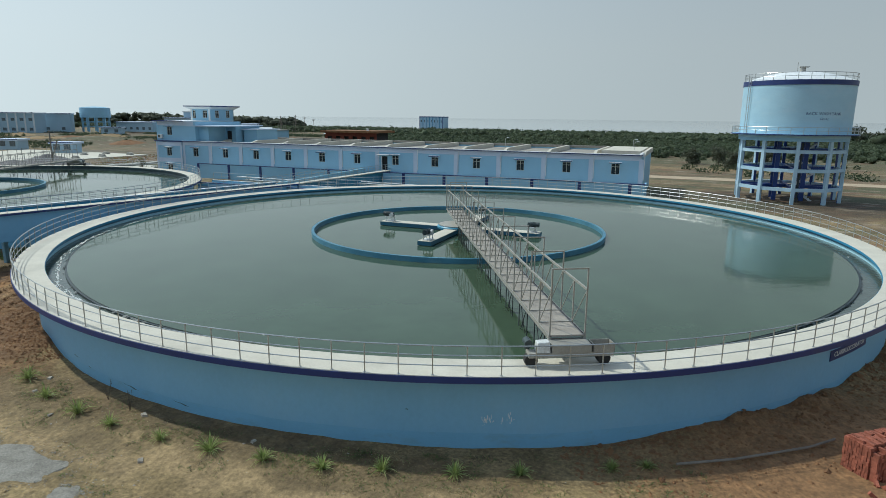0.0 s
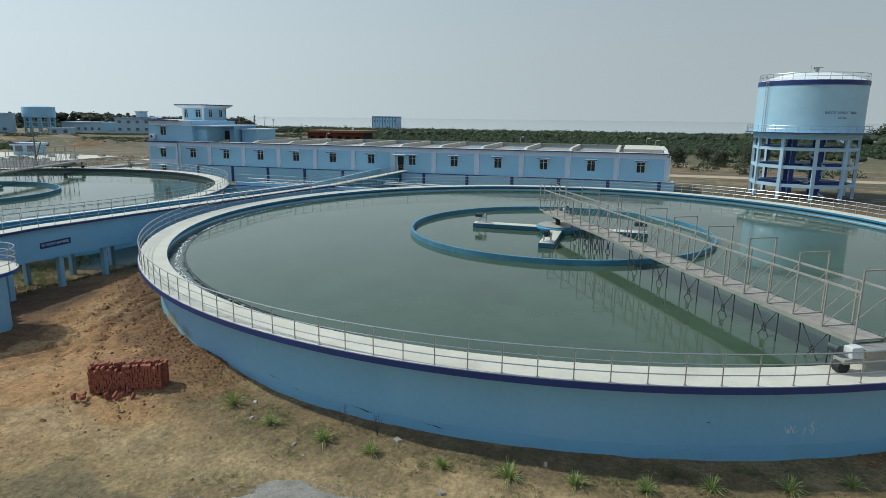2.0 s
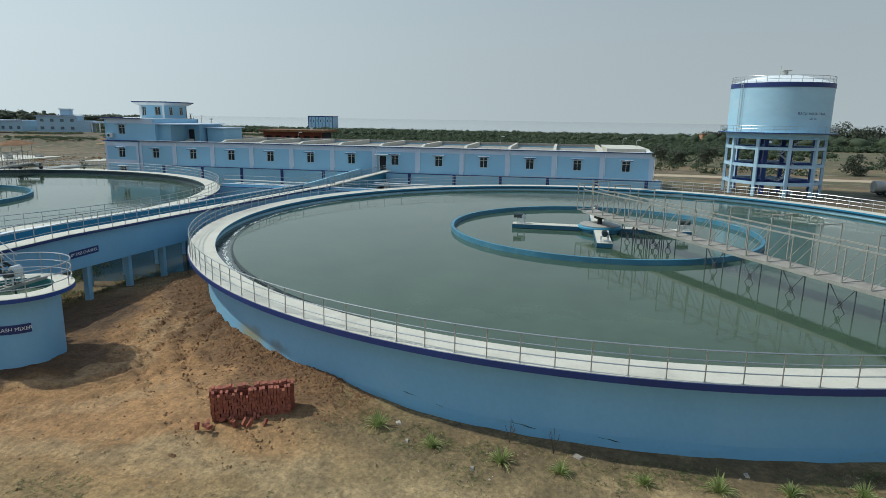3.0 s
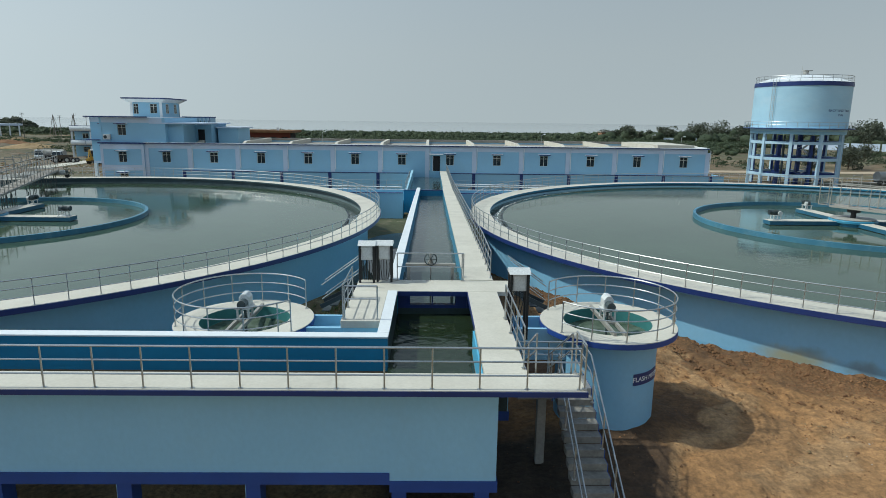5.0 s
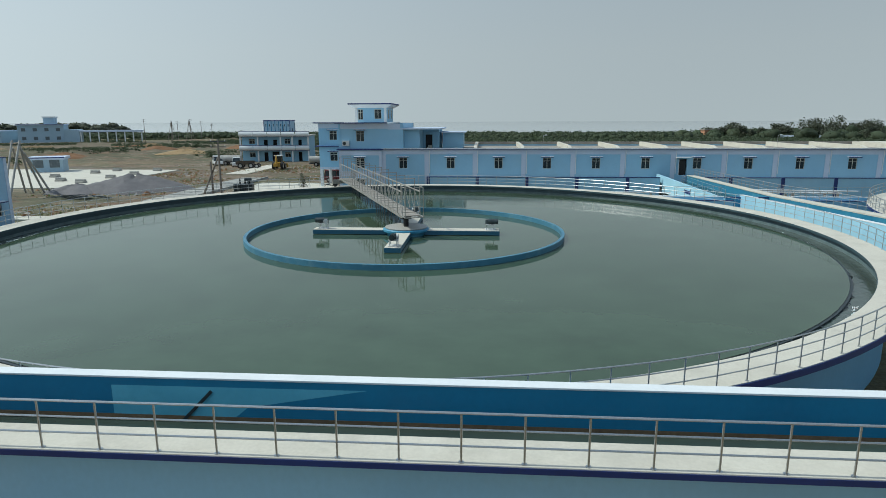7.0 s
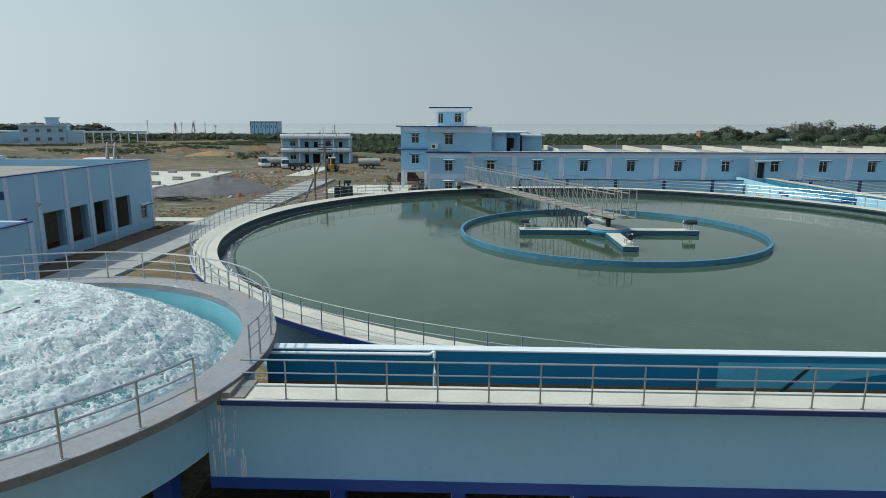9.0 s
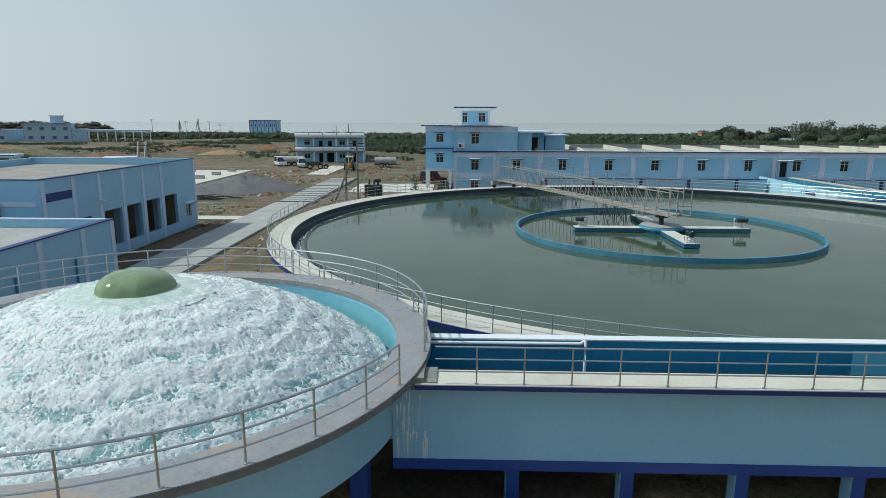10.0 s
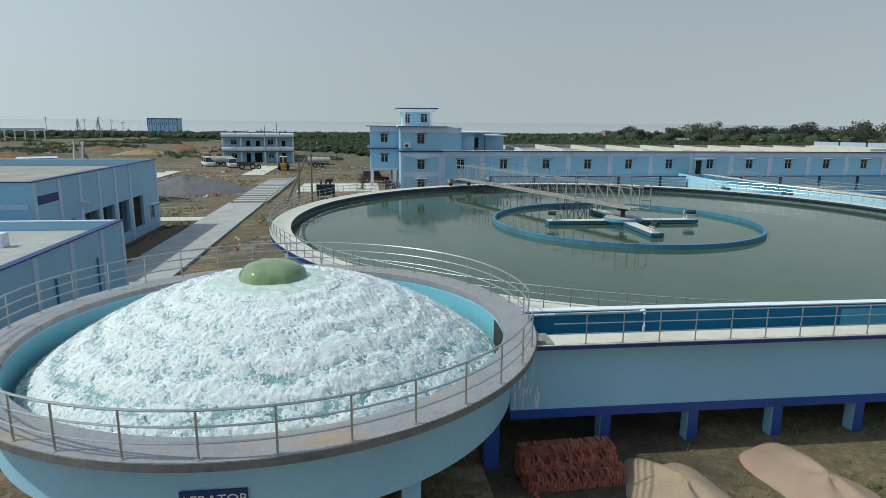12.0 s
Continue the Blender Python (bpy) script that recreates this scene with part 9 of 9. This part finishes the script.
for x in (-0.5, 0.1, 0.6):
    bm = bmk()
    cyl(bm, x, 0.3, 1.7, 2.3, 0.12, 0.06, 10)
    part("bushing", bm, M_BLACK, gs)
for x in (-1.0, 1.0):
    one_box("skid", (x - 0.1, x + 0.1, -0.7, 0.7, 0, 0.35), M_WOODPOLE, gs)
railing([(-101.5, 77.5, 0.35), (-96, 78.2, 0.35), (-90.5, 79.0, 0.35)], "low steel railing before the apron", spacing=1.5, levels=(0.9, 0.5))


def wheel(parent, x, y, z, r, w):
    bm = bmk()
    tube(bm, [(x, y - w / 2, z), (x, y + w / 2, z)], r, 16)
    t = part("tyre", bm, M_BLACK, parent, "black tyre", True)
    bm = bmk()
    tube(bm, [(x, y - w / 2 - 0.01, z), (x, y + w / 2 + 0.01, z)], r * 0.55, 12)
    part("rim", bm, M_STEEL, t)


def car(x, y, turn, paint, label, l=4.2, w=1.7, h=1.75, bonnet=0.9):
    ob = thing("parked_car", label, "car", "parked cars", at=pose(x, y, float(ground_z(x, y)) + 0.05, 0, 0, turn))
    bm = bmk()
    low = [(-l / 2, -w / 2, 0.3), (l / 2, -w / 2, 0.3), (l / 2, w / 2, 0.3), (-l / 2, w / 2, 0.3)]
    hexa(bm, low, [(-l / 2, -w / 2, h * 0.52), (l / 2 - 0.05, -w / 2, h * 0.48), (l / 2 - 0.05, w / 2, h * 0.48), (-l / 2, w / 2, h * 0.52)])
    part("body", bm, paint, ob, bevel=0.08)
    bm = bmk()
    z0, z1 = h * 0.51, h
    hexa(bm, [(-l / 2 + 0.06, -w / 2 + 0.04, z0), (l / 2 - bonnet, -w / 2 + 0.04, z0), (l / 2 - bonnet, w / 2 - 0.04, z0), (-l / 2 + 0.06, w / 2 - 0.04, z0)],
         [(-l / 2 + 0.2, -w / 2 + 0.16, z1 - 0.1), (l / 2 - bonnet - 0.55, -w / 2 + 0.16, z1 - 0.1), (l / 2 - bonnet - 0.55, w / 2 - 0.16, z1 - 0.1), (-l / 2 + 0.2, w / 2 - 0.16, z1 - 0.1)])
    part("glasshouse", bm, M_GLASS, ob, "dark glass")
    bm = bmk()
    box(bm, -l / 2 + 0.18, l / 2 - bonnet - 0.5, -w / 2 + 0.13, w / 2 - 0.13, z1 - 0.1, z1)
    part("roof", bm, paint, ob, bevel=0.04)
    for sy in (-1, 1):
        for px in (-l / 2 + 0.25, -0.15, l / 2 - bonnet - 0.3):
            bm = bmk()
            bar(bm, (px, sy * (w / 2 - 0.05), z0), (px - (0.2 if px > 0.5 else 0.0), sy * (w / 2 - 0.14), z1 - 0.08), 0.07)
            part("pillar", bm, paint, ob)
    for px in (-l / 2 + 0.75, l / 2 - 0.75):
        for sy in (-1, 1):
            wheel(ob, px, sy * (w / 2 - 0.1), 0.32, 0.33, 0.22)
    for sy in (-0.6, 0.6):
        one_box("headlight", (l / 2 - 0.04, l / 2 + 0.02, sy - 0.16, sy + 0.16, 0.62, 0.78), M_WHITE, ob, "clear headlight")
    return ob


P_WHITE = surface("white_car_paint", (0.75, 0.76, 0.76), (0.7, 0.71, 0.71), scale=2, fine=10, rough=0.25, bump=0)
P_MAROON = surface("maroon_car_paint", (0.16, 0.03, 0.035), (0.13, 0.025, 0.03), scale=2, fine=10, rough=0.28, bump=0)
P_YELLOW = surface("yellow_plant_paint", (0.55, 0.33, 0.05), (0.45, 0.26, 0.045), scale=2, fine=14, rough=0.45, bump=0)
car(-124.0, 127.2, -60, P_WHITE, "white van parked in the dusty yard", 4.3, 1.75, 1.9)
car(-118.6, 124.0, -70, P_WHITE, "white people carrier parked in the yard", 4.0, 1.65, 1.85)
car(-90.3, 93.6, 0, P_MAROON, "maroon jeep parked under the office stilts", 4.3, 1.75, 1.8, 1.1)
tk = thing("farm_trailer", "dark flat farm trailer with large wheels", "trailer", at=pose(-114.8, 119.5, 0.3, 0, 0, 10))
one_box("bed", (-1.9, 1.4, -0.9, 0.9, 0.75, 0.95), M_BARK, tk)
for sy in (-0.9, 0.88):
    one_box("side_board", (-1.9, 1.4, sy, sy + 0.03, 0.95, 1.4), M_BARK, tk)
for px in (-1.0, 1.0, 2.1):
    for sy in (-0.95, 0.95):
        wheel(tk, px, sy, 0.55 if px < 2 else 0.45, 0.55 if px < 2 else 0.45, 0.3)
dg = thing("backhoe_loader", "yellow backhoe loader parked by the drive", "loader", at=pose(-107.6, 117.5, 0.3, 0, 0, 95))
one_box("chassis", (-1.6, 1.7, -0.55, 0.55, 0.7, 1.35), P_YELLOW, dg, bevel=0.05)
one_box("cab", (-0.9, 0.5, -0.6, 0.6, 1.35, 2.5), M_GLASS, dg, "dark glazed cab", 0.05)
one_box("cab_roof", (-1.0, 0.6, -0.7, 0.7, 2.5, 2.65), P_WHITE, dg, "white cab roof", 0.03)
for sy in (-0.8, 0.8):
    wheel(dg, -0.9, sy, 0.75, 0.75, 0.4)
    wheel(dg, 1.2, sy, 0.5, 0.5, 0.35)
bm = bmk()
hexa(bm, [(2.3, -1.1, 0.15), (3.0, -1.1, 0.1), (3.0, 1.1, 0.1), (2.3, 1.1, 0.15)], [(2.2, -1.1, 0.95), (2.5, -1.1, 0.95), (2.5, 1.1, 0.95), (2.2, 1.1, 0.95)])
for sy in (-0.6, 0.6):
    bar(bm, (0.9, sy, 1.4), (2.3, sy, 0.6), 0.12, 0.2)
part("loader_bucket", bm, P_YELLOW, dg)
bm = bmk()
bar(bm, (-1.6, 0, 1.0), (-2.2, 0, 2.7), 0.2, 0.3)
bar(bm, (-2.2, 0, 2.7), (-2.9, 0, 1.2), 0.16, 0.22)
box(bm, -3.2, -2.7, -0.35, 0.35, 0.7, 1.2)
part("rear_arm", bm, P_YELLOW, dg)
for x, y, lab in ((-101.5, 125.0, "long grey tanker trailer on the dry ground"), (-121.3, 127.5, "short grey tanker trailer beside the van"), (25.3, 91.0, "rusty pale tanker trailer beside the track")):
    tn = thing("tanker_trailer", lab, "tanker", "tanker trailers", at=pose(x, y, 0.3, 0, 0, 5))
    bm = bmk()
    tube(bm, [(-2.2, 0, 1.3), (-2.1, 0, 1.3), (2.1, 0, 1.3), (2.2, 0, 1.3)], 0.75, 18)
    part("tank_barrel", bm, M_CONC, tn, "grey steel barrel", True)
    one_box("chassis", (-2.3, 3.2, -0.4, 0.4, 0.45, 0.6), M_DARKSTEEL, tn)
    for sy in (-0.85, 0.85):
        wheel(tn, -0.8, sy, 0.45, 0.45, 0.28)
        wheel(tn, 0.4, sy, 0.45, 0.45, 0.28)
for k in range(3):
    mb = thing("motorcycle", "dark motorcycle parked before the office", "motorcycle", "parked motorcycles", at=pose(-88.9 + 0.9 * k, 81.2 + 0.3 * k, 0.35, 0, 8, 70))
    for px in (-0.62, 0.62):
        bm = bmk()
        tube(bm, arc(0, 0, 0.26, 0, 0, 360, 24)[:-1], 0.05, 6, closed=True)
        for v in bm.verts:
            v.co = Vector((px + v.co.x, v.co.z, 0.31 + v.co.y))
        part("wheel", bm, M_BLACK, mb, smooth=True)
    bm = bmk()
    bar(bm, (-0.6, 0, 0.35), (0.1, 0, 0.45), 0.18, 0.25)
    bar(bm, (0.62, 0, 0.31), (0.4, 0, 1.0), 0.08)
    bar(bm, (-0.1, 0, 0.75), (0.42, 0, 0.82), 0.24, 0.2)
    bar(bm, (-0.75, 0, 0.78), (-0.05, 0, 0.76), 0.22, 0.08)
    bar(bm, (0.38, -0.35, 1.02), (0.38, 0.35, 1.02), 0.04)
    part("frame", bm, M_DARKSTEEL, mb)


# ---- trees and scrub ----
def leaf_cloud(centres, per, leaf, rng, flat=0.75):
    """Leaf quads filling ellipsoids: centres as (x, y, z, rx, rz)."""
    C = np.repeat(np.asarray(centres, float), per, axis=0)
    n = len(C)
    d = rng.normal(size=(n, 3))
    d /= np.linalg.norm(d, axis=1)[:, None]
    rad = rng.uniform(0.35, 1.0, n) ** 0.5 * rng.uniform(0.8, 1.15, n)
    P = C[:, :3] + d * rad[:, None] * np.stack([C[:, 3], C[:, 3], C[:, 4]], 1)
    u = rng.normal(size=(n, 3))
    u /= np.linalg.norm(u, axis=1)[:, None]
    w = np.cross(u, rng.normal(size=(n, 3)))
    w /= np.linalg.norm(w, axis=1)[:, None]
    s = (leaf * rng.uniform(0.5, 1.2, n))[:, None]
    Q = np.stack([P - u * s, P + w * s * flat, P + u * s, P - w * s * flat], 1).reshape(-1, 3)
    return Q


def leaf_object(name, Q, material, label, category, group="", kind="stuff", parent=None):
    me = bpy.data.meshes.new(name)
    n = len(Q) // 4
    me.vertices.add(len(Q))
    me.vertices.foreach_set("co", Q.astype(np.float32).ravel())
    me.loops.add(n * 4)
    me.loops.foreach_set("vertex_index", np.arange(n * 4, dtype=np.int32))
    me.polygons.add(n)
    me.polygons.foreach_set("loop_start", np.arange(0, n * 4, 4, dtype=np.int32))
    me.update()
    me.validate()
    me.materials.append(material)
    ob = new(name, me)
    if parent:
        ob.parent = parent
        return ob
    return tagged(ob, label, category, group, kind)


rng = np.random.default_rng(4)


def bush_cores(centres, material, label, category, shrink=0.8):
    """A lumpy closed mound of leaves for each ellipsoid, all in one mesh."""
    b_ = bmk()
    bmesh.ops.create_icosphere(b_, subdivisions=2, radius=1.0)
    b_.verts.ensure_lookup_table()
    P0 = np.array([v.co[:] for v in b_.verts])
    F0 = np.array([[v.index for v in f_.verts] for f_ in b_.faces])
    b_.free()
    C = np.asarray(centres, float)
    n, k = len(C), len(P0)
    wob = rng.uniform(0.5, 1.25, (n, k, 1)) * shrink
    V = C[:, None, :3] + P0[None] * wob * np.stack([C[:, 3], C[:, 3], C[:, 4]], 1)[:, None, :]
    T = (F0[None] + (np.arange(n) * k)[:, None, None]).reshape(-1, 3)
    me = bpy.data.meshes.new("scrub")
    me.from_pydata(V.reshape(-1, 3).tolist(), [], T.tolist())
    me.materials.append(material)
    me.shade_smooth()
    return tagged(new("scrub", me), label, category, kind="stuff")



def scrub_field(n, xr, yr, size, keep):
    out = []
    while len(out) < n:
        x, y = rng.uniform(*xr), rng.uniform(*yr)
        if not keep(x, y):
            continue
        r = rng.uniform(*size)
        h = r * rng.uniform(0.55, 0.9)
        z = float(ground_z(x, y))
        out.append((x, y, z + h * 0.55, r, h))
    return out


def dense(x, y):
    edge = 178 + 14 * math.sin(x * 0.03) + 10 * math.sin(x * 0.11 + 1)
    if x < -110:
        edge += min(225.0, (-110 - x) * 2.5)
    return y > edge - 12 + abs(rng.normal(0, 16)) and not (62 < x < 130 and 185 < y < 240)


near_scrub = scrub_field(8200, (-330, 330), (160, 330), (0.8, 2.1), dense)
bush_cores(near_scrub, M_SCRUB, "rounded canopy of haze-greyed green thorn scrub", "scrub", 0.62)
leaf_object("scrub", leaf_cloud(near_scrub, 56, 0.24, rng), M_SCRUB, "dense haze-greyed thorn scrub behind the buildings", "scrub")
far_scrub = scrub_field(6500, (-620, 560), (320, 640), (1.8, 3.8), dense)
bush_cores(far_scrub, M_SCRUB, "far rounded canopy of green scrub", "scrub", 0.65)
leaf_object("scrub", leaf_cloud(far_scrub, 32, 0.5, rng), M_SCRUB, "far belt of green scrub towards the lake", "scrub")
sparse = scrub_field(5200, (-330, -95), (120, 400), (0.25, 1.0), lambda x, y: math.sin(x * 0.09) + math.sin(y * 0.13 + x * 0.05) > 0.4 and not (-145 < x < -104 and y < 150))
leaf_object("scrub", leaf_cloud(sparse, 46, 0.16, rng), M_SCRUB, "scattered low bushes on the rough land", "scrub")
east_bush = scrub_field(160, (-5, 150), (119, 180), (0.6, 1.9), lambda x, y: math.sin(x * 0.13) + math.sin(y * 0.2 + x * 0.07) > 0.2)
leaf_object("scrub", leaf_cloud(east_bush, 80, 0.2, rng), M_SCRUB, "scattered bushes beyond the dusty track", "scrub")


def tree(x, y, h, spread, label, leaves=900, leaf=0.22, seed=0):
    r_ = random.Random(seed)
    z = float(ground_z(x, y))
    ob = thing("tree", label, "tree", "trees", at=pose(x, y, z))
    bm = bmk()
    tube(bm, [(0, 0, -0.2), (0.05, 0, h * 0.25), (0.0, 0.08, h * 0.5)], 0.05 * h ** 0.6, 8)
    tips = []
    for k in range(9):
        a = k * math.tau / 9 + r_.uniform(-0.4, 0.4)
        tip = (spread * 0.55 * math.cos(a), spread * 0.55 * math.sin(a), h * r_.uniform(0.2, 0.85))
        tube(bm, [(0, 0, h * r_.uniform(0.22, 0.4)), (tip[0] * 0.5, tip[1] * 0.5, tip[2] * 0.75), tip], 0.02 * h ** 0.6, 6)
        tips.append(tip)
    part("trunk", bm, M_BARK, ob, "grey-brown trunk and limbs", True)
    cs = []
    for tip in tips + [(0, 0, h * 0.85)]:
        for j in range(3):
            s = spread * r_.uniform(0.28, 0.5)
            cs.append((tip[0] + r_.uniform(-0.3, 0.3) * spread, tip[1] + r_.uniform(-0.3, 0.3) * spread, max(s * 0.6, tip[2] + r_.uniform(-0.25, 0.1) * h), s, s * 0.8))
    leaf_object("crown", leaf_cloud(cs, max(10, leaves // len(cs)), leaf, rng), M_TREE, "", "", parent=ob)
    return ob


for k, (x, y, h, s) in enumerate(((3.5, 149, 4.2, 2.2), (6.0, 142, 3.6, 1.8), (12.0, 141, 4.6, 2.4), (41, 124, 4.8, 2.8), (36, 128, 4.0, 2.2), (65, 154, 4.4, 3.0), (47, 133, 4.2, 2.6), (-2, 153, 3.8, 2.0), (-92.3, 81.7, 2.4, 0.8))):
    tree(x, y, h, s, "small dark green tree on dry ground" if k < 8 else "young slender sapling before the office", 1500 if k < 8 else 260, 0.2 if k < 8 else 0.1, k)
big = [(119, 379, 13), (131, 374, 15), (145, 366, 12), (157, 359, 11.5), (80, 330, 9.5), (92, 325, 9.5), (141, 300, 13), (158, 288, 15.5), (170, 300, 14), (182, 290, 15), (196, 280, 15), (66, 340, 8.5), (106, 350, 9), (205, 300, 14), (150, 320, 12)]
r_big = random.Random(77)
big += [(r_big.uniform(60, 235), r_big.uniform(300, 395), r_big.uniform(6.5, 11.5)) for k in range(26)]
for k, (x, y, h) in enumerate(big):
    tree(x, y, h * 0.85, h * 0.55, "tall dark tree on the skyline", 1900, 0.5, 40 + k)
under = []
for x, y, h in big:
    for k in range(9):
        s = rng.uniform(2.2, 4.6)
        px, py = x + rng.normal(0, 14), y + rng.normal(0, 8)
        under.append((px, py, float(ground_z(px, py)) + s * 0.6, s * 1.25, s * rng.uniform(0.7, 1.15)))
bush_cores(under, M_SCRUB, "bushy canopy below the skyline trees", "woodland")
leaf_object("woodland", leaf_cloud(under, 80, 0.4, rng), M_SCRUB, "bushy undergrowth below the skyline trees", "woodland")
for k in range(16):
    x, y = rng.uniform(-260, -128), rng.uniform(150, 245)
    heap("soil_mound", "low weathered mound of brown soil on rough land", x, y, rng.uniform(4, 10), rng.uniform(3, 6), rng.uniform(0.6, 1.5), M_SOIL if k % 2 else M_CRUMB, 0.3, turn=rng.uniform(0, 90), seed=float(k))
# wooded ridge far to the west
ridge = []
for k in range(900):
    x = rng.uniform(-760, -470)
    y = 440 + (x + 760) * 0.78 + rng.normal(0, 22)
    top = 4 + 5 * math.sin((x + 760) / 290 * math.pi) + 1.6 * math.sin(x * 0.06)
    ridge.append((x, y, rng.uniform(-7, top - 2), rng.uniform(4, 8), rng.uniform(2.5, 4.5)))
bush_cores(ridge, M_TREE, "wooded canopy of the western ridge", "woodland")
leaf_object("woodland", leaf_cloud(ridge, 30, 1.1, rng), M_TREE, "long wooded ridge on the western skyline", "woodland")
tree_house = thing("hill_house", "small orange house among far trees", "house", at=pose(63.3, 380.5, -2.6, 0, 0, 10))
one_box("wall", (-4, 4, 0, 5, 0, 5.6), surface("orange_plaster", (0.55, 0.28, 0.16), None, rough=0.8), tree_house)
one_box("roof", (-4.4, 4.4, -0.4, 5.4, 5.6, 6.2), M_STONE, tree_house)
